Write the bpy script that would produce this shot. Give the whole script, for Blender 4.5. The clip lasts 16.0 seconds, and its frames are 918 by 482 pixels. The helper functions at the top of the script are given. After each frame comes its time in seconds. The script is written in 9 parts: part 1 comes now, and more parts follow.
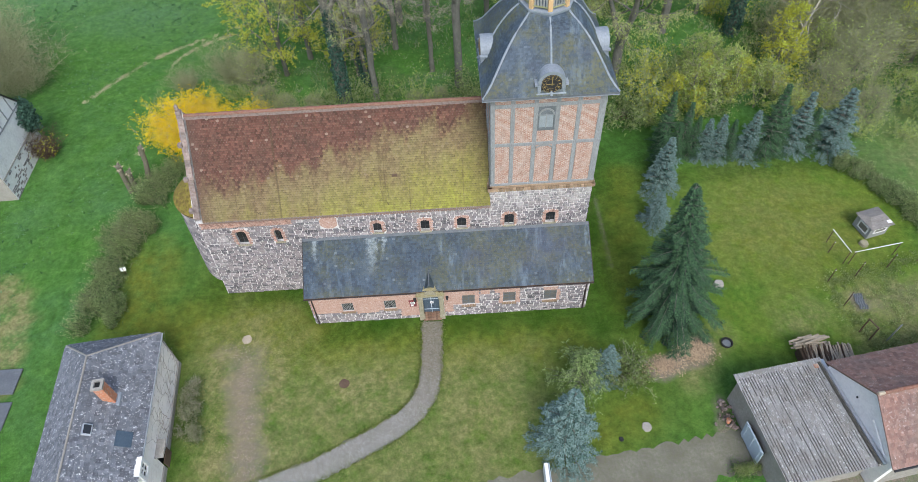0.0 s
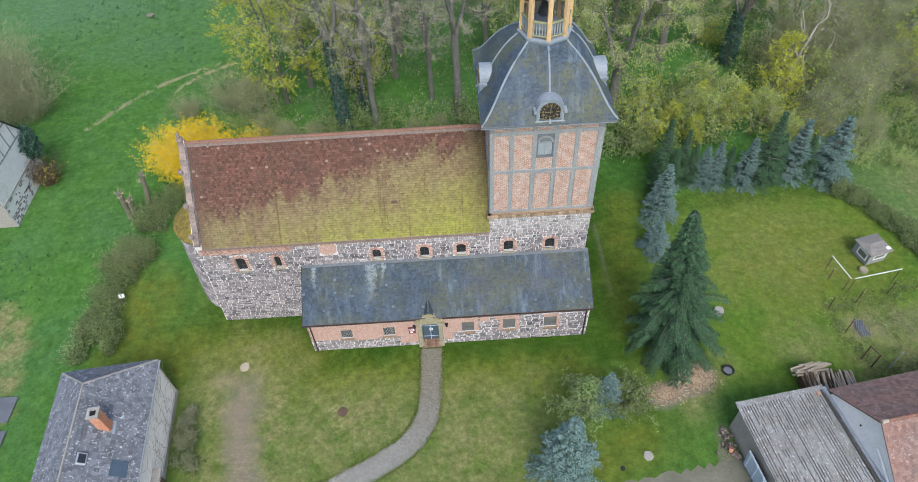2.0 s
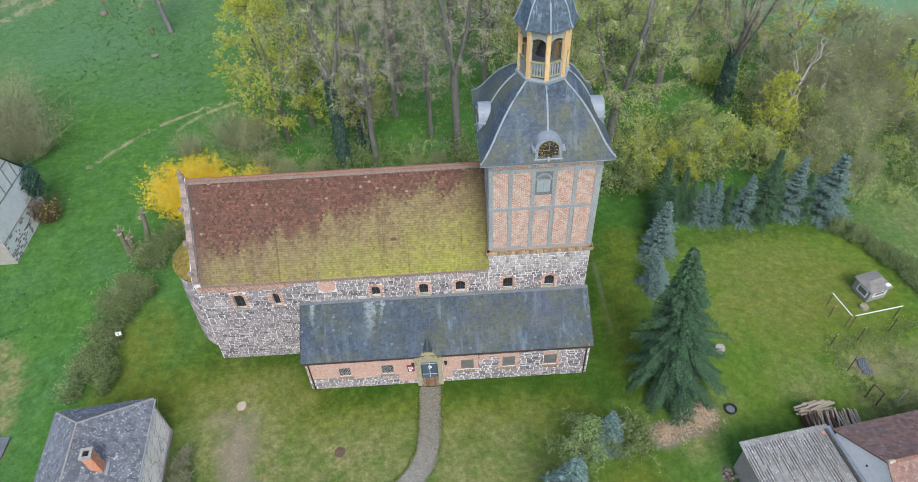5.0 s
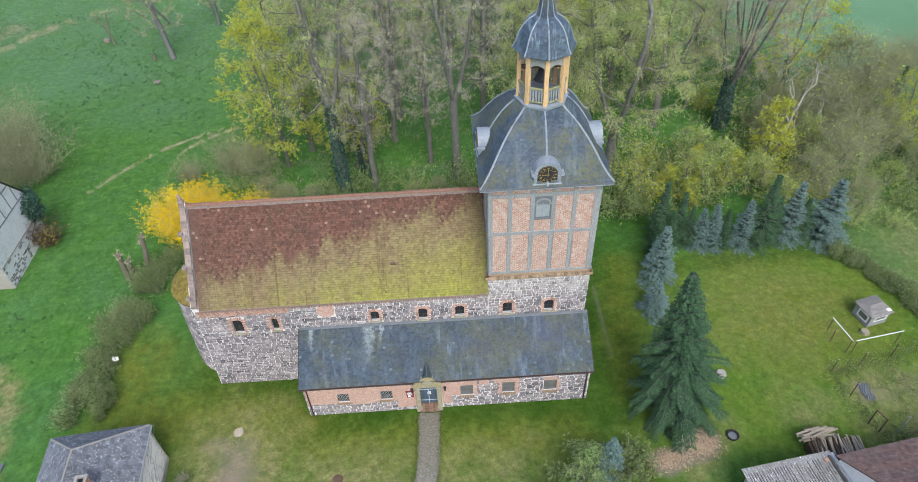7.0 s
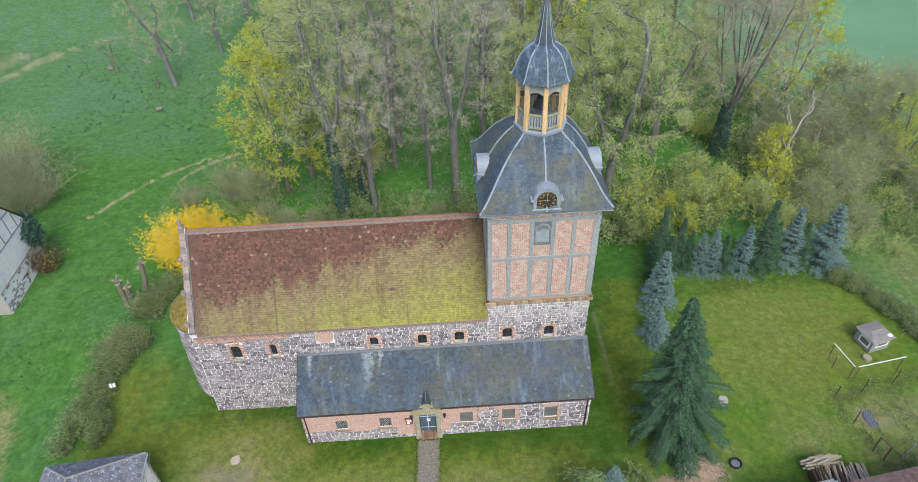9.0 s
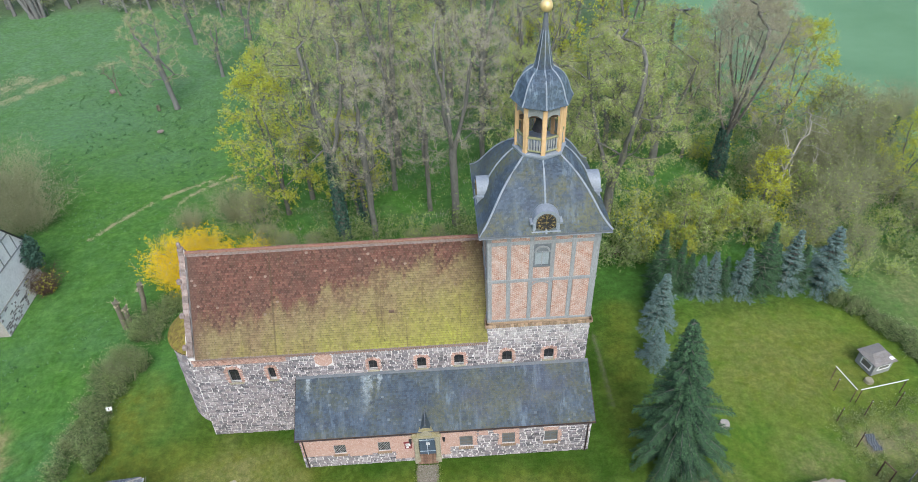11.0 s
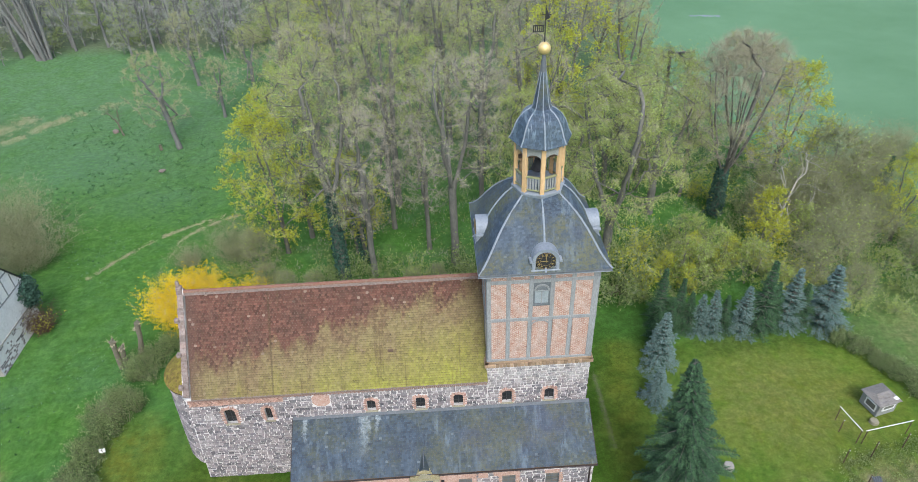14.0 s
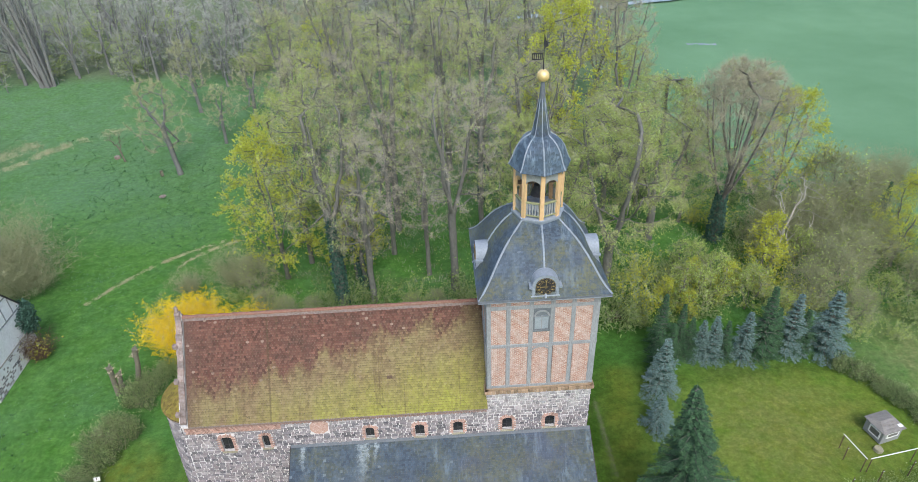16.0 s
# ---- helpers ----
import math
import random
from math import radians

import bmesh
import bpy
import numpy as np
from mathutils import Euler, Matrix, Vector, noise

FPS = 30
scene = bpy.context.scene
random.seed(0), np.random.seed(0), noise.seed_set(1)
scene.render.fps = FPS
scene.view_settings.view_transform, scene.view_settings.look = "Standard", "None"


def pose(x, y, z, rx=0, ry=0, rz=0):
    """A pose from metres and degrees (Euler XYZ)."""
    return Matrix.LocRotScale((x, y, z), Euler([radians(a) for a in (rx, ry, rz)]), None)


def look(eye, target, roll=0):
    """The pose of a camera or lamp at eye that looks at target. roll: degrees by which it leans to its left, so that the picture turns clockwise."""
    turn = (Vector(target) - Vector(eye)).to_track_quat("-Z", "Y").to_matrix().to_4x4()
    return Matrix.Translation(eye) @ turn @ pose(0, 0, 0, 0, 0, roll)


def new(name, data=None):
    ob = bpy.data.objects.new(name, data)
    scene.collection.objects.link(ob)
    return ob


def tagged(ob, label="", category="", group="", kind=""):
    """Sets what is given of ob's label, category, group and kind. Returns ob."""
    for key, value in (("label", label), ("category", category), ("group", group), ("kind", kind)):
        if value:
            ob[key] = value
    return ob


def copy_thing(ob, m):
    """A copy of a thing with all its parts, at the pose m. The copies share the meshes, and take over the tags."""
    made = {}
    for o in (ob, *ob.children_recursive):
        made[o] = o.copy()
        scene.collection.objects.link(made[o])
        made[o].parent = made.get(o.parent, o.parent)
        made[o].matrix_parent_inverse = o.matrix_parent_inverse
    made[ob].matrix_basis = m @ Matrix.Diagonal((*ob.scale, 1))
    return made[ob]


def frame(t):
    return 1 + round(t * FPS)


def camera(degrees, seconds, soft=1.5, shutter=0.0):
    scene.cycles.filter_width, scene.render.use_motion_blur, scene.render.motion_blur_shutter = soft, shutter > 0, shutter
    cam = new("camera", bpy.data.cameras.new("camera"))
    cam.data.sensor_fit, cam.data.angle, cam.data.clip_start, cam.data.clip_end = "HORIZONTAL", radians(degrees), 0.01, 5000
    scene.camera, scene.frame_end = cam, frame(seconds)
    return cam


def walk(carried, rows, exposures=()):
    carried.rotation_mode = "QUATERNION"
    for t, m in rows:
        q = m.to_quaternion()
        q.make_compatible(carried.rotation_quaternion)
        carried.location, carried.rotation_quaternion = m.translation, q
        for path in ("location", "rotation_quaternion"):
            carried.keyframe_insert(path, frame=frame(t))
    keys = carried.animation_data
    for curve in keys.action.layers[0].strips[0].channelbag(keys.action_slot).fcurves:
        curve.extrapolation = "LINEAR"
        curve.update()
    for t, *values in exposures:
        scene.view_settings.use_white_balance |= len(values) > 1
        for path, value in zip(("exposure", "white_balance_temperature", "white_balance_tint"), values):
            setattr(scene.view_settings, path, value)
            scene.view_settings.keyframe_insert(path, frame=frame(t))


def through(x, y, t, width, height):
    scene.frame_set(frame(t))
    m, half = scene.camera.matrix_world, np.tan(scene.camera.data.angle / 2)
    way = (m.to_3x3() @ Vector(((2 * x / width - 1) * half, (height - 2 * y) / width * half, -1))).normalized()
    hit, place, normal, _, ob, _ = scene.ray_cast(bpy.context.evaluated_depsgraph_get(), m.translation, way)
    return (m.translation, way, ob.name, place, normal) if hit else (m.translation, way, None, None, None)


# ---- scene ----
EXPOSURE = 0.62
# The camera hovers on one spot and tilts slowly upwards.
cam = camera(70.0, 16.0, soft=0.7)
EYE = (10.70, -26.23, 41.35)
# seconds and the turns about x, y and z
ROWS = [
    (0.0, 38.76, 1.96, -2.91),
    (0.5, 39.47, 1.95, -2.92),
    (1.0, 40.01, 1.94, -2.93),
    (1.5, 40.55, 1.93, -2.94),
    (2.0, 41.08, 1.93, -2.95),
    (2.5, 41.62, 1.92, -2.96),
    (3.0, 42.15, 1.91, -2.97),
    (3.5, 42.67, 1.90, -2.98),
    (4.0, 43.20, 1.90, -2.99),
    (6.5, 45.96, 1.86, -3.03),
    (7.0, 46.46, 1.85, -3.04),
    (7.5, 46.99, 1.85, -3.05),
    (8.0, 47.66, 1.84, -3.05),
    (8.5, 48.17, 1.83, -3.06),
    (9.0, 48.68, 1.83, -3.07),
    (11.5, 51.24, 1.80, -3.11),
    (12.0, 51.92, 1.79, -3.11),
    (12.5, 52.42, 1.78, -3.12),
    (13.0, 52.95, 1.78, -3.13),
    (13.5, 53.45, 1.77, -3.13),
    (14.0, 53.98, 1.77, -3.14),
    (14.5, 54.50, 1.76, -3.15),
    (15.0, 55.01, 1.76, -3.15),
    (15.5, 55.53, 1.75, -3.16),
    (16.0, 56.21, 1.75, -3.16),
]
walk(cam, [(t, pose(*EYE, rx, ry, rz)) for t, rx, ry, rz in ROWS], exposures=[(0.0, EXPOSURE - 0.06), (4.0, EXPOSURE - 0.04), (9.0, EXPOSURE), (16.0, EXPOSURE + 0.01)])

# ---- world and light: an overcast spring day ----
world = bpy.data.worlds.new("overcast_sky")
scene.world = world
world.use_nodes = True
wn = world.node_tree.nodes
sky = wn.new("ShaderNodeTexSky")
sky.sky_type = "NISHITA"
sky.sun_disc = False
SUN_HEIGHT, SUN_TURN = radians(50), radians(170)
sky.sun_elevation, sky.sun_rotation = SUN_HEIGHT, SUN_TURN
sky.air_density, sky.dust_density, sky.ozone_density = 1.0, 3.0, 2.2
wn["Background"].inputs["Strength"].default_value = 0.19
world.node_tree.links.new(sky.outputs[0], wn["Background"].inputs["Color"])
lamp = bpy.data.lights.new("sun", "SUN")
lamp.energy, lamp.angle, lamp.color = 1.4, radians(25), (0.89, 0.98, 1.0)
sun = new("sun", lamp)
sun_from = Vector((math.sin(SUN_TURN) * math.cos(SUN_HEIGHT), math.cos(SUN_TURN) * math.cos(SUN_HEIGHT), math.sin(SUN_HEIGHT)))
sun.matrix_world = look(sun_from * 100, (0, 0, 0))


# ---- materials ----
def graph(name, rough=0.9, metal=0.0):
    m = bpy.data.materials.new(name)
    m.use_nodes = True
    nt = m.node_tree
    b = nt.nodes["Principled BSDF"]
    b.inputs["Roughness"].default_value = rough
    b.inputs["Metallic"].default_value = metal
    b.inputs["Specular IOR Level"].default_value = 0.25
    return m, nt, b


def nd(nt, kind, **values):
    n = nt.nodes.new("ShaderNode" + kind)
    for k, v in values.items():
        if k in n.inputs:
            n.inputs[k].default_value = v
    return n


def coords(nt, scale=(1, 1, 1)):
    geo = nt.nodes.new("ShaderNodeNewGeometry")
    mp = nd(nt, "Mapping")
    mp.inputs["Scale"].default_value = scale
    nt.links.new(geo.outputs["Position"], mp.inputs["Vector"])
    return mp.outputs["Vector"]


def noise_fac(nt, vec, scale, detail=4.0, rough=0.6, lo=0.35, hi=0.65):
    n = nd(nt, "TexNoise", Scale=scale, Detail=detail, Roughness=rough)
    nt.links.new(vec, n.inputs["Vector"])
    r = nd(nt, "MapRange")
    r.inputs["From Min"].default_value, r.inputs["From Max"].default_value = lo, hi
    nt.links.new(n.outputs["Fac"], r.inputs["Value"])
    return r.outputs["Result"]


def mix(nt, fac, a, b, mode="MIX"):
    n = nt.nodes.new("ShaderNodeMix")
    n.data_type, n.blend_type = "RGBA", mode
    for i, v in ((0, fac), (6, a), (7, b)):
        if isinstance(v, (int, float)):
            n.inputs[i].default_value = v
        elif isinstance(v, tuple):
            n.inputs[i].default_value = (*v, 1.0)
        else:
            nt.links.new(v, n.inputs[i])
    return n.outputs[2]


def maths(nt, op, a, b=0.0):
    n = nt.nodes.new("ShaderNodeMath")
    n.operation = op
    for i, v in ((0, a), (1, b)):
        if isinstance(v, (int, float)):
            n.inputs[i].default_value = v
        else:
            nt.links.new(v, n.inputs[i])
    return n.outputs[0]


def ramp(nt, fac, stops):
    n = nt.nodes.new("ShaderNodeValToRGB")
    e = n.color_ramp.elements
    while len(e) < len(stops):
        e.new(0.5)
    for el, (p, c) in zip(e, stops):
        el.position, el.color = p, (*c, 1.0)
    nt.links.new(fac, n.inputs["Fac"])
    return n.outputs["Color"]


def relief(nt, b, height, strength=0.4, distance=0.02):
    n = nd(nt, "Bump", Strength=strength, Distance=distance)
    nt.links.new(height, n.inputs["Height"])
    nt.links.new(n.outputs["Normal"], b.inputs["Normal"])


def surface(name, c1, c2, big=0.8, fine=9.0, c3=None, rough=0.9, metal=0.0, bump=0.4, each=0.0, spread=0.35, stretch=(1, 1, 1)):
    """A weathered surface: two colours by a coarse noise, a third by a fine one, and a value of its own for each piece."""
    m, nt, b = graph(name, rough, metal)
    v = coords(nt, stretch)
    col = mix(nt, noise_fac(nt, v, big), c1, c2)
    f = noise_fac(nt, v, fine, 6.0, 0.7)
    if c3:
        col = mix(nt, maths(nt, "MULTIPLY", f, 0.8), col, c3)
    if each:
        if each == 1:
            val = nt.nodes.new("ShaderNodeObjectInfo").outputs["Random"]
        else:
            val = nt.nodes.new("ShaderNodeNewGeometry").outputs["Random Per Island"]
        hsv = nd(nt, "HueSaturation")
        rng = nd(nt, "MapRange")
        rng.inputs["To Min"].default_value, rng.inputs["To Max"].default_value = 1 - spread, 1 + spread
        nt.links.new(val, rng.inputs["Value"])
        nt.links.new(rng.outputs["Result"], hsv.inputs["Value"])
        nt.links.new(col, hsv.inputs["Color"])
        col = hsv.outputs["Color"]
    nt.links.new(col, b.inputs["Base Color"])
    if bump:
        relief(nt, b, f, bump)
    return m


def lichen_roof(name, c1, c2, patch, patch_amount, lichen, lichen_amount, spread=0.25):
    """Old roofing: tile by tile uneven, with dull patches and crisp dots of lichen."""
    m, nt, b = graph(name, 0.85)
    v = coords(nt)
    isl = nt.nodes.new("ShaderNodeNewGeometry").outputs["Random Per Island"]
    col = mix(nt, isl, c1, c2)
    col = mix(nt, maths(nt, "MULTIPLY", noise_fac(nt, v, 0.7, 7, 0.75, 0.42, 0.6), patch_amount), col, patch)
    f = noise_fac(nt, v, 7.0, 6, 0.8, 0.35, 0.65)
    col = mix(nt, maths(nt, "MULTIPLY", f, 0.45), col, tuple(c * 0.5 for c in c1))
    dots = maths(nt, "MULTIPLY", noise_fac(nt, v, 8.0, 3, 0.6, 0.59, 0.63), noise_fac(nt, v, 0.6, 4, 0.6, 0.3, 0.5))
    col = mix(nt, maths(nt, "MULTIPLY", dots, lichen_amount), col, lichen)
    hsv = nd(nt, "HueSaturation")
    r = nd(nt, "MapRange")
    r.inputs["To Min"].default_value, r.inputs["To Max"].default_value = 1 - spread, 1 + spread
    nt.links.new(maths(nt, "FRACT", maths(nt, "MULTIPLY", isl, 53.1)), r.inputs["Value"])
    nt.links.new(r.outputs[0], hsv.inputs["Value"])
    nt.links.new(col, hsv.inputs["Color"])
    nt.links.new(hsv.outputs["Color"], b.inputs["Base Color"])
    relief(nt, b, f, 0.5, 0.02)
    return m


def stone_material(name, per_object):
    """Split field stones: greys, violets and browns, each stone its own."""
    m, nt, b = graph(name, 0.85)
    v = coords(nt)
    val = nt.nodes.new("ShaderNodeObjectInfo").outputs["Random"] if per_object else nt.nodes.new("ShaderNodeNewGeometry").outputs["Random Per Island"]
    col = ramp(nt, val, [(0.0, (0.040, 0.041, 0.050)), (0.22, (0.115, 0.11, 0.125)), (0.42, (0.20, 0.17, 0.172)), (0.62, (0.135, 0.13, 0.145)), (0.85, (0.26, 0.225, 0.225)), (1.0, (0.38, 0.345, 0.35))])
    f = noise_fac(nt, v, 14.0, 6.0, 0.7)
    col = mix(nt, maths(nt, "MULTIPLY", f, 0.35), col, (0.40, 0.365, 0.36))
    lime = maths(nt, "MULTIPLY", noise_fac(nt, v, 0.8, 6, 0.7, 0.47, 0.66), noise_fac(nt, v, 5.0, 6, 0.8, 0.38, 0.58))
    col = mix(nt, maths(nt, "MULTIPLY", lime, 0.6), col, (0.50, 0.46, 0.45))
    # old limewash clings to the upper courses of the tower
    sep = nd(nt, "SeparateXYZ")
    nt.links.new(v, sep.inputs[0])
    high = nd(nt, "MapRange")
    high.inputs["From Min"].default_value, high.inputs["From Max"].default_value = 8.0, 9.3
    nt.links.new(maths(nt, "ADD", sep.outputs["Z"], maths(nt, "MULTIPLY", noise_fac(nt, v, 0.9, 5, 0.7), 0.8)), high.inputs["Value"])
    col = mix(nt, maths(nt, "MULTIPLY", maths(nt, "MULTIPLY", high.outputs[0], noise_fac(nt, v, 3.0, 5, 0.75, 0.35, 0.6)), 0.7), col, (0.52, 0.50, 0.48))
    nt.links.new(col, b.inputs["Base Color"])
    relief(nt, b, f, 0.5, 0.03)
    return m


def brick_material(name, rot, a, bcol, mortar, dirt=(0.3, 0.26, 0.23)):
    """Brickwork in courses of 8 cm. rot turns the courses into the wall's plane."""
    m, nt, b = graph(name, 0.9)
    geo = nt.nodes.new("ShaderNodeNewGeometry")
    mp = nd(nt, "Mapping")
    mp.inputs["Rotation"].default_value = rot
    nt.links.new(geo.outputs["Position"], mp.inputs["Vector"])
    t = nd(nt, "TexBrick", Scale=1.0)
    t.inputs["Color1"].default_value, t.inputs["Color2"].default_value, t.inputs["Mortar"].default_value = (*a, 1), (*bcol, 1), (*mortar, 1)
    t.inputs["Brick Width"].default_value, t.inputs["Row Height"].default_value, t.inputs["Mortar Size"].default_value = 0.26, 0.085, 0.012
    nt.links.new(mp.outputs["Vector"], t.inputs["Vector"])
    v = coords(nt)
    col = mix(nt, maths(nt, "MULTIPLY", noise_fac(nt, v, 1.6, 6.0, 0.7, 0.45, 0.75), 0.55), t.outputs["Color"], dirt)
    col = mix(nt, maths(nt, "MULTIPLY", noise_fac(nt, v, 6.0, 5.0, 0.85, 0.52, 0.66), 0.75), col, (0.62, 0.52, 0.46))
    col = mix(nt, maths(nt, "MULTIPLY", noise_fac(nt, v, 9.0, 5.0, 0.85, 0.52, 0.66), 0.6), col, (0.16, 0.075, 0.05))
    nt.links.new(col, b.inputs["Base Color"])
    relief(nt, b, t.outputs["Fac"], -0.3, 0.01)
    return m


def tile_material():
    """Red plain tiles; yellow-green moss has spread over the lower and western part."""
    m, nt, b = graph("mossy_red_tile", 0.9)
    geo = nt.nodes.new("ShaderNodeNewGeometry")
    sep = nd(nt, "SeparateXYZ")
    nt.links.new(geo.outputs["Position"], sep.inputs[0])
    v = coords(nt)
    isl = geo.outputs["Random Per Island"]
    red = ramp(nt, isl, [(0.0, (0.085, 0.038, 0.030)), (0.5, (0.135, 0.055, 0.042)), (1.0, (0.185, 0.085, 0.066))])
    red = mix(nt, maths(nt, "MULTIPLY", noise_fac(nt, v, 0.9, 6, 0.7, 0.4, 0.7), 0.6), red, (0.085, 0.055, 0.045))
    ochre = mix(nt, noise_fac(nt, v, 0.55, 5, 0.7), (0.25, 0.215, 0.095), (0.195, 0.14, 0.078))
    moss = mix(nt, noise_fac(nt, v, 1.3, 6, 0.75), (0.23, 0.225, 0.055), (0.29, 0.305, 0.04))
    # moss weight grows towards the tower and down the slope
    w = maths(nt, "MULTIPLY_ADD", sep.outputs["X"], 0.045)
    w.node.inputs[2].default_value = 0.0
    h = maths(nt, "MULTIPLY_ADD", sep.outputs["Z"], -0.22)
    h.node.inputs[2].default_value = 3.14
    n1 = noise_fac(nt, coords(nt, (1, 0.3, 0.3)), 0.75, 7.0, 0.65, 0.3, 0.7)
    tot = maths(nt, "ADD", maths(nt, "ADD", w, h), maths(nt, "MULTIPLY", n1, 0.5))
    tot = maths(nt, "ADD", tot, maths(nt, "MULTIPLY", isl, 0.10))
    k1 = nd(nt, "MapRange"); k1.inputs["From Min"].default_value, k1.inputs["From Max"].default_value = 0.84, 1.04
    nt.links.new(tot, k1.inputs["Value"])
    k2 = nd(nt, "MapRange"); k2.inputs["From Min"].default_value, k2.inputs["From Max"].default_value = 1.2, 1.95
    nt.links.new(tot, k2.inputs["Value"])
    col = mix(nt, maths(nt, "MULTIPLY", k1.outputs[0], 0.85), red, ochre)
    col = mix(nt, maths(nt, "MULTIPLY", k2.outputs[0], 0.9), col, moss)
    # drip streaks
    st = noise_fac(nt, coords(nt, (1, 0.05, 0.05)), 3.0, 6, 0.75, 0.54, 0.68)
    col = mix(nt, maths(nt, "MULTIPLY", st, 0.6), col, (0.09, 0.06, 0.03))
    f = noise_fac(nt, v, 12, 5, 0.7)
    col = mix(nt, maths(nt, "MULTIPLY", f, 0.3), col, (0.11, 0.085, 0.05))
    spots = noise_fac(nt, v, 3.0, 4, 0.6, 0.66, 0.72)
    col = mix(nt, maths(nt, "MULTIPLY", spots, 0.6), col, (0.05, 0.04, 0.025))
    hsv = nd(nt, "HueSaturation")
    rv = nd(nt, "MapRange")
    rv.inputs["To Min"].default_value, rv.inputs["To Max"].default_value = 0.82, 1.18
    nt.links.new(maths(nt, "FRACT", maths(nt, "MULTIPLY", isl, 37.3)), rv.inputs["Value"])
    nt.links.new(rv.outputs[0], hsv.inputs["Value"])
    nt.links.new(col, hsv.inputs["Color"])
    col = hsv.outputs["Color"]
    # the strip beside the gable stays bare and dark, and a dark seam runs down the slope
    bare = nd(nt, "MapRange")
    bare.inputs["From Min"].default_value, bare.inputs["From Max"].default_value = -4.6, -5.5
    nt.links.new(maths(nt, "ADD", sep.outputs["X"], maths(nt, "MULTIPLY", n1, 0.9)), bare.inputs["Value"])
    col = mix(nt, maths(nt, "MULTIPLY", bare.outputs[0], 0.7), col, mix(nt, f, (0.075, 0.05, 0.042), (0.15, 0.085, 0.065)))
    seam = nd(nt, "MapRange")
    seam.inputs["From Min"].default_value, seam.inputs["From Max"].default_value = 0.10, 0.02
    nt.links.new(maths(nt, "ABSOLUTE", maths(nt, "SUBTRACT", sep.outputs["X"], -0.75)), seam.inputs["Value"])
    col = mix(nt, maths(nt, "MULTIPLY", seam.outputs[0], 0.55), col, (0.075, 0.055, 0.03))
    # pale lichen on single tiles
    pick_tile = nd(nt, "MapRange")
    pick_tile.inputs["From Min"].default_value, pick_tile.inputs["From Max"].default_value = 0.985, 0.992
    nt.links.new(maths(nt, "FRACT", maths(nt, "MULTIPLY", isl, 91.7)), pick_tile.inputs["Value"])
    col = mix(nt, maths(nt, "MULTIPLY", maths(nt, "MULTIPLY", pick_tile.outputs[0], maths(nt, "SUBTRACT", 1.0, maths(nt, "MULTIPLY", k1.outputs[0], 0.75))), 0.5), col, (0.36, 0.29, 0.23))
    # darker band beside the tower
    tower_band = nd(nt, "MapRange")
    tower_band.inputs["From Min"].default_value, tower_band.inputs["From Max"].default_value = 11.7, 13.0
    nt.links.new(maths(nt, "ADD", sep.outputs["X"], maths(nt, "MULTIPLY", n1, 0.8)), tower_band.inputs["Value"])
    col = mix(nt, maths(nt, "MULTIPLY", tower_band.outputs[0], 0.35), col, (0.085, 0.07, 0.025))
    # shade between the tile rows, painted as a dark line along each lower edge
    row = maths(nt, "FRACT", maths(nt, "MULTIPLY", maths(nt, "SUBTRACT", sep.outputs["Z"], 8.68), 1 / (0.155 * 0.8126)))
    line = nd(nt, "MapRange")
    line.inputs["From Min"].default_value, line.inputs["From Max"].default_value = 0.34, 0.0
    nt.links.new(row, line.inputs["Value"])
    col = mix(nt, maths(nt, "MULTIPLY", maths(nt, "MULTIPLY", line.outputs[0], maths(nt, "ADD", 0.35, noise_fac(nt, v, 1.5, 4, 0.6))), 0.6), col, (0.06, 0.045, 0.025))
    nt.links.new(col, b.inputs["Base Color"])
    relief(nt, b, f, 0.5, 0.02)
    return m


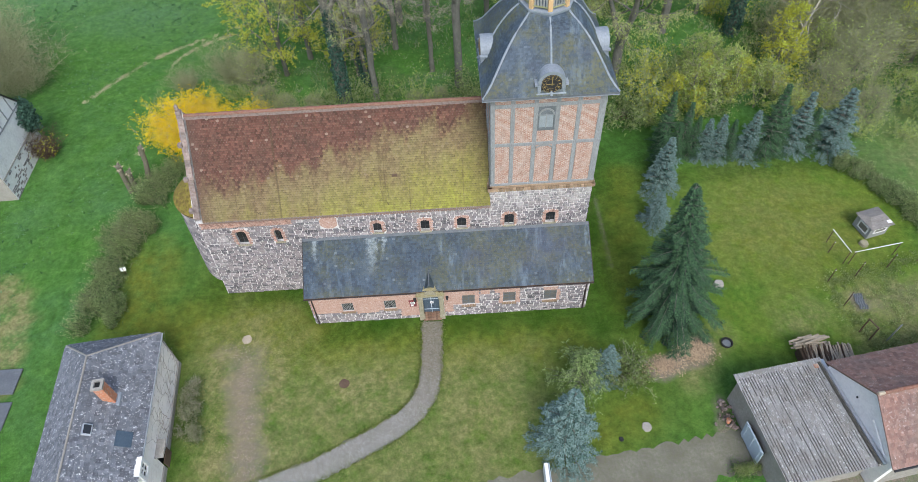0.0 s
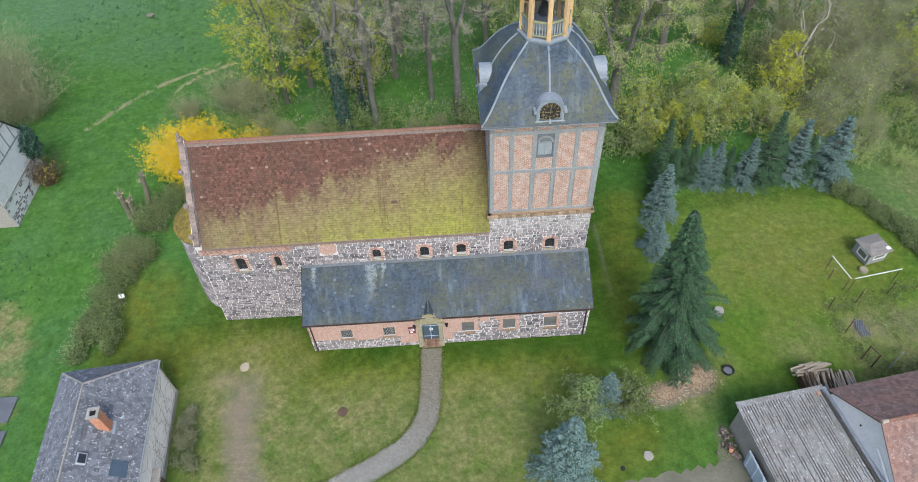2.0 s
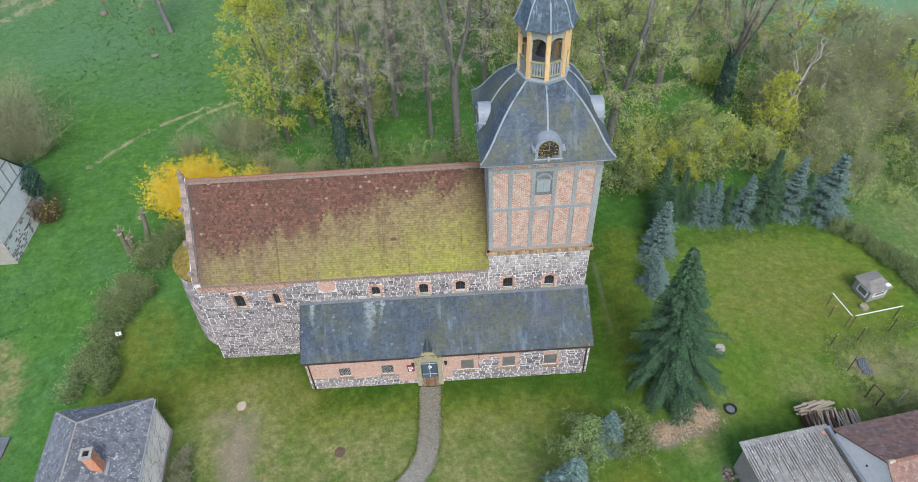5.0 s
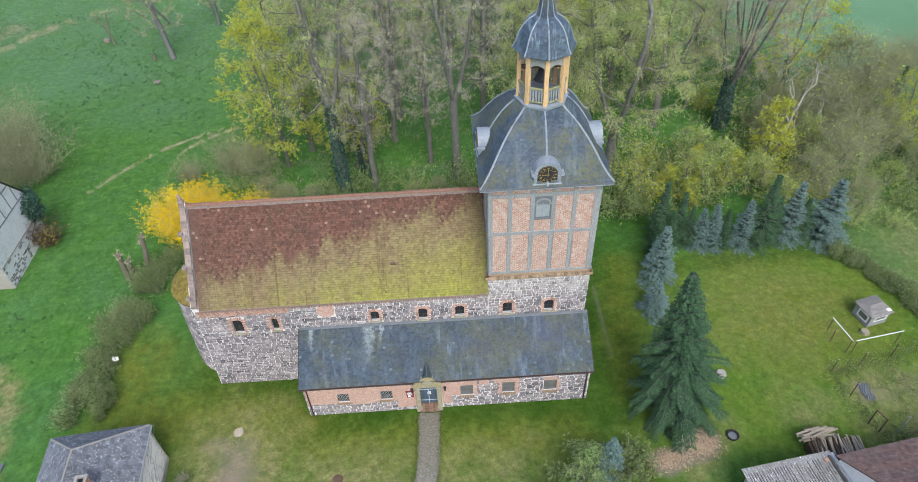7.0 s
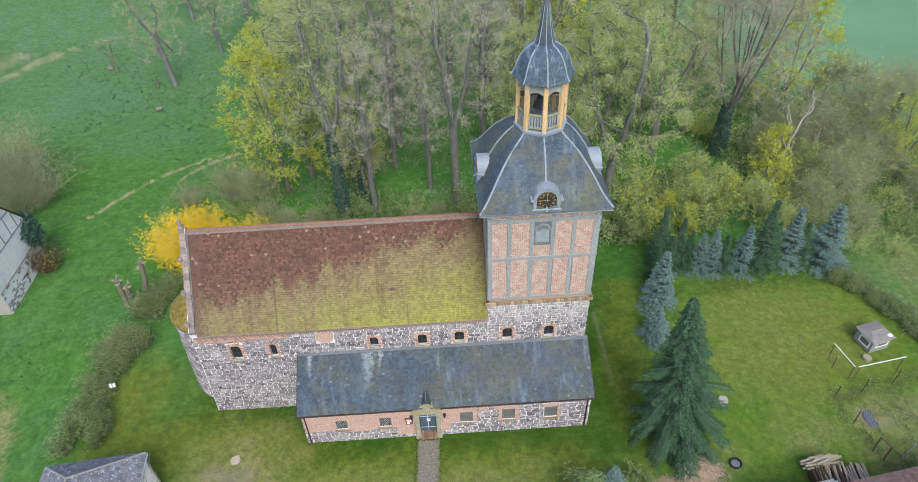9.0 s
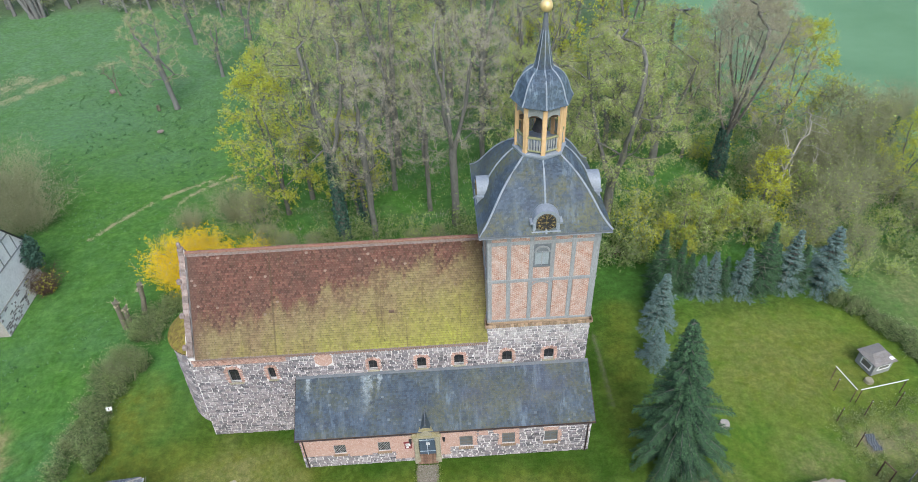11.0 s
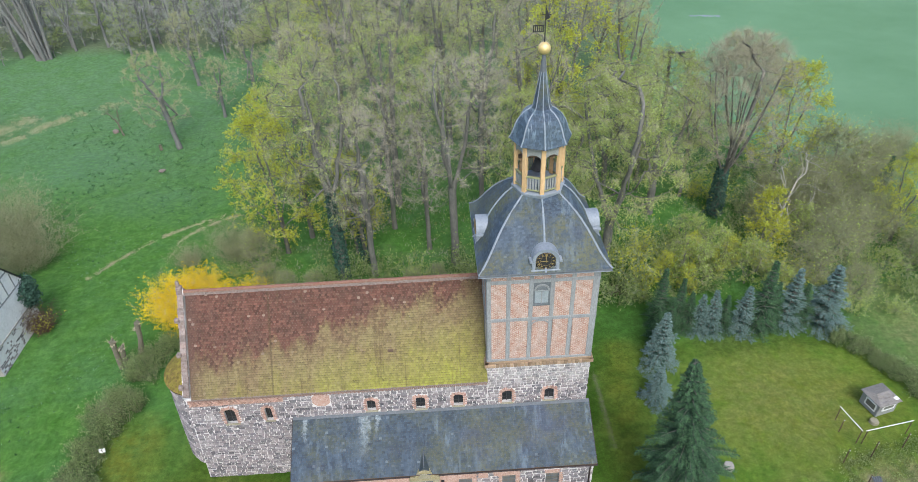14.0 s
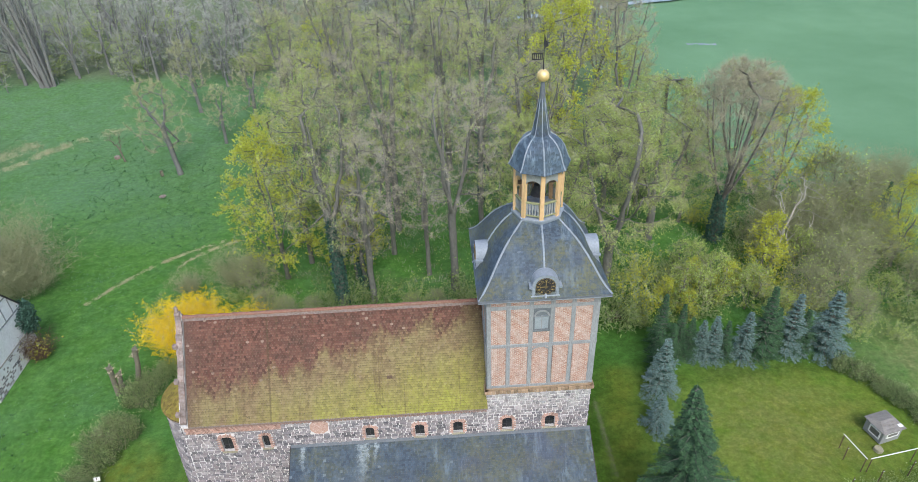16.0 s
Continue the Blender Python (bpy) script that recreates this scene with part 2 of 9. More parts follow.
def slate_material(name, base, light, stain, stain_amount=0.5, moss_amount=0.35, rough=0.55, runs=()):
    """Slates; runs are lime stains below the ridge as (x, half width, lower z, upper z)."""
    m, nt, b = graph(name, rough)
    v = coords(nt)
    isl = nt.nodes.new("ShaderNodeNewGeometry").outputs["Random Per Island"]
    col = ramp(nt, isl, [(0.0, tuple(c * 0.72 for c in base)), (0.6, base), (0.985, tuple(c * 1.3 for c in base)), (1.0, tuple((2 * c + d) / 3 for c, d in zip(base, light)))])
    streak = noise_fac(nt, coords(nt, (1.0, 0.28, 0.28)), 1.1, 6, 0.75, 0.5, 0.68)
    col = mix(nt, maths(nt, "MULTIPLY", streak, stain_amount), col, stain)
    turned = nd(nt, "Mapping")
    turned.inputs["Rotation"].default_value = (0, 0, radians(-50))
    turned.inputs["Scale"].default_value = (2.0, 0.4, 0.6)
    nt.links.new(nt.nodes.new("ShaderNodeNewGeometry").outputs["Position"], turned.inputs["Vector"])
    slant = maths(nt, "MULTIPLY", noise_fac(nt, turned.outputs["Vector"], 1.0, 6, 0.7, 0.53, 0.62), noise_fac(nt, v, 0.2, 3, 0.5, 0.42, 0.6))
    col = mix(nt, maths(nt, "MULTIPLY", slant, stain_amount), col, tuple(c * 1.25 for c in stain))
    dim = noise_fac(nt, v, 0.5, 6, 0.7, 0.45, 0.65)
    col = mix(nt, maths(nt, "MULTIPLY", dim, 0.55), col, tuple(c * 0.6 for c in base))
    drip = noise_fac(nt, coords(nt, (1.0, 0.10, 0.10)), 2.3, 4, 0.7, 0.66, 0.74)
    col = mix(nt, maths(nt, "MULTIPLY", drip, stain_amount * 0.9), col, light)
    col = mix(nt, maths(nt, "MULTIPLY", noise_fac(nt, v, 0.28, 5, 0.6, 0.52, 0.66), 0.35), col, (base[0] * 1.4, base[1] * 0.95, base[2] * 1.05))
    moss = noise_fac(nt, v, 0.35, 6, 0.7, 0.42, 0.58)
    col = mix(nt, maths(nt, "MULTIPLY", maths(nt, "MULTIPLY", moss, noise_fac(nt, v, 5.0, 5, 0.7, 0.35, 0.55)), moss_amount), col, (0.115, 0.115, 0.045))
    if runs:
        sep = nd(nt, "SeparateXYZ")
        nt.links.new(nt.nodes.new("ShaderNodeNewGeometry").outputs["Position"], sep.inputs[0])
        wander = noise_fac(nt, v, 1.1, 6, 0.75, 0.3, 0.7)
        for x0, wide, z0, z1 in runs:
            dx = maths(nt, "ABSOLUTE", maths(nt, "ADD", maths(nt, "SUBTRACT", sep.outputs["X"], x0 + 0.35), maths(nt, "MULTIPLY", wander, 0.7)))
            side = nd(nt, "MapRange"); side.inputs["From Min"].default_value, side.inputs["From Max"].default_value = wide, wide * 0.3
            down = nd(nt, "MapRange"); down.inputs["From Min"].default_value, down.inputs["From Max"].default_value = z0, z1
            nt.links.new(dx, side.inputs["Value"])
            nt.links.new(sep.outputs["Z"], down.inputs["Value"])
            f = maths(nt, "MULTIPLY", maths(nt, "MULTIPLY", side.outputs[0], down.outputs[0]), noise_fac(nt, v, 4.0, 6, 0.8, 0.35, 0.6))
            col = mix(nt, maths(nt, "MULTIPLY", f, 0.8), col, light)
    nt.links.new(col, b.inputs["Base Color"])
    relief(nt, b, noise_fac(nt, v, 10, 5, 0.7), 0.3, 0.02)
    return m


def grass_material():
    """Lawn, meadow, worn earth, moss, painted shade and haze in one sheet; the weights lie on the ground's points."""
    m, nt, b = graph("grass", 0.95)
    b.inputs["Specular IOR Level"].default_value = 0.1
    v = coords(nt)

    def weight(name):
        a = nt.nodes.new("ShaderNodeAttribute")
        a.attribute_name = name
        return a.outputs["Fac"]

    n_big, n_mid, n_fine = noise_fac(nt, v, 0.12, 5, 0.6), noise_fac(nt, v, 0.9, 6, 0.7), noise_fac(nt, v, 9.0, 6, 0.75, 0.3, 0.7)
    n_blade = noise_fac(nt, v, 26.0, 4, 0.8, 0.35, 0.65)
    n_tuft = noise_fac(nt, v, 2.6, 7, 0.8, 0.38, 0.62)
    n_patch = noise_fac(nt, v, 0.33, 8, 0.75, 0.42, 0.60)
    lawn = mix(nt, n_mid, (0.066, 0.140, 0.022), (0.118, 0.200, 0.036))
    lawn = mix(nt, maths(nt, "MULTIPLY", n_big, 0.4), lawn, (0.150, 0.180, 0.030))
    lawn = mix(nt, maths(nt, "MULTIPLY", n_patch, 0.4), lawn, (0.040, 0.112, 0.012))
    lush = mix(nt, n_mid, (0.060, 0.165, 0.024), (0.106, 0.238, 0.046))
    lush = mix(nt, maths(nt, "MULTIPLY", n_big, 0.35), lush, (0.055, 0.125, 0.042))
    lush = mix(nt, maths(nt, "MULTIPLY", maths(nt, "MULTIPLY", n_patch, n_big), 0.4), lush, (0.115, 0.25, 0.10))
    # haze put into the colour: the meadow turns paler and bluer with distance
    lush = mix(nt, maths(nt, "MULTIPLY", weight("far_haze"), maths(nt, "ADD", 0.55, maths(nt, "MULTIPLY", n_patch, 0.45))), lush, (0.118, 0.222, 0.102))
    # crop green, lightened and blued for the haze over the far field
    field = mix(nt, noise_fac(nt, v, 0.05, 8, 0.65), (0.114, 0.225, 0.118), (0.146, 0.27, 0.150))
    mown = mix(nt, n_mid, (0.078, 0.172, 0.018), (0.120, 0.212, 0.026))
    mown = mix(nt, maths(nt, "MULTIPLY", n_patch, 0.6), mown, (0.172, 0.218, 0.040))
    # arcs that the mower left
    arc = nd(nt, "TexWave", Scale=0.42, Distortion=6.0, Detail=4.0)
    arc.wave_type = "RINGS"
    arc.rings_direction = "Z"
    av = nd(nt, "Mapping")
    av.inputs["Location"].default_value = (-36.0, -2.0, 0.0)
    nt.links.new(v, av.inputs["Vector"])
    nt.links.new(av.outputs["Vector"], arc.inputs["Vector"])
    mown = mix(nt, maths(nt, "MULTIPLY", arc.outputs["Fac"], 0.16), mown, (0.055, 0.125, 0.02))
    col = mix(nt, weight("lawn"), lush, lawn)
    col = mix(nt, weight("mown"), col, mown)
    # shade near walls and spruces, mixed in as a darker green
    col = mix(nt, maths(nt, "MULTIPLY", weight("grass_shade"), maths(nt, "ADD", 0.45, maths(nt, "MULTIPLY", n_patch, 0.4))), col, (0.030, 0.080, 0.006))
    sour = mix(nt, n_mid, (0.135, 0.158, 0.022), (0.195, 0.205, 0.030))
    col = mix(nt, maths(nt, "MULTIPLY", weight("olive"), maths(nt, "ADD", 0.35, maths(nt, "MULTIPLY", noise_fac(nt, v, 0.7, 7, 0.7, 0.36, 0.62), 0.6))), col, sour)
    col = mix(nt, maths(nt, "MULTIPLY", weight("wet"), maths(nt, "MULTIPLY", n_tuft, 0.6)), col, (0.13, 0.235, 0.155))
    col = mix(nt, maths(nt, "MULTIPLY", weight("rough"), maths(nt, "ADD", 0.3, maths(nt, "MULTIPLY", n_patch, 0.6))), col, (0.115, 0.175, 0.058))
    col = mix(nt, maths(nt, "MULTIPLY", weight("litter"), maths(nt, "ADD", 0.5, maths(nt, "MULTIPLY", n_tuft, 0.4))), col, (0.165, 0.16, 0.105))
    dry = maths(nt, "MULTIPLY", weight("dry"), noise_fac(nt, v, 0.55, 8, 0.78, 0.36, 0.57))
    col = mix(nt, maths(nt, "MULTIPLY", dry, 0.95), col, mix(nt, n_tuft, (0.33, 0.285, 0.14), (0.235, 0.23, 0.09)))
    # tufts, clumps and blades: darker and lighter by the piece
    shade = maths(nt, "MULTIPLY", maths(nt, "MULTIPLY", n_tuft, -0.30), 1.0)
    shade = maths(nt, "ADD", shade, maths(nt, "MULTIPLY", n_fine, -0.30))
    shade = maths(nt, "ADD", shade, maths(nt, "MULTIPLY", n_blade, 0.46))
    shade = maths(nt, "ADD", shade, 0.98)
    shade = maths(nt, "MULTIPLY", shade, maths(nt, "ADD", 0.90, maths(nt, "MULTIPLY", noise_fac(nt, v, 1.6, 6, 0.7, 0.55, 0.42), 0.2)))
    grey = nt.nodes.new("ShaderNodeCombineColor")
    for k in range(3):
        nt.links.new(shade, grey.inputs[k])
    col = mix(nt, 1.0, col, grey.outputs[0], "MULTIPLY")
    col = mix(nt, weight("field"), col, field)
    earth = mix(nt, n_fine, (0.15, 0.122, 0.098), (0.33, 0.275, 0.23))
    dw = maths(nt, "MULTIPLY", weight("dirt"), 1.0)
    edge = nd(nt, "MapRange"); edge.inputs["From Min"].default_value, edge.inputs["From Max"].default_value = 0.35, 1.25
    nt.links.new(maths(nt, "ADD", maths(nt, "MULTIPLY", dw, 1.0), maths(nt, "MULTIPLY", maths(nt, "ADD", n_fine, maths(nt, "SUBTRACT", n_tuft, 0.5)), maths(nt, "MULTIPLY", dw, 0.45))), edge.inputs["Value"])
    col = mix(nt, edge.outputs[0], col, earth)
    nt.links.new(col, b.inputs["Base Color"])
    relief(nt, b, maths(nt, "ADD", n_blade, n_fine), 0.6, 0.05)
    return m


def cobble_material():
    """Cobbles: brown and trodden in with soil near the door, clean pale grey further down the path."""
    m, nt, b = graph("grey_cobble", 0.85)
    v = coords(nt)
    sep = nd(nt, "SeparateXYZ")
    nt.links.new(v, sep.inputs[0])
    way = nd(nt, "MapRange")
    way.inputs["From Min"].default_value, way.inputs["From Max"].default_value = -2.5, -8.5
    nt.links.new(maths(nt, "ADD", sep.outputs["Y"], maths(nt, "MULTIPLY", noise_fac(nt, v, 0.6, 4), 1.5)), way.inputs["Value"])
    isl = nt.nodes.new("ShaderNodeNewGeometry").outputs["Random Per Island"]
    brown = ramp(nt, isl, [(0.0, (0.12, 0.105, 0.07)), (0.6, (0.185, 0.155, 0.115)), (1.0, (0.29, 0.26, 0.22))])
    grey = ramp(nt, isl, [(0.0, (0.20, 0.195, 0.19)), (0.5, (0.31, 0.305, 0.30)), (1.0, (0.46, 0.455, 0.45))])
    col = mix(nt, way.outputs[0], brown, grey)
    f = noise_fac(nt, v, 12, 5, 0.7)
    col = mix(nt, maths(nt, "MULTIPLY", f, 0.3), col, (0.16, 0.15, 0.13))
    nt.links.new(col, b.inputs["Base Color"])
    relief(nt, b, f, 0.4, 0.02)
    return m


def leaf_material(name, c1, c2, c3, spread=0.35, through=0.45, big=0.3):
    """Thin leaves: coloured by a coarse noise and leaf by leaf, and letting some light through."""
    m, nt, b = graph(name, 0.75)
    v = coords(nt)
    col = mix(nt, noise_fac(nt, v, big), c1, c2)
    isl = nt.nodes.new("ShaderNodeNewGeometry").outputs["Random Per Island"]
    col = mix(nt, isl, col, c3)
    hsv = nd(nt, "HueSaturation")
    rng = nd(nt, "MapRange")
    rng.inputs["To Min"].default_value, rng.inputs["To Max"].default_value = 1 - spread, 1 + spread
    nt.links.new(isl, rng.inputs["Value"])
    nt.links.new(rng.outputs["Result"], hsv.inputs["Value"])
    nt.links.new(col, hsv.inputs["Color"])
    nt.links.new(hsv.outputs["Color"], b.inputs["Base Color"])
    t = nt.nodes.new("ShaderNodeBsdfTranslucent")
    nt.links.new(hsv.outputs["Color"], t.inputs["Color"])
    ms = nt.nodes.new("ShaderNodeMixShader")
    ms.inputs[0].default_value = through
    nt.links.new(b.outputs[0], ms.inputs[1])
    nt.links.new(t.outputs[0], ms.inputs[2])
    nt.links.new(ms.outputs[0], nt.nodes["Material Output"].inputs["Surface"])
    return m


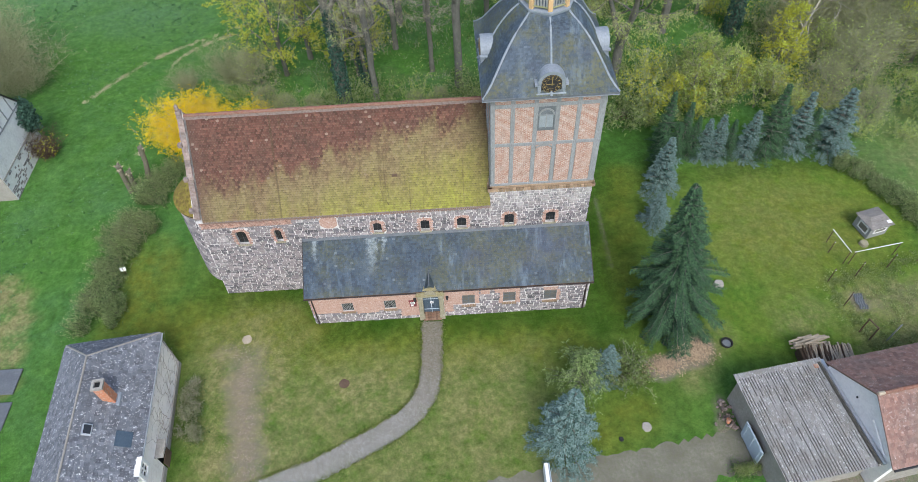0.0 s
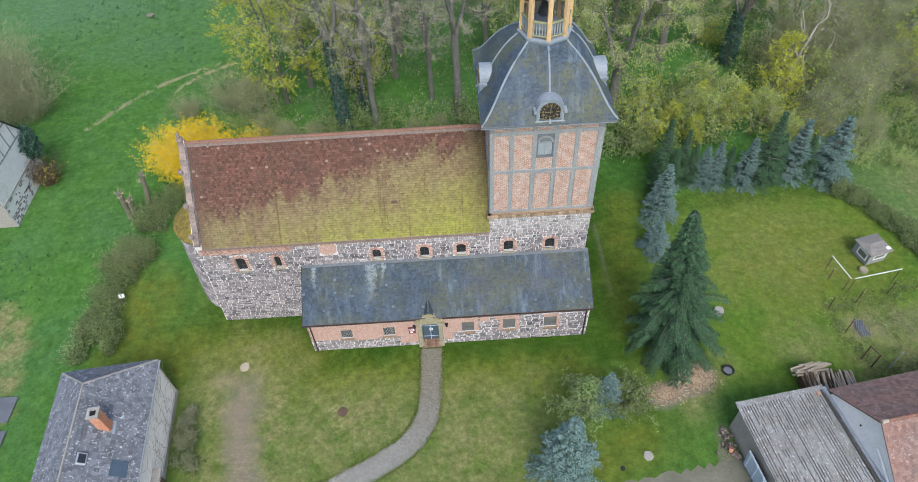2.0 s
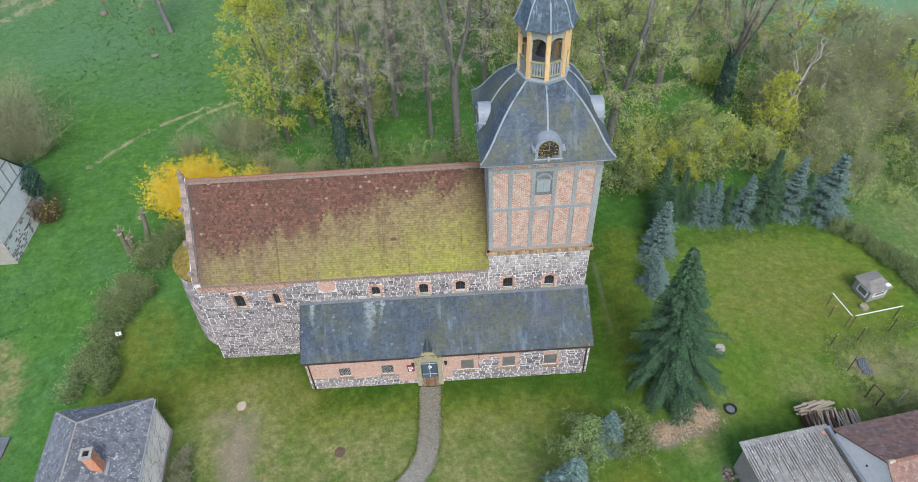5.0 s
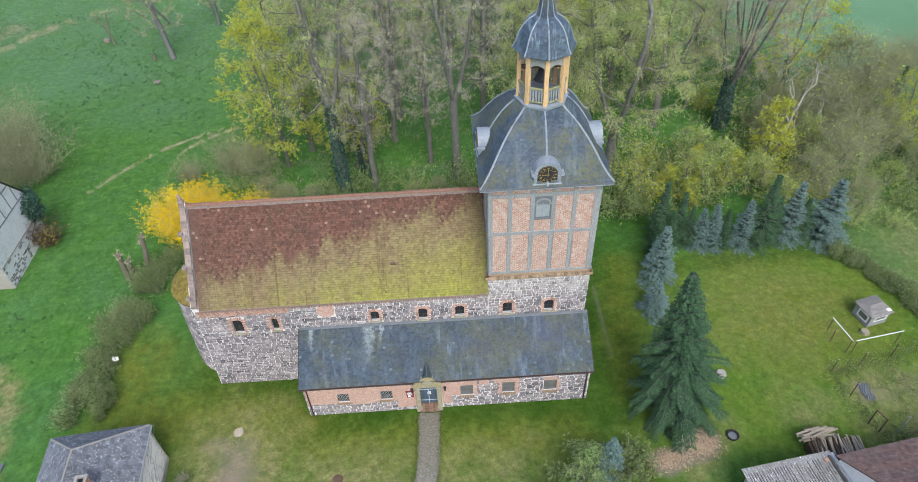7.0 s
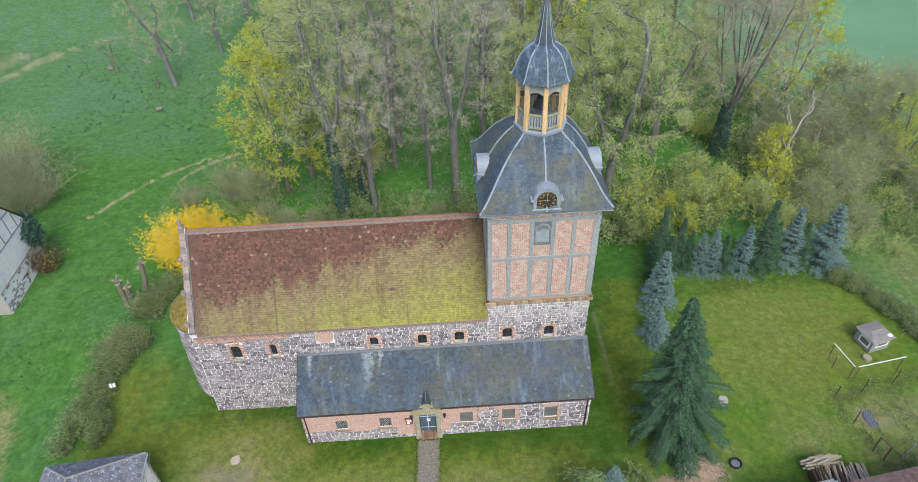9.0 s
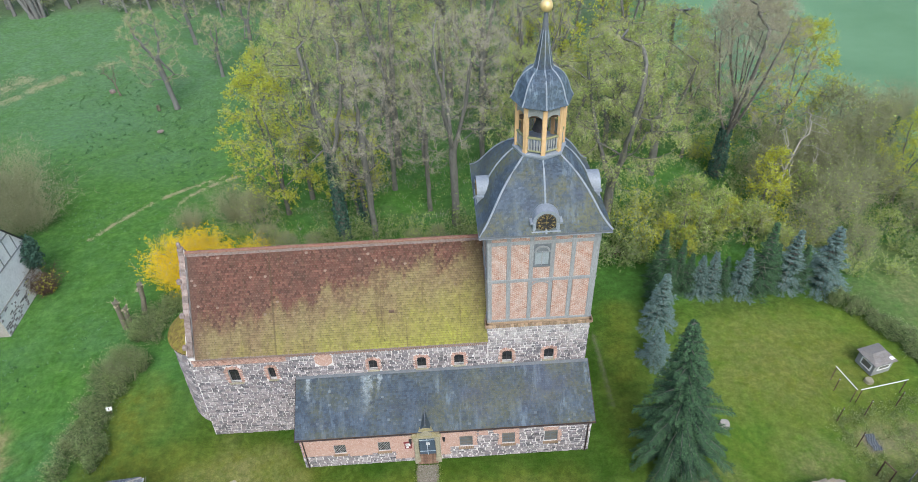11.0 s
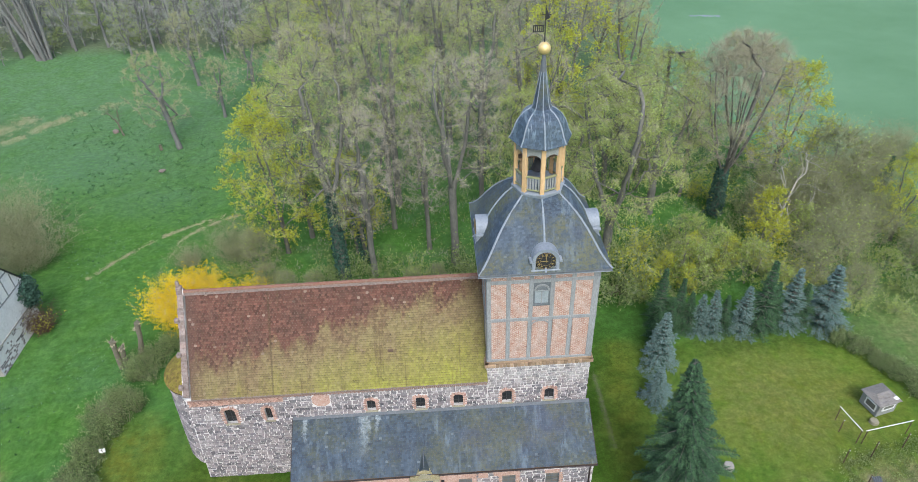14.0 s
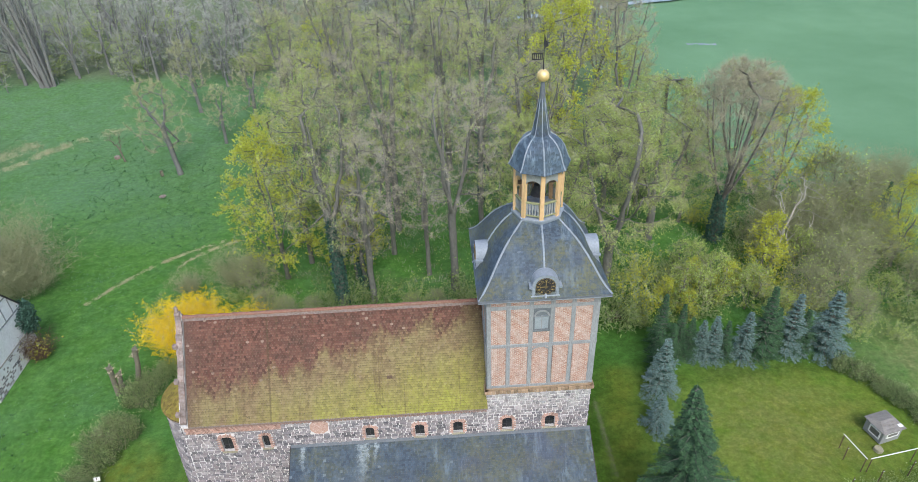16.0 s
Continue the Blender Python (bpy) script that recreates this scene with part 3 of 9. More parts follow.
MAT = dict(
    grass=grass_material(),
    mortar=surface("lime_mortar", (0.60, 0.57, 0.56), (0.44, 0.41, 0.40), 1.4, 8, (0.70, 0.67, 0.655), bump=0.5),
    stone=stone_material("field_stone", True), stone_bulk=stone_material("field_stone_joined", False),
    brick=brick_material("brick_front", (radians(90), 0, 0), (0.33, 0.165, 0.115), (0.41, 0.235, 0.175), (0.50, 0.43, 0.385)),
    brick_side=brick_material("brick_side", (radians(90), 0, radians(90)), (0.33, 0.165, 0.115), (0.41, 0.235, 0.175), (0.50, 0.43, 0.385)),
    plain_brick=surface("single_brick", (0.33, 0.155, 0.11), (0.40, 0.225, 0.17), 2.0, 12, (0.47, 0.36, 0.31), each=1, spread=0.35),
    pink_brick=brick_material("pink_limewashed_brick", (radians(90), 0, 0), (0.40, 0.225, 0.175), (0.44, 0.265, 0.21), (0.48, 0.36, 0.30), (0.40, 0.26, 0.21)),
    tile=tile_material(),
    ridge=surface("ridge_tile", (0.20, 0.075, 0.05), (0.15, 0.07, 0.05), 0.8, 9, (0.24, 0.16, 0.12), each=2),
    moss_tile=surface("mossy_tile", (0.20, 0.17, 0.03), (0.24, 0.21, 0.03), 0.6, 6, (0.15, 0.09, 0.04), each=2, spread=0.25),
    slate=slate_material("porch_slate", (0.046, 0.066, 0.090), (0.33, 0.38, 0.40), (0.115, 0.152, 0.185), 0.6, 0.5, runs=[(4.75, 0.42, 4.3, 5.6), (5.6, 0.2, 5.0, 5.8), (0.75, 0.2, 4.7, 5.7)]),
    hood_slate=slate_material("tower_slate", (0.052, 0.074, 0.102), (0.22, 0.26, 0.29), (0.112, 0.145, 0.175), 0.65, 0.75),
    dome_slate=slate_material("dome_slate", (0.060, 0.090, 0.125), (0.30, 0.36, 0.40), (0.17, 0.225, 0.265), 0.75, 0.12),
    lead=surface("lead_flashing", (0.24, 0.27, 0.31), (0.31, 0.34, 0.38), 1.5, 8, (0.19, 0.22, 0.25), rough=0.6, metal=0.1, bump=0.2),
    dull_lead=surface("dull_lead", (0.11, 0.12, 0.135), (0.15, 0.16, 0.175), 1.5, 8, (0.09, 0.10, 0.11), rough=0.7, bump=0.2),
    timber=surface("grey_oak", (0.25, 0.262, 0.27), (0.33, 0.342, 0.348), 1.5, 14, (0.17, 0.175, 0.175), stretch=(1, 1, 0.25), bump=0.4),
    grey_paint=surface("grey_paint", (0.125, 0.14, 0.15), (0.17, 0.185, 0.195), 2, 14, (0.10, 0.11, 0.12), rough=0.7, bump=0.2),
    orange_wood=surface("oiled_larch", (0.60, 0.39, 0.20), (0.68, 0.47, 0.27), 2, 20, (0.50, 0.31, 0.15), rough=0.6, stretch=(1, 1, 0.2), bump=0.2),
    pale_board=surface("weathered_board", (0.27, 0.28, 0.28), (0.35, 0.355, 0.34), 3, 20, (0.20, 0.21, 0.20), bump=0.3),
    shutter=surface("shutter_paint", (0.27, 0.31, 0.33), (0.34, 0.375, 0.39), 3, 20, (0.20, 0.23, 0.245), bump=0.3),
    green_rail=surface("lichened_rail", (0.24, 0.25, 0.13), (0.32, 0.32, 0.18), 3, 20, (0.18, 0.18, 0.10), bump=0.3),
    gold=surface("gilding", (0.74, 0.53, 0.24), (0.82, 0.64, 0.36), 4, 20, (0.6, 0.42, 0.15), rough=0.4, metal=0.4, bump=0.1),
    dull_gold=surface("dull_gilding", (0.34, 0.25, 0.09), (0.42, 0.31, 0.13), 4, 20, (0.25, 0.18, 0.06), rough=0.6, metal=0.2, bump=0.1),
    iron=surface("dark_iron", (0.03, 0.03, 0.035), (0.05, 0.05, 0.05), 4, 20, rough=0.6, metal=0.4, bump=0.1),
    gutter=surface("brown_gutter", (0.035, 0.025, 0.024), (0.05, 0.035, 0.03), 3, 15, rough=0.6, bump=0.1),
    dark=surface("dark_interior", (0.012, 0.012, 0.014), (0.02, 0.02, 0.022), 1, 8, rough=0.9, bump=0.1),
    sandstone=surface("weathered_sandstone", (0.30, 0.27, 0.20), (0.38, 0.35, 0.27), 3, 15, (0.20, 0.18, 0.10), bump=0.5),
    ochre=surface("ochre_relief", (0.30, 0.25, 0.13), (0.40, 0.36, 0.24), 4, 15, (0.22, 0.19, 0.09), bump=0.5),
    cope=surface("grey_brown_coping", (0.14, 0.105, 0.09), (0.20, 0.135, 0.11), 1.6, 7, (0.30, 0.255, 0.235), each=1, spread=0.25, bump=0.5),
    ledge=surface("ledge_brick", (0.33, 0.215, 0.145), (0.40, 0.28, 0.20), 2, 10, (0.25, 0.19, 0.11), each=2, bump=0.5),
    door=surface("blue_grey_paint", (0.045, 0.07, 0.10), (0.06, 0.09, 0.125), 3, 15, (0.08, 0.11, 0.14), rough=0.5, bump=0.2),
    white=surface("white_paint", (0.72, 0.72, 0.70), (0.62, 0.62, 0.60), 3, 15, (0.78, 0.78, 0.77), rough=0.6, bump=0.1),
    red_board=surface("dark_red_paint", (0.16, 0.03, 0.04), (0.20, 0.05, 0.05), 3, 15, rough=0.6, bump=0.1),
    render=surface("cracked_white_render", (0.84, 0.79, 0.735), (0.68, 0.635, 0.59), 0.9, 5, (0.86, 0.83, 0.79), bump=0.5),
    house_tile=lichen_roof("grey_house_tile", (0.155, 0.166, 0.19), (0.22, 0.23, 0.25), (0.12, 0.122, 0.135), 0.5, (0.60, 0.61, 0.61), 0.7),
    fibre=lichen_roof("lichened_corrugated_sheet", (0.31, 0.305, 0.30), (0.38, 0.37, 0.36), (0.24, 0.215, 0.18), 0.7, (0.62, 0.61, 0.60), 0.95, 0.14),
    red_tile=lichen_roof("rusty_red_tile", (0.24, 0.14, 0.115), (0.31, 0.18, 0.145), (0.215, 0.165, 0.145), 0.75, (0.38, 0.31, 0.28), 0.6, 0.2),
    lime_wash=surface("bluish_lime_wash", (0.68, 0.685, 0.69), (0.54, 0.545, 0.55), 0.9, 5, (0.76, 0.765, 0.77), bump=0.4),
    grey_render=surface("grey_render", (0.74, 0.725, 0.705), (0.63, 0.615, 0.60), 0.9, 5, (0.80, 0.785, 0.765), bump=0.4),
    vine=surface("bare_vine", (0.33, 0.29, 0.25), (0.40, 0.36, 0.31), 1, 6, bump=0),
    chimney=brick_material("chimney_brick", (radians(90), 0, 0), (0.50, 0.15, 0.06), (0.56, 0.20, 0.09), (0.42, 0.24, 0.16)),
    concrete=surface("old_concrete", (0.30, 0.28, 0.25), (0.38, 0.36, 0.33), 1.5, 9, (0.24, 0.22, 0.19), bump=0.4),
    road=surface("worn_track_surface", (0.13, 0.12, 0.098), (0.21, 0.195, 0.165), 0.5, 5, (0.125, 0.13, 0.075), bump=0.5),
    cobble=cobble_material(),
    gravel=surface("path_bed", (0.19, 0.175, 0.14), (0.13, 0.135, 0.075), 0.8, 9, (0.25, 0.235, 0.20), bump=0.5),
    bark=surface("grey_brown_bark", (0.145, 0.143, 0.124), (0.20, 0.195, 0.172), 0.6, 5, (0.098, 0.095, 0.080), bump=0.6, stretch=(1, 1, 0.3)),
    twig=surface("grey_brown_twig", (0.345, 0.335, 0.265), (0.42, 0.40, 0.34), 0.3, 3, (0.30, 0.30, 0.235), bump=0),
    dark_twig=surface("dark_brown_twig", (0.34, 0.315, 0.215), (0.40, 0.37, 0.265), 0.3, 3, (0.275, 0.255, 0.175), bump=0),
    green_twig=surface("greenish_twig", (0.29, 0.325, 0.17), (0.36, 0.385, 0.23), 0.3, 3, (0.25, 0.28, 0.15), bump=0),
    far_twig=surface("grey_twig", (0.32, 0.325, 0.29), (0.38, 0.38, 0.345), 0.1, 2, (0.28, 0.295, 0.25), bump=0),
    brown_twig=surface("brown_twig", (0.375, 0.345, 0.26), (0.44, 0.405, 0.315), 0.3, 3, (0.32, 0.295, 0.215), bump=0),
    olive_twig=surface("olive_twig", (0.345, 0.345, 0.185), (0.41, 0.405, 0.235), 0.3, 3, (0.29, 0.295, 0.15), bump=0),
    grey_green_twig=surface("grey_green_twig", (0.255, 0.265, 0.145), (0.315, 0.32, 0.19), 0.3, 3, (0.205, 0.22, 0.115), bump=0),
    dark_bark=surface("dark_bark", (0.15, 0.14, 0.12), (0.20, 0.19, 0.165), 0.6, 5, (0.075, 0.072, 0.062), bump=0.6, stretch=(1, 1, 0.3)),
    far_bark=surface("grey_bark", (0.16, 0.16, 0.155), (0.21, 0.21, 0.20), 0.5, 4, (0.12, 0.12, 0.115), bump=0.5, stretch=(1, 1, 0.3)),
    pale_limb=surface("barkless_limb", (0.34, 0.32, 0.265), (0.41, 0.39, 0.33), 0.8, 6, (0.27, 0.255, 0.21), bump=0.4),
    pale_bark=surface("pale_bark", (0.15, 0.135, 0.10), (0.21, 0.19, 0.14), 0.8, 6, (0.11, 0.10, 0.07), bump=0.5),
    hut_roof=surface("grey_brown_shingle", (0.125, 0.11, 0.095), (0.17, 0.155, 0.14), 1.5, 16, (0.32, 0.30, 0.28), each=1, spread=0.2, bump=0.4),
    thicket_leaf=leaf_material("thicket_leaf", (0.25, 0.37, 0.08), (0.44, 0.48, 0.10), (0.33, 0.43, 0.12), 0.5, 0.45, 0.22),
    bud=leaf_material("olive_leaf", (0.38, 0.46, 0.105), (0.48, 0.53, 0.12), (0.31, 0.40, 0.13), 0.5),
    yellow_leaf=leaf_material("yellow_green_leaf", (0.49, 0.50, 0.055), (0.60, 0.585, 0.08), (0.41, 0.46, 0.075), 0.35),
    forsythia=leaf_material("forsythia_blossom", (0.81, 0.59, 0.012), (0.88, 0.69, 0.02), (0.74, 0.51, 0.015), 0.25, 0.3),
    ivy=leaf_material("ivy_leaf", (0.026, 0.070, 0.048), (0.040, 0.092, 0.064), (0.055, 0.115, 0.082), 0.4, 0.15),
    green_leaf=leaf_material("fresh_green_leaf", (0.17, 0.27, 0.08), (0.23, 0.32, 0.10), (0.26, 0.32, 0.12), 0.4, 0.55),
    dark_leaf=leaf_material("dark_ground_leaf", (0.06, 0.115, 0.03), (0.085, 0.15, 0.04), (0.11, 0.17, 0.06), 0.4, 0.4),
    hedge_green=leaf_material("hedge_green_leaf", (0.10, 0.20, 0.05), (0.23, 0.31, 0.105), (0.28, 0.36, 0.15), 0.65, 0.5, 0.7),
    shrub=leaf_material("hedge_leaf", (0.22, 0.27, 0.12), (0.28, 0.31, 0.16), (0.30, 0.32, 0.19), 0.4, 0.55),
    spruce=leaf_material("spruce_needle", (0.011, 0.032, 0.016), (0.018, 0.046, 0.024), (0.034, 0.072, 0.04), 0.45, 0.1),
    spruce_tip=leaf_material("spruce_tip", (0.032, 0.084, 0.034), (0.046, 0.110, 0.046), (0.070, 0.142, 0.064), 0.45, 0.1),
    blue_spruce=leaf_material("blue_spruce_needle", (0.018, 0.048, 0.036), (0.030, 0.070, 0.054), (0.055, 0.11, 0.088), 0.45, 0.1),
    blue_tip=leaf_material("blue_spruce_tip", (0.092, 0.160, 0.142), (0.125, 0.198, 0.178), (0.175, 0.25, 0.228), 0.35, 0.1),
    step_brick=surface("worn_step_brick", (0.22, 0.12, 0.08), (0.28, 0.17, 0.12), 2.0, 12, (0.18, 0.13, 0.09), each=2, spread=0.25),
    moss_and_shade=surface("moss_and_shade", (0.05, 0.048, 0.04), (0.075, 0.07, 0.055), 1.2, 8, (0.10, 0.09, 0.08), bump=0.3),
    lawn_blade=leaf_material("lawn_blade", (0.09, 0.16, 0.03), (0.14, 0.19, 0.04), (0.18, 0.21, 0.06), 0.4, 0.3),
    garden_leaf=leaf_material("garden_leaf", (0.10, 0.19, 0.05), (0.22, 0.19, 0.09), (0.20, 0.28, 0.09), 0.45, 0.4, 0.9),
    herb=leaf_material("weed_leaf", (0.20, 0.31, 0.085), (0.28, 0.34, 0.12), (0.34, 0.38, 0.18), 0.4, 0.5),
    dead_leaf=leaf_material("dead_leaf", (0.24, 0.17, 0.115), (0.32, 0.245, 0.18), (0.40, 0.33, 0.26), 0.45, 0.2),
    tuft=leaf_material("tuft_leaf", (0.055, 0.15, 0.045), (0.08, 0.185, 0.065), (0.13, 0.24, 0.12)),
    cut_wood=surface("cut_wood", (0.36, 0.30, 0.22), (0.43, 0.37, 0.29), 2, 12, (0.28, 0.23, 0.17), each=2, spread=0.3, bump=0.3),
    chips=surface("wood_chips", (0.42, 0.30, 0.19), (0.24, 0.165, 0.115), 0.9, 10, (0.50, 0.39, 0.27), each=2, spread=0.4, bump=0.4),
    straw=surface("straw", (0.40, 0.38, 0.23), (0.48, 0.45, 0.30), 0.6, 9, (0.34, 0.33, 0.19), each=2, spread=0.3, bump=0.3),
    blue_door=surface("pale_blue_paint", (0.42, 0.50, 0.58), (0.48, 0.55, 0.62), 2, 12, (0.38, 0.44, 0.5), rough=0.6, bump=0.1),
    glass=surface("dusty_window_glass", (0.018, 0.02, 0.022), (0.03, 0.032, 0.035), 2, 10, rough=0.2, bump=0.0),
    dull_pane=surface("dusty_brown_pane", (0.13, 0.125, 0.11), (0.18, 0.17, 0.15), 2, 10, (0.10, 0.095, 0.085), rough=0.35, bump=0.0),
    galvanized=surface("galvanized_steel", (0.42, 0.44, 0.46), (0.5, 0.52, 0.54), 2, 10, rough=0.4, metal=0.5, bump=0.1),
    brown_wood=surface("brown_wood", (0.11, 0.07, 0.045), (0.15, 0.10, 0.07), 2, 14, (0.08, 0.055, 0.04), bump=0.3),
    rubber=surface("black_rubber", (0.02, 0.02, 0.02), (0.03, 0.03, 0.03), 3, 12, bump=0.2),
    water=surface("still_water", (0.20, 0.24, 0.25), (0.26, 0.29, 0.30), 0.05, 1, rough=0.1, bump=0),
)
MAT["glass"].node_tree.nodes["Principled BSDF"].inputs["Specular IOR Level"].default_value = 0.5


# ---- mesh building ----
class Geo:
    """Points and faces that become one mesh."""

    def __init__(self):
        self.v, self.f = [], []

    def add(self, verts, faces):
        n = len(self.v)
        self.v += [tuple(p) for p in verts]
        self.f += [tuple(i + n for i in f) for f in faces]
        return self

    def box(self, a, b, c=0.0, m=None):
        """A box between two corners, its edges chamfered by c, moved by the pose m."""
        lo, hi = [min(p, q) for p, q in zip(a, b)], [max(p, q) for p, q in zip(a, b)]
        if c <= 0:
            v = [(x, y, z) for x in (lo[0], hi[0]) for y in (lo[1], hi[1]) for z in (lo[2], hi[2])]
            f = [(0, 1, 3, 2), (4, 6, 7, 5), (0, 4, 5, 1), (2, 3, 7, 6), (0, 2, 6, 4), (1, 5, 7, 3)]
        else:
            v, idx = [], {}
            for sx in (0, 1):
                for sy in (0, 1):
                    for sz in (0, 1):
                        for ax in range(3):
                            p = []
                            for i, s in enumerate((sx, sy, sz)):
                                e = (lo, hi)[s][i]
                                p.append(e if i == ax else e + (c if s == 0 else -c))
                            idx[sx, sy, sz, ax] = len(v)
                            v.append(tuple(p))
            f = []
            for ax in range(3):
                o = [i for i in range(3) if i != ax]
                for s in (0, 1):
                    ring = []
                    for p, q in ((0, 0), (1, 0), (1, 1), (0, 1)):
                        k = [0, 0, 0]
                        k[ax], k[o[0]], k[o[1]] = s, p, q
                        ring.append(idx[(*k, ax)])
                    f.append(tuple(ring))
            for ax in range(3):
                o = [i for i in range(3) if i != ax]
                for p in (0, 1):
                    for q in (0, 1):
                        k0, k1 = [0, 0, 0], [0, 0, 0]
                        k0[o[0]] = k1[o[0]] = p
                        k0[o[1]] = k1[o[1]] = q
                        k0[ax], k1[ax] = 0, 1
                        f.append((idx[(*k0, o[0])], idx[(*k1, o[0])], idx[(*k1, o[1])], idx[(*k0, o[1])]))
            for sx in (0, 1):
                for sy in (0, 1):
                    for sz in (0, 1):
                        f.append(tuple(idx[sx, sy, sz, a] for a in range(3)))
        if m is not None:
            v = [m @ Vector(p) for p in v]
        return self.add(v, f)

    def tube(self, pts, radii, n=6, cap=True):
        rings = []
        for i, p in enumerate(pts):
            p = Vector(p)
            d = Vector(pts[min(i + 1, len(pts) - 1)]) - Vector(pts[max(i - 1, 0)])
            d = d.normalized() if d.length > 1e-9 else Vector((0, 0, 1))
            u = d.orthogonal().normalized() if abs(d.z) < 0.95 else Vector((1, 0, 0))
            u = (u - d * u.dot(d)).normalized()
            w = d.cross(u)
            rings.append([p + radii[i] * (math.cos(a) * u + math.sin(a) * w) for a in (2 * math.pi * k / n for k in range(n))])
        return self.loft(rings, cap)

    def loft(self, rings, cap=True, closed=True):
        n = len(rings[0])
        v = [p for r in rings for p in r]
        f = []
        for i in range(len(rings) - 1):
            for k in range(n if closed else n - 1):
                a, b = i * n + k, i * n + (k + 1) % n
                f.append((a, b, b + n, a + n))
        if cap:
            f.append(tuple(range(n))[::-1])
            f.append(tuple(range((len(rings) - 1) * n, len(rings) * n)))
        return self.add(v, f)

    def prism(self, poly, fn0, fn1):
        """A flat outline (pairs) between two sides: fn0(u, v) and fn1(u, v) give the points."""
        n = len(poly)
        v = [fn0(*p) for p in poly] + [fn1(*p) for p in poly]
        f = [tuple(range(n)), tuple(range(n, 2 * n))[::-1]] + [(k, (k + 1) % n, (k + 1) % n + n, k + n) for k in range(n)]
        return self.add(v, f)

    def ring(self, outer, inner, fn0, fn1):
        """An outline with a hole (the same number of pairs in both) between two sides."""
        n = len(outer)
        v = [fn0(*p) for p in outer] + [fn0(*p) for p in inner] + [fn1(*p) for p in outer] + [fn1(*p) for p in inner]
        f = []
        for k in range(n):
            j = (k + 1) % n
            f += [(k, j, n + j, n + k), (2 * n + k, 3 * n + k, 3 * n + j, 2 * n + j), (k, 2 * n + k, 2 * n + j, j), (n + k, n + j, 3 * n + j, 3 * n + k)]
        return self.add(v, f)

    def move(self, m):
        self.v = [tuple(m @ Vector(p)) for p in self.v]
        return self

    def mesh(self, name, mat, smooth=False):
        me = bpy.data.meshes.new(name)
        me.from_pydata(self.v, [], self.f)
        bm = bmesh.new()
        bm.from_mesh(me)
        if len(self.f) < 60000:
            bmesh.ops.recalc_face_normals(bm, faces=bm.faces)
        bm.to_mesh(me)
        bm.free()
        me.materials.append(MAT[mat])
        if smooth:
            me.polygons.foreach_set("use_smooth", [True] * len(me.polygons))
        me.update()
        return me


def part(name, geo, mat, parent, label="", smooth=False):
    ob = new(name, geo.mesh(name, mat, smooth))
    ob.parent = parent
    return tagged(ob, label)


def thing(name, label, category, group="", m=None):
    ob = new(name)
    ob.empty_display_size = 0.3
    if m is not None:
        ob.matrix_basis = m
    return tagged(ob, label, category, group)


def solid(name, geo, mat, label, category, group="", kind="", smooth=False):
    return tagged(new(name, geo.mesh(name, mat, smooth)), label, category, group, kind)


def wall_cells(g, u0, u1, v0, v1, holes, fn0, fn1, edge=True):
    """A wall plate with rectangular holes (u0, v0, u1, v1), between the sides fn0 and fn1."""
    us = sorted({u0, u1, *(h[i] for h in holes for i in (0, 2))})
    vs = sorted({v0, v1, *(h[i] for h in holes for i in (1, 3))})
    full = {}
    for i in range(len(us) - 1):
        for j in range(len(vs) - 1):
            cu, cv = (us[i] + us[i + 1]) / 2, (vs[j] + vs[j + 1]) / 2
            full[i, j] = not any(h[0] < cu < h[2] and h[1] < cv < h[3] for h in holes)
    for (i, j), ok in full.items():
        if not ok:
            continue
        c = [(us[i], vs[j]), (us[i + 1], vs[j]), (us[i + 1], vs[j + 1]), (us[i], vs[j + 1])]
        g.add([fn0(*p) for p in c], [(0, 1, 2, 3)])
        g.add([fn1(*p) for p in c], [(0, 1, 2, 3)])
        for k, (di, dj) in enumerate(((0, -1), (1, 0), (0, 1), (-1, 0))):
            if not full.get((i + di, j + dj), False):
                a, b = c[k], c[(k + 1) % 4]
                g.add([fn0(*a), fn0(*b), fn1(*b), fn1(*a)], [(0, 1, 2, 3)])
    return g


def stone_cells(u0, u1, v0, v1, holes, rng, high=0.29, wide=0.44):
    """Rough courses of stones as (u, v, width, height), that leave out the holes."""
    out, v = [], v0
    while v < v1 - 0.12:
        h = min(high * rng.uniform(0.7, 1.2), v1 - v)
        u = u0 - rng.uniform(0, 0.3)
        while u < u1:
            w = wide * rng.uniform(0.45, 1.55)
            spans = [(max(u, u0), min(u + w, u1))]
            for h0, h1, h2, h3 in holes:
                if h1 < v + h - 0.05 and v + 0.05 < h3:
                    spans = [s for a, c in spans for s in ((a, min(c, h0)), (max(a, h2), c)) if s[1] - s[0] > 0.10]
            for a, c in spans:
                if c - a > 0.10:
                    out.append(((a + c) / 2, v + h / 2 + h * rng.uniform(-0.1, 0.1), c - a, h * rng.uniform(0.78, 1.1)))
            u += w
        v += h
    return out


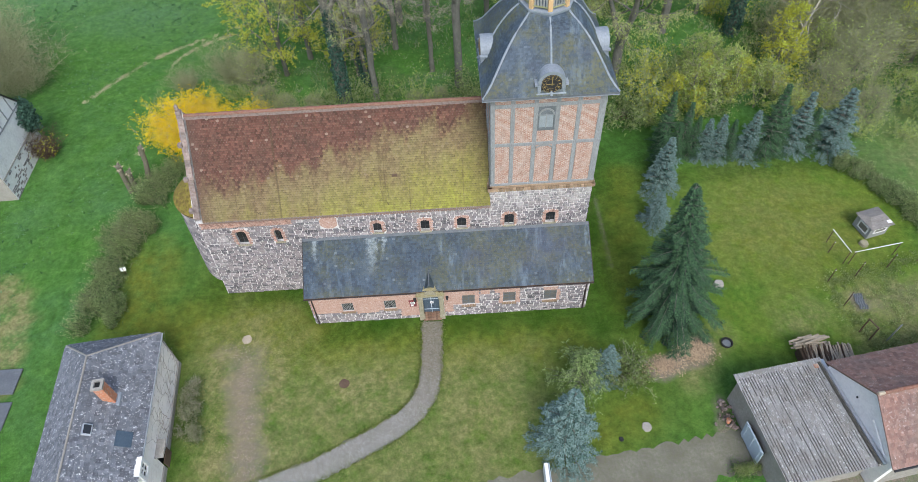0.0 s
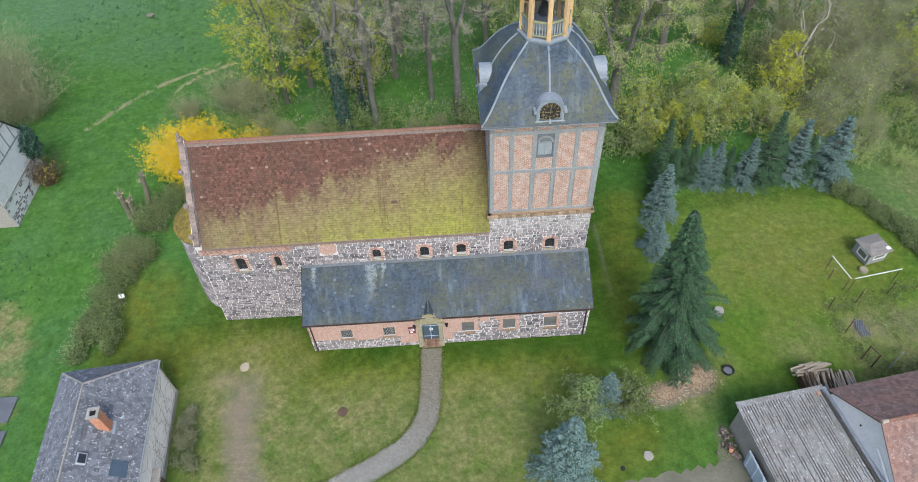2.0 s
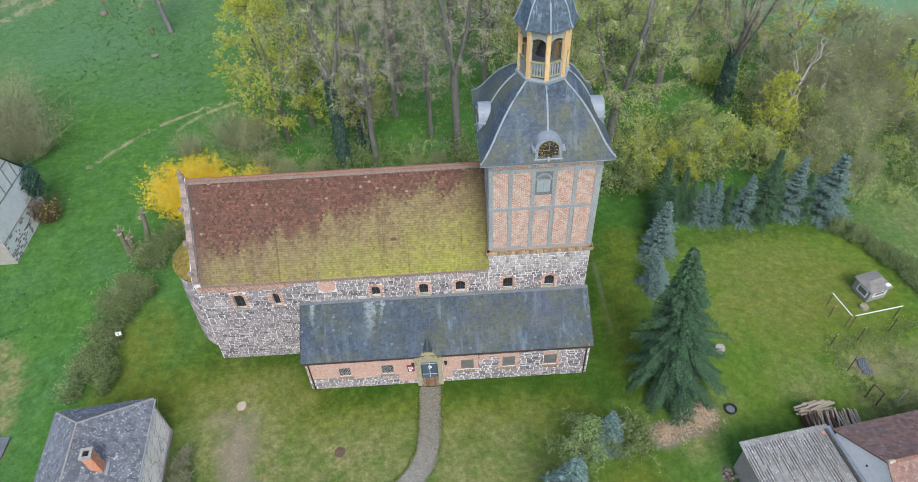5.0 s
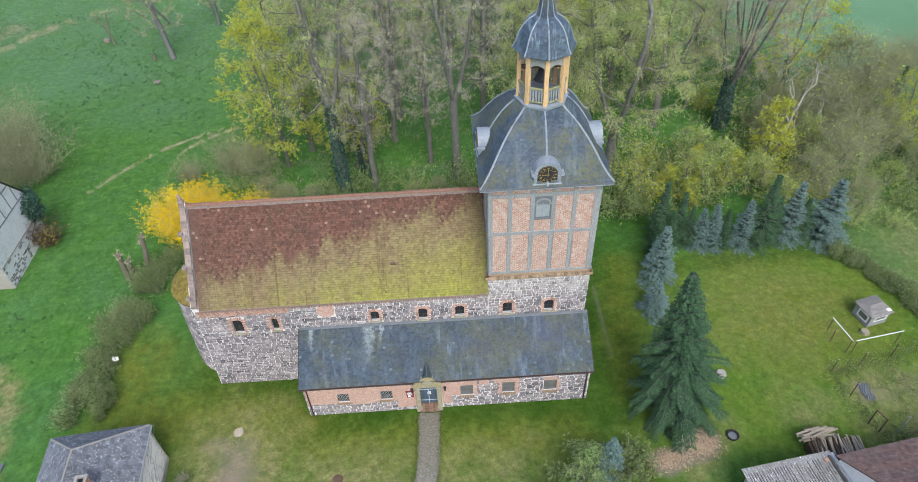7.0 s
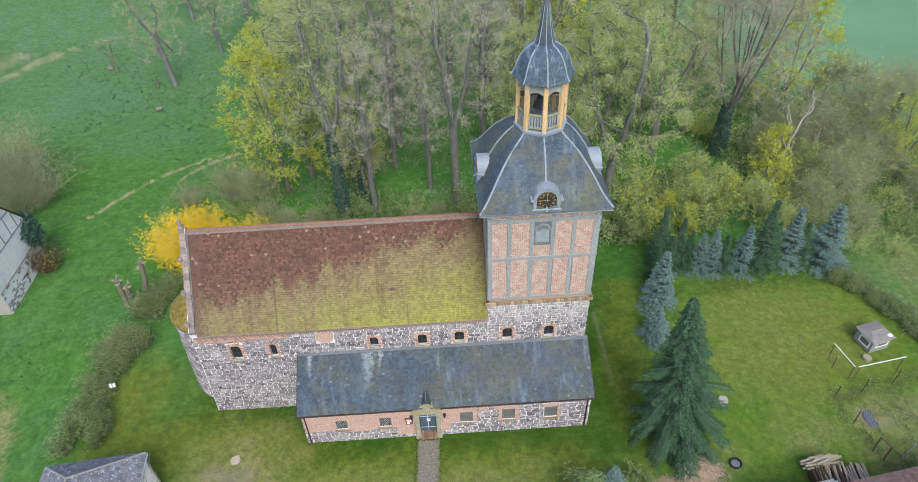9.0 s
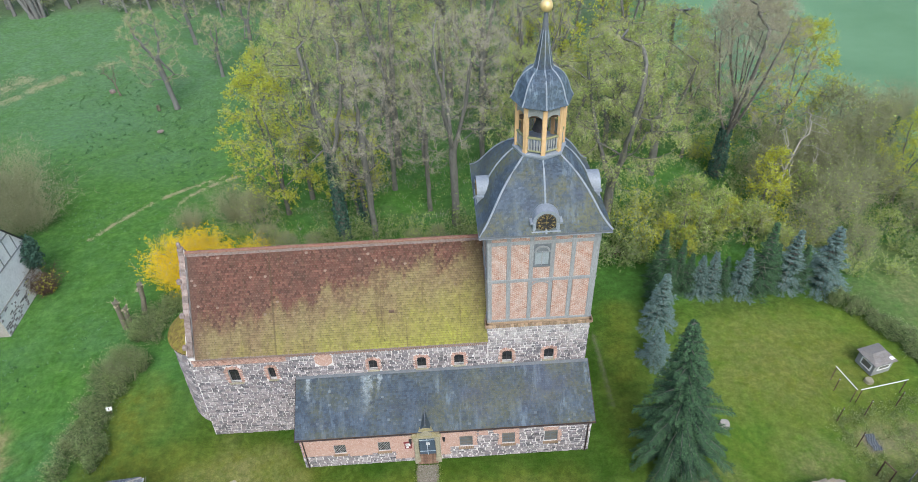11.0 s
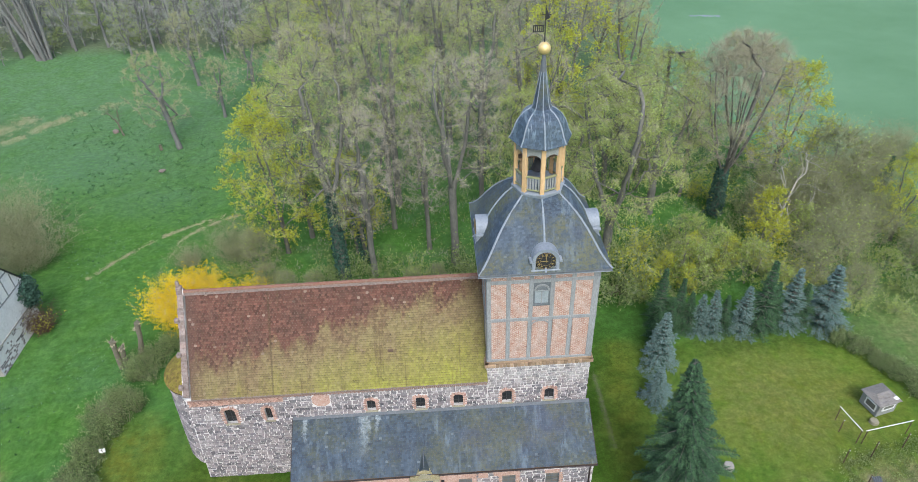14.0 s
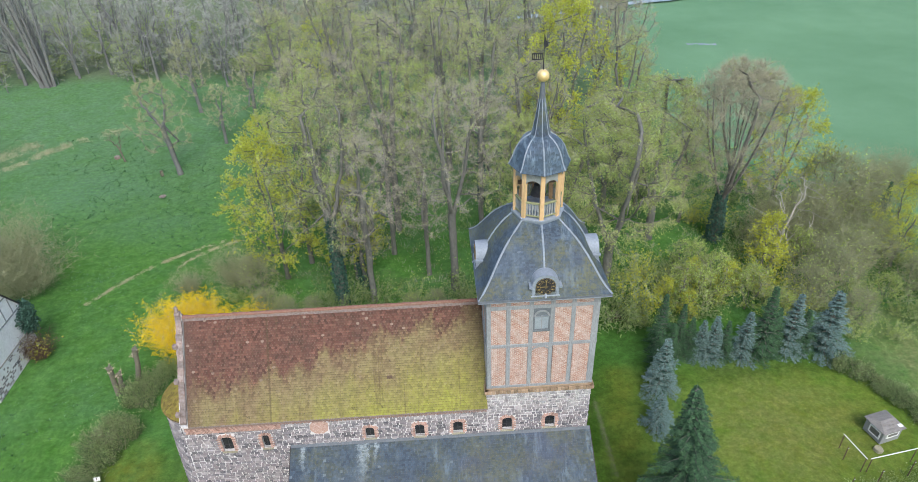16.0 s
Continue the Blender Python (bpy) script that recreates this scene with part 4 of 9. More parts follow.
def stone_shape(rng):
    """One stone of unit size in the (u, v) plane: a proud, uneven block with sloping sides."""
    base, top = [], []
    for su, sv in ((-1, -1), (0, -1), (1, -1), (1, 1), (0, 1), (-1, 1)):
        j = lambda: rng.uniform(-0.11, 0.11)
        u, v = 0.46 * su + j() * 0.8, 0.435 * sv + j()
        base.append((u, v, -0.5))
        top.append((u * 0.86, v * 0.82, 0.5 + j() * 2))
    f = [tuple(range(6, 12))] + [(k, (k + 1) % 6, (k + 1) % 6 + 6, k + 6) for k in range(6)]
    return base + top, f


stone_rng = random.Random(5)
STONES = []
for _ in range(14):
    sv, sf = stone_shape(stone_rng)
    me = bpy.data.meshes.new("stone")
    me.from_pydata([(u, -n, v) for u, v, n in sv], [], sf)
    me.materials.append(MAT["stone"])
    STONES.append(me)


def lay_stones(cells, parent, place, rng, deep=0.09):
    """Stones as pieces of a wall. place(u, v) gives the pose of the wall's face there: x along, -y outwards, z up."""
    for u, v, w, h in cells:
        ob = new("stone", rng.choice(STONES))
        ob.parent = parent
        ob.matrix_basis = place(u, v) @ Matrix.Diagonal((w, deep * rng.uniform(0.8, 1.3), h, 1))


def joined_stones(cells, place, rng, deep=0.09):
    g = Geo()
    for u, v, w, h in cells:
        sv, sf = stone_shape(rng)
        m = place(u, v) @ Matrix.Diagonal((w, deep * rng.uniform(0.8, 1.3), h, 1))
        g.add([m @ Vector((a, -n, b)) for a, b, n in sv], sf)
    return g


# ---- ground ----
def near_line(px, py, pts):
    """Distance of many points to a polyline."""
    best = np.full(px.shape, 1e9)
    for (x0, y0), (x1, y1) in zip(pts[:-1], pts[1:]):
        dx, dy = x1 - x0, y1 - y0
        t = np.clip(((px - x0) * dx + (py - y0) * dy) / (dx * dx + dy * dy), 0, 1)
        best = np.minimum(best, np.hypot(px - x0 - t * dx, py - y0 - t * dy))
    return best


def soft(d, a, b):
    return np.clip((b - d) / (b - a), 0, 1)


def build_ground():
    xs = np.concatenate([[-2500, -900, -400, -200], np.arange(-130, -40, 6.0), np.arange(-40, 62, 0.55), np.arange(62, 150, 6.0), [200, 400, 900, 2500]])
    ys = np.concatenate([[-2500, -600, -200, -90, -50], np.arange(-34, 46, 0.55), np.arange(46, 70, 1.5), np.arange(70, 190, 6.0), [230, 400, 900, 2500]])
    X, Y = np.meshgrid(xs, ys)
    px, py = X.ravel(), Y.ravel()
    far = np.clip((np.hypot(px - 12, py - 2) - 28) / 25, 0, 1)
    pz = far * (0.25 * np.sin(px * 0.11 + 1) * np.cos(py * 0.13) + 0.15 * np.sin(px * 0.31) * np.sin(py * 0.27))
    pz = np.where(np.hypot(px, py) > 300, 0, pz)
    n, w = len(ys), len(xs)
    faces = [(j * w + i, j * w + i + 1, (j + 1) * w + i + 1, (j + 1) * w + i) for j in range(n - 1) for i in range(w - 1)]
    me = bpy.data.meshes.new("ground")
    me.from_pydata(np.c_[px, py, pz].tolist(), [], faces)
    wob = 0.5 * np.sin(px * 1.7 + py * 0.9) + 0.5 * np.sin(py * 2.3 - px * 0.6)
    lawn = np.maximum(soft(np.hypot((px - 6) / 1.35, py + 4), 13, 19), soft(np.maximum(np.abs(px - 38) / 9, np.abs(py - 4) / 10), 0.85, 1.1))
    lawn = np.where((px < -18) | (py > 14.5), 0, lawn)
    lawn = np.maximum(lawn, soft(np.maximum(np.abs(px - 24) / 5.5, np.abs(py - 5) / 9.5), 0.85, 1.1))
    # weight of the painted haze, growing with distance
    far_haze = np.clip((py - 34) / 30, 0, 1)
    mown = soft(np.maximum(np.abs(px - 38.2 - 0.25 * (py - 4) * (py < 4)) / 9.2, np.abs(py - 4.2) / 9.8) + 0.03 * wob, 0.8, 1.08)
    # dark grass painting in shade along the foot of the church and in the lane west of the tower
    grass_shade = soft(near_line(px, py, [(-7, 3.2), (-0.3, 3.0), (0, -0.2), (20, -0.2)]) + 0.35 * wob, 0.8, 2.8)
    grass_shade = np.maximum(grass_shade, 0.9 * soft(np.abs(px - 22.2 - 0.08 * py) + 0.3 * wob, 1.2, 2.8) * (py > -2.5) * (py < 17))
    # the same painted shade before the spruce row and behind the tower
    grass_shade = np.maximum(grass_shade, 0.8 * soft(near_line(px, py, [(29, 12.6), (43, 13.2)]) + 0.2 * wob, 0.4, 1.6))
    grass_shade = np.maximum(grass_shade, 0.75 * soft(near_line(px, py, [(22.5, 15), (26, 17), (28, 20)]) + 0.6 * wob, 1.8, 4.0))
    field = np.maximum(soft(-(px - 48) - 0.55 * (py - 60) + 4 * wob, -3, 3), 0) * (py > 20) * (px > 46)
    # worn ground: the old cart strip, the bed of the path, the beds of the kitchen garden, bare soil
    dirt = 0.80 * soft(near_line(px, py, [(-4.7, -3.2), (-4.3, -6.5), (-3.5, -11.5), (-3.2, -20)]) + 0.45 * wob, 0.3, 2.5)
    dirt = np.maximum(dirt, 0.45 * soft(near_line(px, py, [(-6.4, -1.6), (-4.9, -2.2), (-4.5, -4)]) + 0.4 * wob, 0.4, 2.2))
    dirt = np.maximum(dirt, 0.30 * soft(near_line(px, py, [(2.4, -5.0), (3.2, -5.2)]) + 0.2 * wob, 0.2, 1.3))
    dirt = np.maximum(dirt, 0.8 * soft(near_line(px, py, [(27.6, -8.2), (27.5, -11)]) + 0.2 * wob, 0.3, 1.0))
    dirt = np.maximum(dirt, 0.95 * soft(near_line(px, py, [(24.2, -5.4), (26.8, -4.6), (27.6, -3.6)]) + 0.3 * wob, 0.6, 1.5))
    dirt = np.maximum(dirt, 0.42 * soft(near_line(px, py, [(42.0, -1.4), (48, -0.2)]) + 0.9 * wob, 0.6, 3.2))
    dirt = np.maximum(dirt, 0.9 * soft(near_line(px, py, [(39.9, -0.6), (40.2, -1.6)]) + 0.2 * wob, 0.2, 0.7))
    dirt = np.maximum(dirt, 0.3 * soft(near_line(px, py, [(-24, 4.0), (-22.5, 1.5), (-22.2, -2.0)]) + 0.4 * wob, 0.5, 1.6))
    dirt = np.maximum(dirt, 0.22 * soft(near_line(px, py, [(30, 14.2), (44, 14)]) + 0.3 * wob, 0.2, 0.9))
    dirt = np.maximum(dirt, 0.35 * soft(near_line(px, py, [(-6, 31), (5, 29), (24, 28)]) + 1.2 * wob, 0.5, 4))
    dirt = np.maximum(dirt, 0.5 * soft(near_line(px, py, [(22.7, 10.8), (22.6, 7.0), (22.5, 3.3)]), 0.1, 0.6))
    # soil colour below the farmhouse eave, put in for the dark shade there
    dirt = np.maximum(dirt, 0.9 * soft(near_line(px, py, [(32, -13.8), (38, -14.2)]) + 0.3 * wob, 0.6, 1.6))
    dry = 0.9 * soft(np.hypot(px - 3, (py + 6) * 1.6) + 0.6 * wob, 1, 7)
    dry = np.maximum(dry, 0.62 * soft(np.maximum(np.abs(px - 5) / 12.5, np.abs(py + 8) / 5.5) + 0.06 * wob, 0.7, 1.1))
    dry = np.maximum(dry, 0.85 * soft(np.maximum(np.abs(px - 44) / 6, np.abs(py + 2.2) / 3.6) + 0.08 * wob, 0.7, 1.1))
    dry = np.maximum(dry, 0.8 * soft(near_line(px, py, [(26.5, -6.2), (27.8, -4.0), (29, -3)]) + 0.2 * wob, 0.3, 1.6))
    dry = np.maximum(dry, 0.95 * soft(np.hypot((px + 4.5) * 0.8, (py + 4.5) * 0.6) + 0.6 * wob, 1.2, 4.8))
    dry = np.maximum(dry, 0.9 * soft(near_line(px, py, [(-5, -3.5), (-3.6, -12), (-3.2, -20)]) + 0.7 * wob, 1.6, 5.0))
    dry = np.maximum(dry, 0.8 * soft(np.hypot((px - 12), (py + 8)) + 0.6 * wob, 1, 5))
    dry = np.maximum(dry, 0.3 * soft(np.hypot((px - 36.5) / 1.1, py - 7) + 0.8 * wob, 3, 9))
    dry = np.maximum(dry, 0.7 * soft(np.hypot(px - 35.5, py + 2) + 0.6 * wob, 0.5, 3))
    dry = np.maximum(dry, 0.45 * soft(np.maximum(np.abs(px - 55) / 6.5, np.abs(py - 8) / 11) + 0.05 * wob, 0.75, 1.1))
    dry = np.maximum(dry, 0.95 * soft(near_line(px, py, [(-24.8, 4.6), (-23.2, 1.5), (-22.8, -3.5)]) + 0.4 * wob, 1.3, 2.0))
    # yellow-olive moss in the sour lawn round the church and on the mown plot
    olive = 0.95 * soft(near_line(px, py, [(-14.0, 6.5), (-13.8, 1.0), (-9.5, -0.4), (-4.0, 0.2), (-1.0, -1.2)]) + 0.5 * wob, 0.8, 3.4)
    olive = np.maximum(olive, 0.75 * soft(near_line(px, py, [(-3, -2.2), (3, -2.6), (7, -2.8), (12, -3.0), (19, -3.2)]) + 0.5 * wob, 0.3, 2.4))
    olive = np.maximum(olive, 0.6 * soft(near_line(px, py, [(23.4, 1.0), (24.6, 9.0), (25.5, 13.0)]) + 0.4 * wob, 0.4, 2.2))
    olive = np.maximum(olive, 0.8 * soft(np.hypot((px - 38.5) / 1.4, py - 6.5) + 0.9 * wob, 2.5, 7.5))
    olive = np.maximum(olive, 0.7 * soft(near_line(px, py, [(19.5, -9.6), (22, -8.4)]) + 0.4 * wob, 0.5, 2.2))
    # pale bluish herbs in the wet part of the meadow
    wet = 0.9 * soft(np.hypot((px + 34.5) / 1.3, py - 52) + 1.2 * wob, 2, 9)
    wet = np.maximum(wet, 0.6 * soft(np.hypot((px + 23) / 1.6, py - 42.5) + 1.0 * wob, 1, 5))
    # rough ground outside the hedge
    rough = soft(-(px - 48.6 + 0.35 * (py - 5)) + 0.4 * wob, -0.8, 0.8) * (py < 20) * (px < 75)
    # leaf litter on the floor of the far wood, thinner in the near one
    litter = soft(-(py - 94 + 0.06 * px) + 1.5 * wob, -3, 2) * (px < 50 - 0.15 * (py - 90))
    litter = np.maximum(litter, 0.45 * soft(-(py - 44) + 2 * wob, -8, 6) * (px > -14) * (px < 42) * (py < 95))
    for name, val in (("litter", litter), ("olive", olive), ("wet", wet), ("rough", rough), ("lawn", lawn), ("far_haze", far_haze), ("grass_shade", grass_shade), ("mown", mown), ("field", field), ("dirt", np.clip(dirt, 0, 1)), ("dry", np.clip(dry, 0, 1))):
        a = me.attributes.new(name, "FLOAT", "POINT")
        a.data.foreach_set("value", val.astype(np.float32))
    me.materials.append(MAT["grass"])
    me.polygons.foreach_set("use_smooth", [True] * len(me.polygons))
    return tagged(new("ground", me), "spring-green lawn and meadow with worn bare patches", "ground", kind="structure")


ground = build_ground()


# ---- church ----
church = thing("church", "field-stone village church with mossy tiled nave, half-timbered tower and slated porch", "church")
FRONT = 3.25                      # the face of nave and tower
TX, TY, TH = 16.53, 6.60, 3.35    # centre and half width of the tower
rng = random.Random(11)


def front_at(y):
    return (lambda u, v: (u, y, v))


NAVE_WINDOWS = [(-4.42, 5.85, 0.72, 1.40), (-1.75, 5.95, 0.46, 1.25), (5.06, 6.28, 0.58, 1.02), (8.34, 6.15, 0.62, 1.14), (10.88, 6.25, 0.64, 1.08)]
TOWER_WINDOWS = [(14.16, 6.25, 0.66, 1.14), (17.02, 6.28, 0.66, 1.10)]


def hole(w):
    return (w[0], w[1], w[0] + w[2], w[1] + w[3])


# nave walls: the east edge batters outwards a little
def nave_left(v):
    return -7.05 + 0.05 * v


g = Geo()
wall_cells(g, -6.3, 13.2, 0, 8.55, [hole(w) for w in NAVE_WINDOWS], front_at(FRONT), front_at(FRONT + 0.8))
g.prism([(-7.05, 0), (-6.3, 0), (-6.3, 8.55), (-6.62, 8.55)], front_at(FRONT), front_at(FRONT + 0.8))
nave_wall = part("nave_wall", g, "mortar", church, "split field stones in pale lime mortar")
g = Geo().box((-6.95, 10.05, 0), (13.2, 10.85, 8.55))
part("nave_back_wall", g, "mortar", church)
# gable with raised coping
RIDGE_Y, RIDGE_Z = 7.0, 14.45
g = Geo()
gable = [(FRONT + 0.8, 0), (10.05, 0), (10.05, 8.55), (10.9, 8.9), (RIDGE_Y, RIDGE_Z + 0.25), (3.1, 8.9), (FRONT + 0.8, 8.55)]
g.prism(gable, lambda u, v: (-6.95 + 0.04 * v, u, v), lambda u, v: (-6.1, u, v))
gable_wall = part("gable_wall", g, "mortar", church, "mortared brick and stone east gable")
for side in (-1, 1):
    for i in range(16):
        t0, t1 = i / 16, (i + 0.94) / 16
        ya, yb = RIDGE_Y + side * 4.0 * (1 - t0), RIDGE_Y + side * 4.0 * (1 - t1)
        za, zb = 8.85 + 5.75 * t0, 8.85 + 5.75 * t1
        w = rng.uniform(-0.03, 0.03) - 0.12
        c = Geo().prism([(ya, za), (yb, zb), (yb, zb + 0.2), (ya, za + 0.2)], lambda u, v: (-6.36 + w, u, v), lambda u, v: (-5.98 + w, u, v))
        part("coping_stone", c, "cope", gable_wall)
part("gable_finial", Geo().box((-6.44, RIDGE_Y - 0.11, RIDGE_Z + 0.4), (-6.22, RIDGE_Y + 0.11, RIDGE_Z + 0.85), 0.06).box((-6.5, RIDGE_Y - 0.2, RIDGE_Z + 0.2), (-6.15, RIDGE_Y + 0.2, RIDGE_Z + 0.42), 0.04), "cope", gable_wall)
for t in (0.08, 0.38, 0.70):
    y, z = RIDGE_Y - 4.0 * (1 - t), 8.85 + 5.75 * t
    part("gable_shoulder", Geo().box((-6.72, y - 0.16, z), (-6.4, y + 0.16, z + 0.32), 0.05), "cope", gable_wall)
# brick cornice under the eaves
g = Geo()
for i in range(150):
    x = -6.5 + i * 0.131
    if x < 13.1:
        g.box((x, FRONT - 0.10 - 0.05 * (i % 2), 8.18), (x + 0.11, FRONT + 0.02, 8.36), 0.012)
part("dentil_course", g, "plain_brick", church, "weathered brick dentils", )
band_bed = part("brick_band", Geo().box((-6.45, FRONT - 0.085, 7.72), (-0.35, FRONT + 0.02, 8.16), 0.01), "pink_brick", church, "weathered pink brick band with slanting bricks")
band_shape = Geo().box((-0.115, -0.05, -0.035), (0.115, 0.05, 0.035)).mesh("brick", "plain_brick")
for i in range(46):
    for row in (0, 1):
        o = new("brick", band_shape)
        o.parent = band_bed
        o.matrix_basis = pose(-6.38 + 0.131 * i + rng.uniform(-0.01, 0.01), FRONT - 0.085, 7.86 + 0.19 * row, 0, 48 if row else -48, 0)
part("eaves_course", Geo().box((-6.6, FRONT - 0.14, 8.36), (13.16, FRONT + 0.02, 8.56), 0.02), "mortar", church)

# nave roof
E_Y, E_Z = 2.93, 8.78
g = Geo()
for side in (-1, 1):
    ey = RIDGE_Y + side * (RIDGE_Y - E_Y)
    g.prism([(ey, E_Z - 0.12), (RIDGE_Y, RIDGE_Z - 0.12), (RIDGE_Y, RIDGE_Z - 0.24), (ey, E_Z - 0.24)], lambda u, v: (-6.05, u, v), lambda u, v: (13.18, u, v))
part("roof_deck", g, "cope", church)


def tile_field(x0, x1, eave, ridge, tw, th, rng, thick=0.022, rounded=True, lift=0.035, clip=None):
    """Overlapping plain tiles in rows from the eave to the ridge, each a little askew."""
    (ey, ez), (ry, rz) = eave, ridge
    length = math.hypot(ry - ey, rz - ez)
    d = Vector((0, (ry - ey) / length, (rz - ez) / length))
    nrm = Vector((0, -d.z, d.y)) if d.y > 0 else Vector((0, d.z, -d.y))
    verts, faces = [], []
    rows = int(length / th)
    for r in range(rows + 1):
        s0 = r * th
        off = (r % 2) * tw / 2
        xa, xb = clip(min(s0 + th * 0.5, length)) if clip else (x0, x1)
        x = x0 - off
        while x < x1 - 0.01:
            a, b = max(x, xa), min(x + tw * 0.97, xb)
            x += tw
            if b - a < 0.03:
                continue
            s1 = min(s0 + th * 1.35, length)
            j = rng.uniform(-0.012, 0.012)
            k = rng.uniform(-0.008, 0.012)
            n0 = lift + k + rng.uniform(0, 0.01)
            low = [(a, s0 + j + (0.03 if rounded else 0)), ((a + b) / 2, s0 + j), (b, s0 + j + (0.03 if rounded else 0))]
            pts = []
            for u, s in low:
                pts.append(Vector((u, ey, ez)) + d * s + nrm * n0)
            for u in (b, a):
                pts.append(Vector((u, ey, ez)) + d * s1 + nrm * 0.004)
            under = [p - nrm * thick for p in pts[:3]]
            n = len(verts)
            verts += [tuple(p) for p in pts + under]
            faces += [(n, n + 1, n + 2, n + 3, n + 4), (n, n + 5, n + 6, n + 1), (n + 1, n + 6, n + 7, n + 2)]
    return verts, faces


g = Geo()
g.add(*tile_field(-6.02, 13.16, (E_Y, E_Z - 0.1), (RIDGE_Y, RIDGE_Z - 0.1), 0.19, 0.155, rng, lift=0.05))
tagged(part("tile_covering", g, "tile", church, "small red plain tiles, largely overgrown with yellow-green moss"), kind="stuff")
g = Geo()
g.add(*tile_field(-6.02, 13.16, (2 * RIDGE_Y - E_Y, E_Z - 0.1), (RIDGE_Y, RIDGE_Z - 0.1), 0.38, 0.31, rng))
tagged(part("rear_tile_covering", g, "tile", church), kind="stuff")
ridge = part("ridge_bed", Geo().prism([(RIDGE_Y - 0.2, RIDGE_Z - 0.22), (RIDGE_Y + 0.2, RIDGE_Z - 0.22), (RIDGE_Y + 0.06, RIDGE_Z + 0.03), (RIDGE_Y - 0.06, RIDGE_Z + 0.03)], lambda u, v: (-6.1, u, v), lambda u, v: (13.18, u, v)), "cope", church)
rt = Geo()
half = [(RIDGE_Y + 0.15 * math.cos(a), RIDGE_Z - 0.03 + 0.13 * math.sin(a)) for a in (math.pi * k / 6 for k in range(7))]
rt.prism(half, lambda u, v: (0, u, v), lambda u, v: (0.40, u, v - 0.012))
rt_mesh = rt.mesh("ridge_tile", "ridge")
for i in range(49):
    o = new("ridge_tile", rt_mesh)
    o.parent = ridge
    o.matrix_basis = Matrix.Translation((-6.1 + i * 0.393, rng.uniform(-0.01, 0.01), rng.uniform(-0.01, 0.01)))
# a small roof hatch
part("roof_vent", Geo().box((6.78, 4.20, 10.60), (7.15, 4.42, 10.76), 0.03), "brown_wood", church)

# apse: half round, with a mossy half-cone roof
AX, AY, AR, AZ = -6.6, 7.0, 2.45, 7.45
arc = [math.pi / 2 + math.pi * k / 20 for k in range(21)]
g = Geo()
g.loft([[(AX + r * math.cos(a), AY + r * math.sin(a), z) for a in arc] for r, z in ((AR + 0.3, 0), (AR, AZ), (AR - 0.5, AZ))], cap=False, closed=False)
apse_wall = part("apse_wall", g, "mortar", church, "rounded field-stone apse wall")
g = Geo()
for k in range(20):
    a0, a1 = arc[k], arc[k + 1]
    am = (a0 + a1) / 2
    rr = AR + 0.16
    g.add([(AX + r * math.cos(a), AY + r * math.sin(a), z) for r, z in ((rr - 0.18, AZ - 0.12), (rr, AZ - 0.12), (rr, AZ + 0.1), (rr - 0.18, AZ + 0.1)) for a in (a0, a1)], [(0, 1, 3, 2), (2, 3, 5, 4), (4, 5, 7, 6)])
part("apse_cornice", g, "ledge", church)
g = Geo()
NR = 16
for r in range(NR):
    for k in range(40):
        a0, a1 = math.pi / 2 + math.pi * (k + 0.5 * (r % 2) - 0.5) / 40, math.pi / 2 + math.pi * (k + 0.5 * (r % 2) + 0.46) / 40
        t0, t1 = r / NR, min(1, (r + 1.3) / NR)
        pts = []
        for t, a, l in ((t0, a0, 0.04), (t0, a1, 0.04), (t1, a1, 0.0), (t1, a0, 0.0)):
            rad = (AR + 0.2) * (1 - t) + 0.1 * t
            pts.append((AX + min(0, rad * math.cos(a)), AY + rad * math.sin(a), AZ + 0.08 + l + 2.2 * t))
        g.add(pts + [(p[0], p[1], p[2] - 0.03) for p in pts[:2]], [(0, 1, 2, 3), (0, 4, 5, 1)])
tagged(part("apse_roof_tiles", g, "moss_tile", church, "mossy yellow-green tiles"), kind="stuff")
part("apse_roof", Geo().loft([[(AX + r * math.cos(a), AY + r * math.sin(a), z) for a in arc] for r, z in ((AR + 0.2, AZ + 0.02), (0.1, AZ + 2.2))], cap=False, closed=False), "dark", church)


def round_place(u, v):
    a = math.pi / 2 + math.pi * u / (math.pi * AR)
    r = AR + 0.3 * (1 - v / AZ)
    return pose(AX + r * math.cos(a), AY + r * math.sin(a), v, 0, 0, math.degrees(a) + 90)


cells = stone_cells(0.1, math.pi * AR - 0.1, 0.05, AZ - 0.15, [], rng)
tagged(part("apse_stonework", joined_stones(cells, round_place, rng), "stone_bulk", apse_wall), kind="stuff")

# tower
g = Geo()
wall_cells(g, TX - TH, TX + TH, 0, 9.75, [hole(w) for w in TOWER_WINDOWS], front_at(FRONT), front_at(FRONT + 0.9))
for x in (TX - TH, TX + TH - 0.9):
    g.box((x, FRONT + 0.9, 0), (x + 0.9, TY + TH, 9.75))
g.box((TX - TH + 0.9, TY + TH - 0.9, 0), (TX + TH - 0.9, TY + TH, 9.75))
tower_base = part("tower_base", g, "mortar", church, "field-stone lower storey of the tower")
g = Geo()
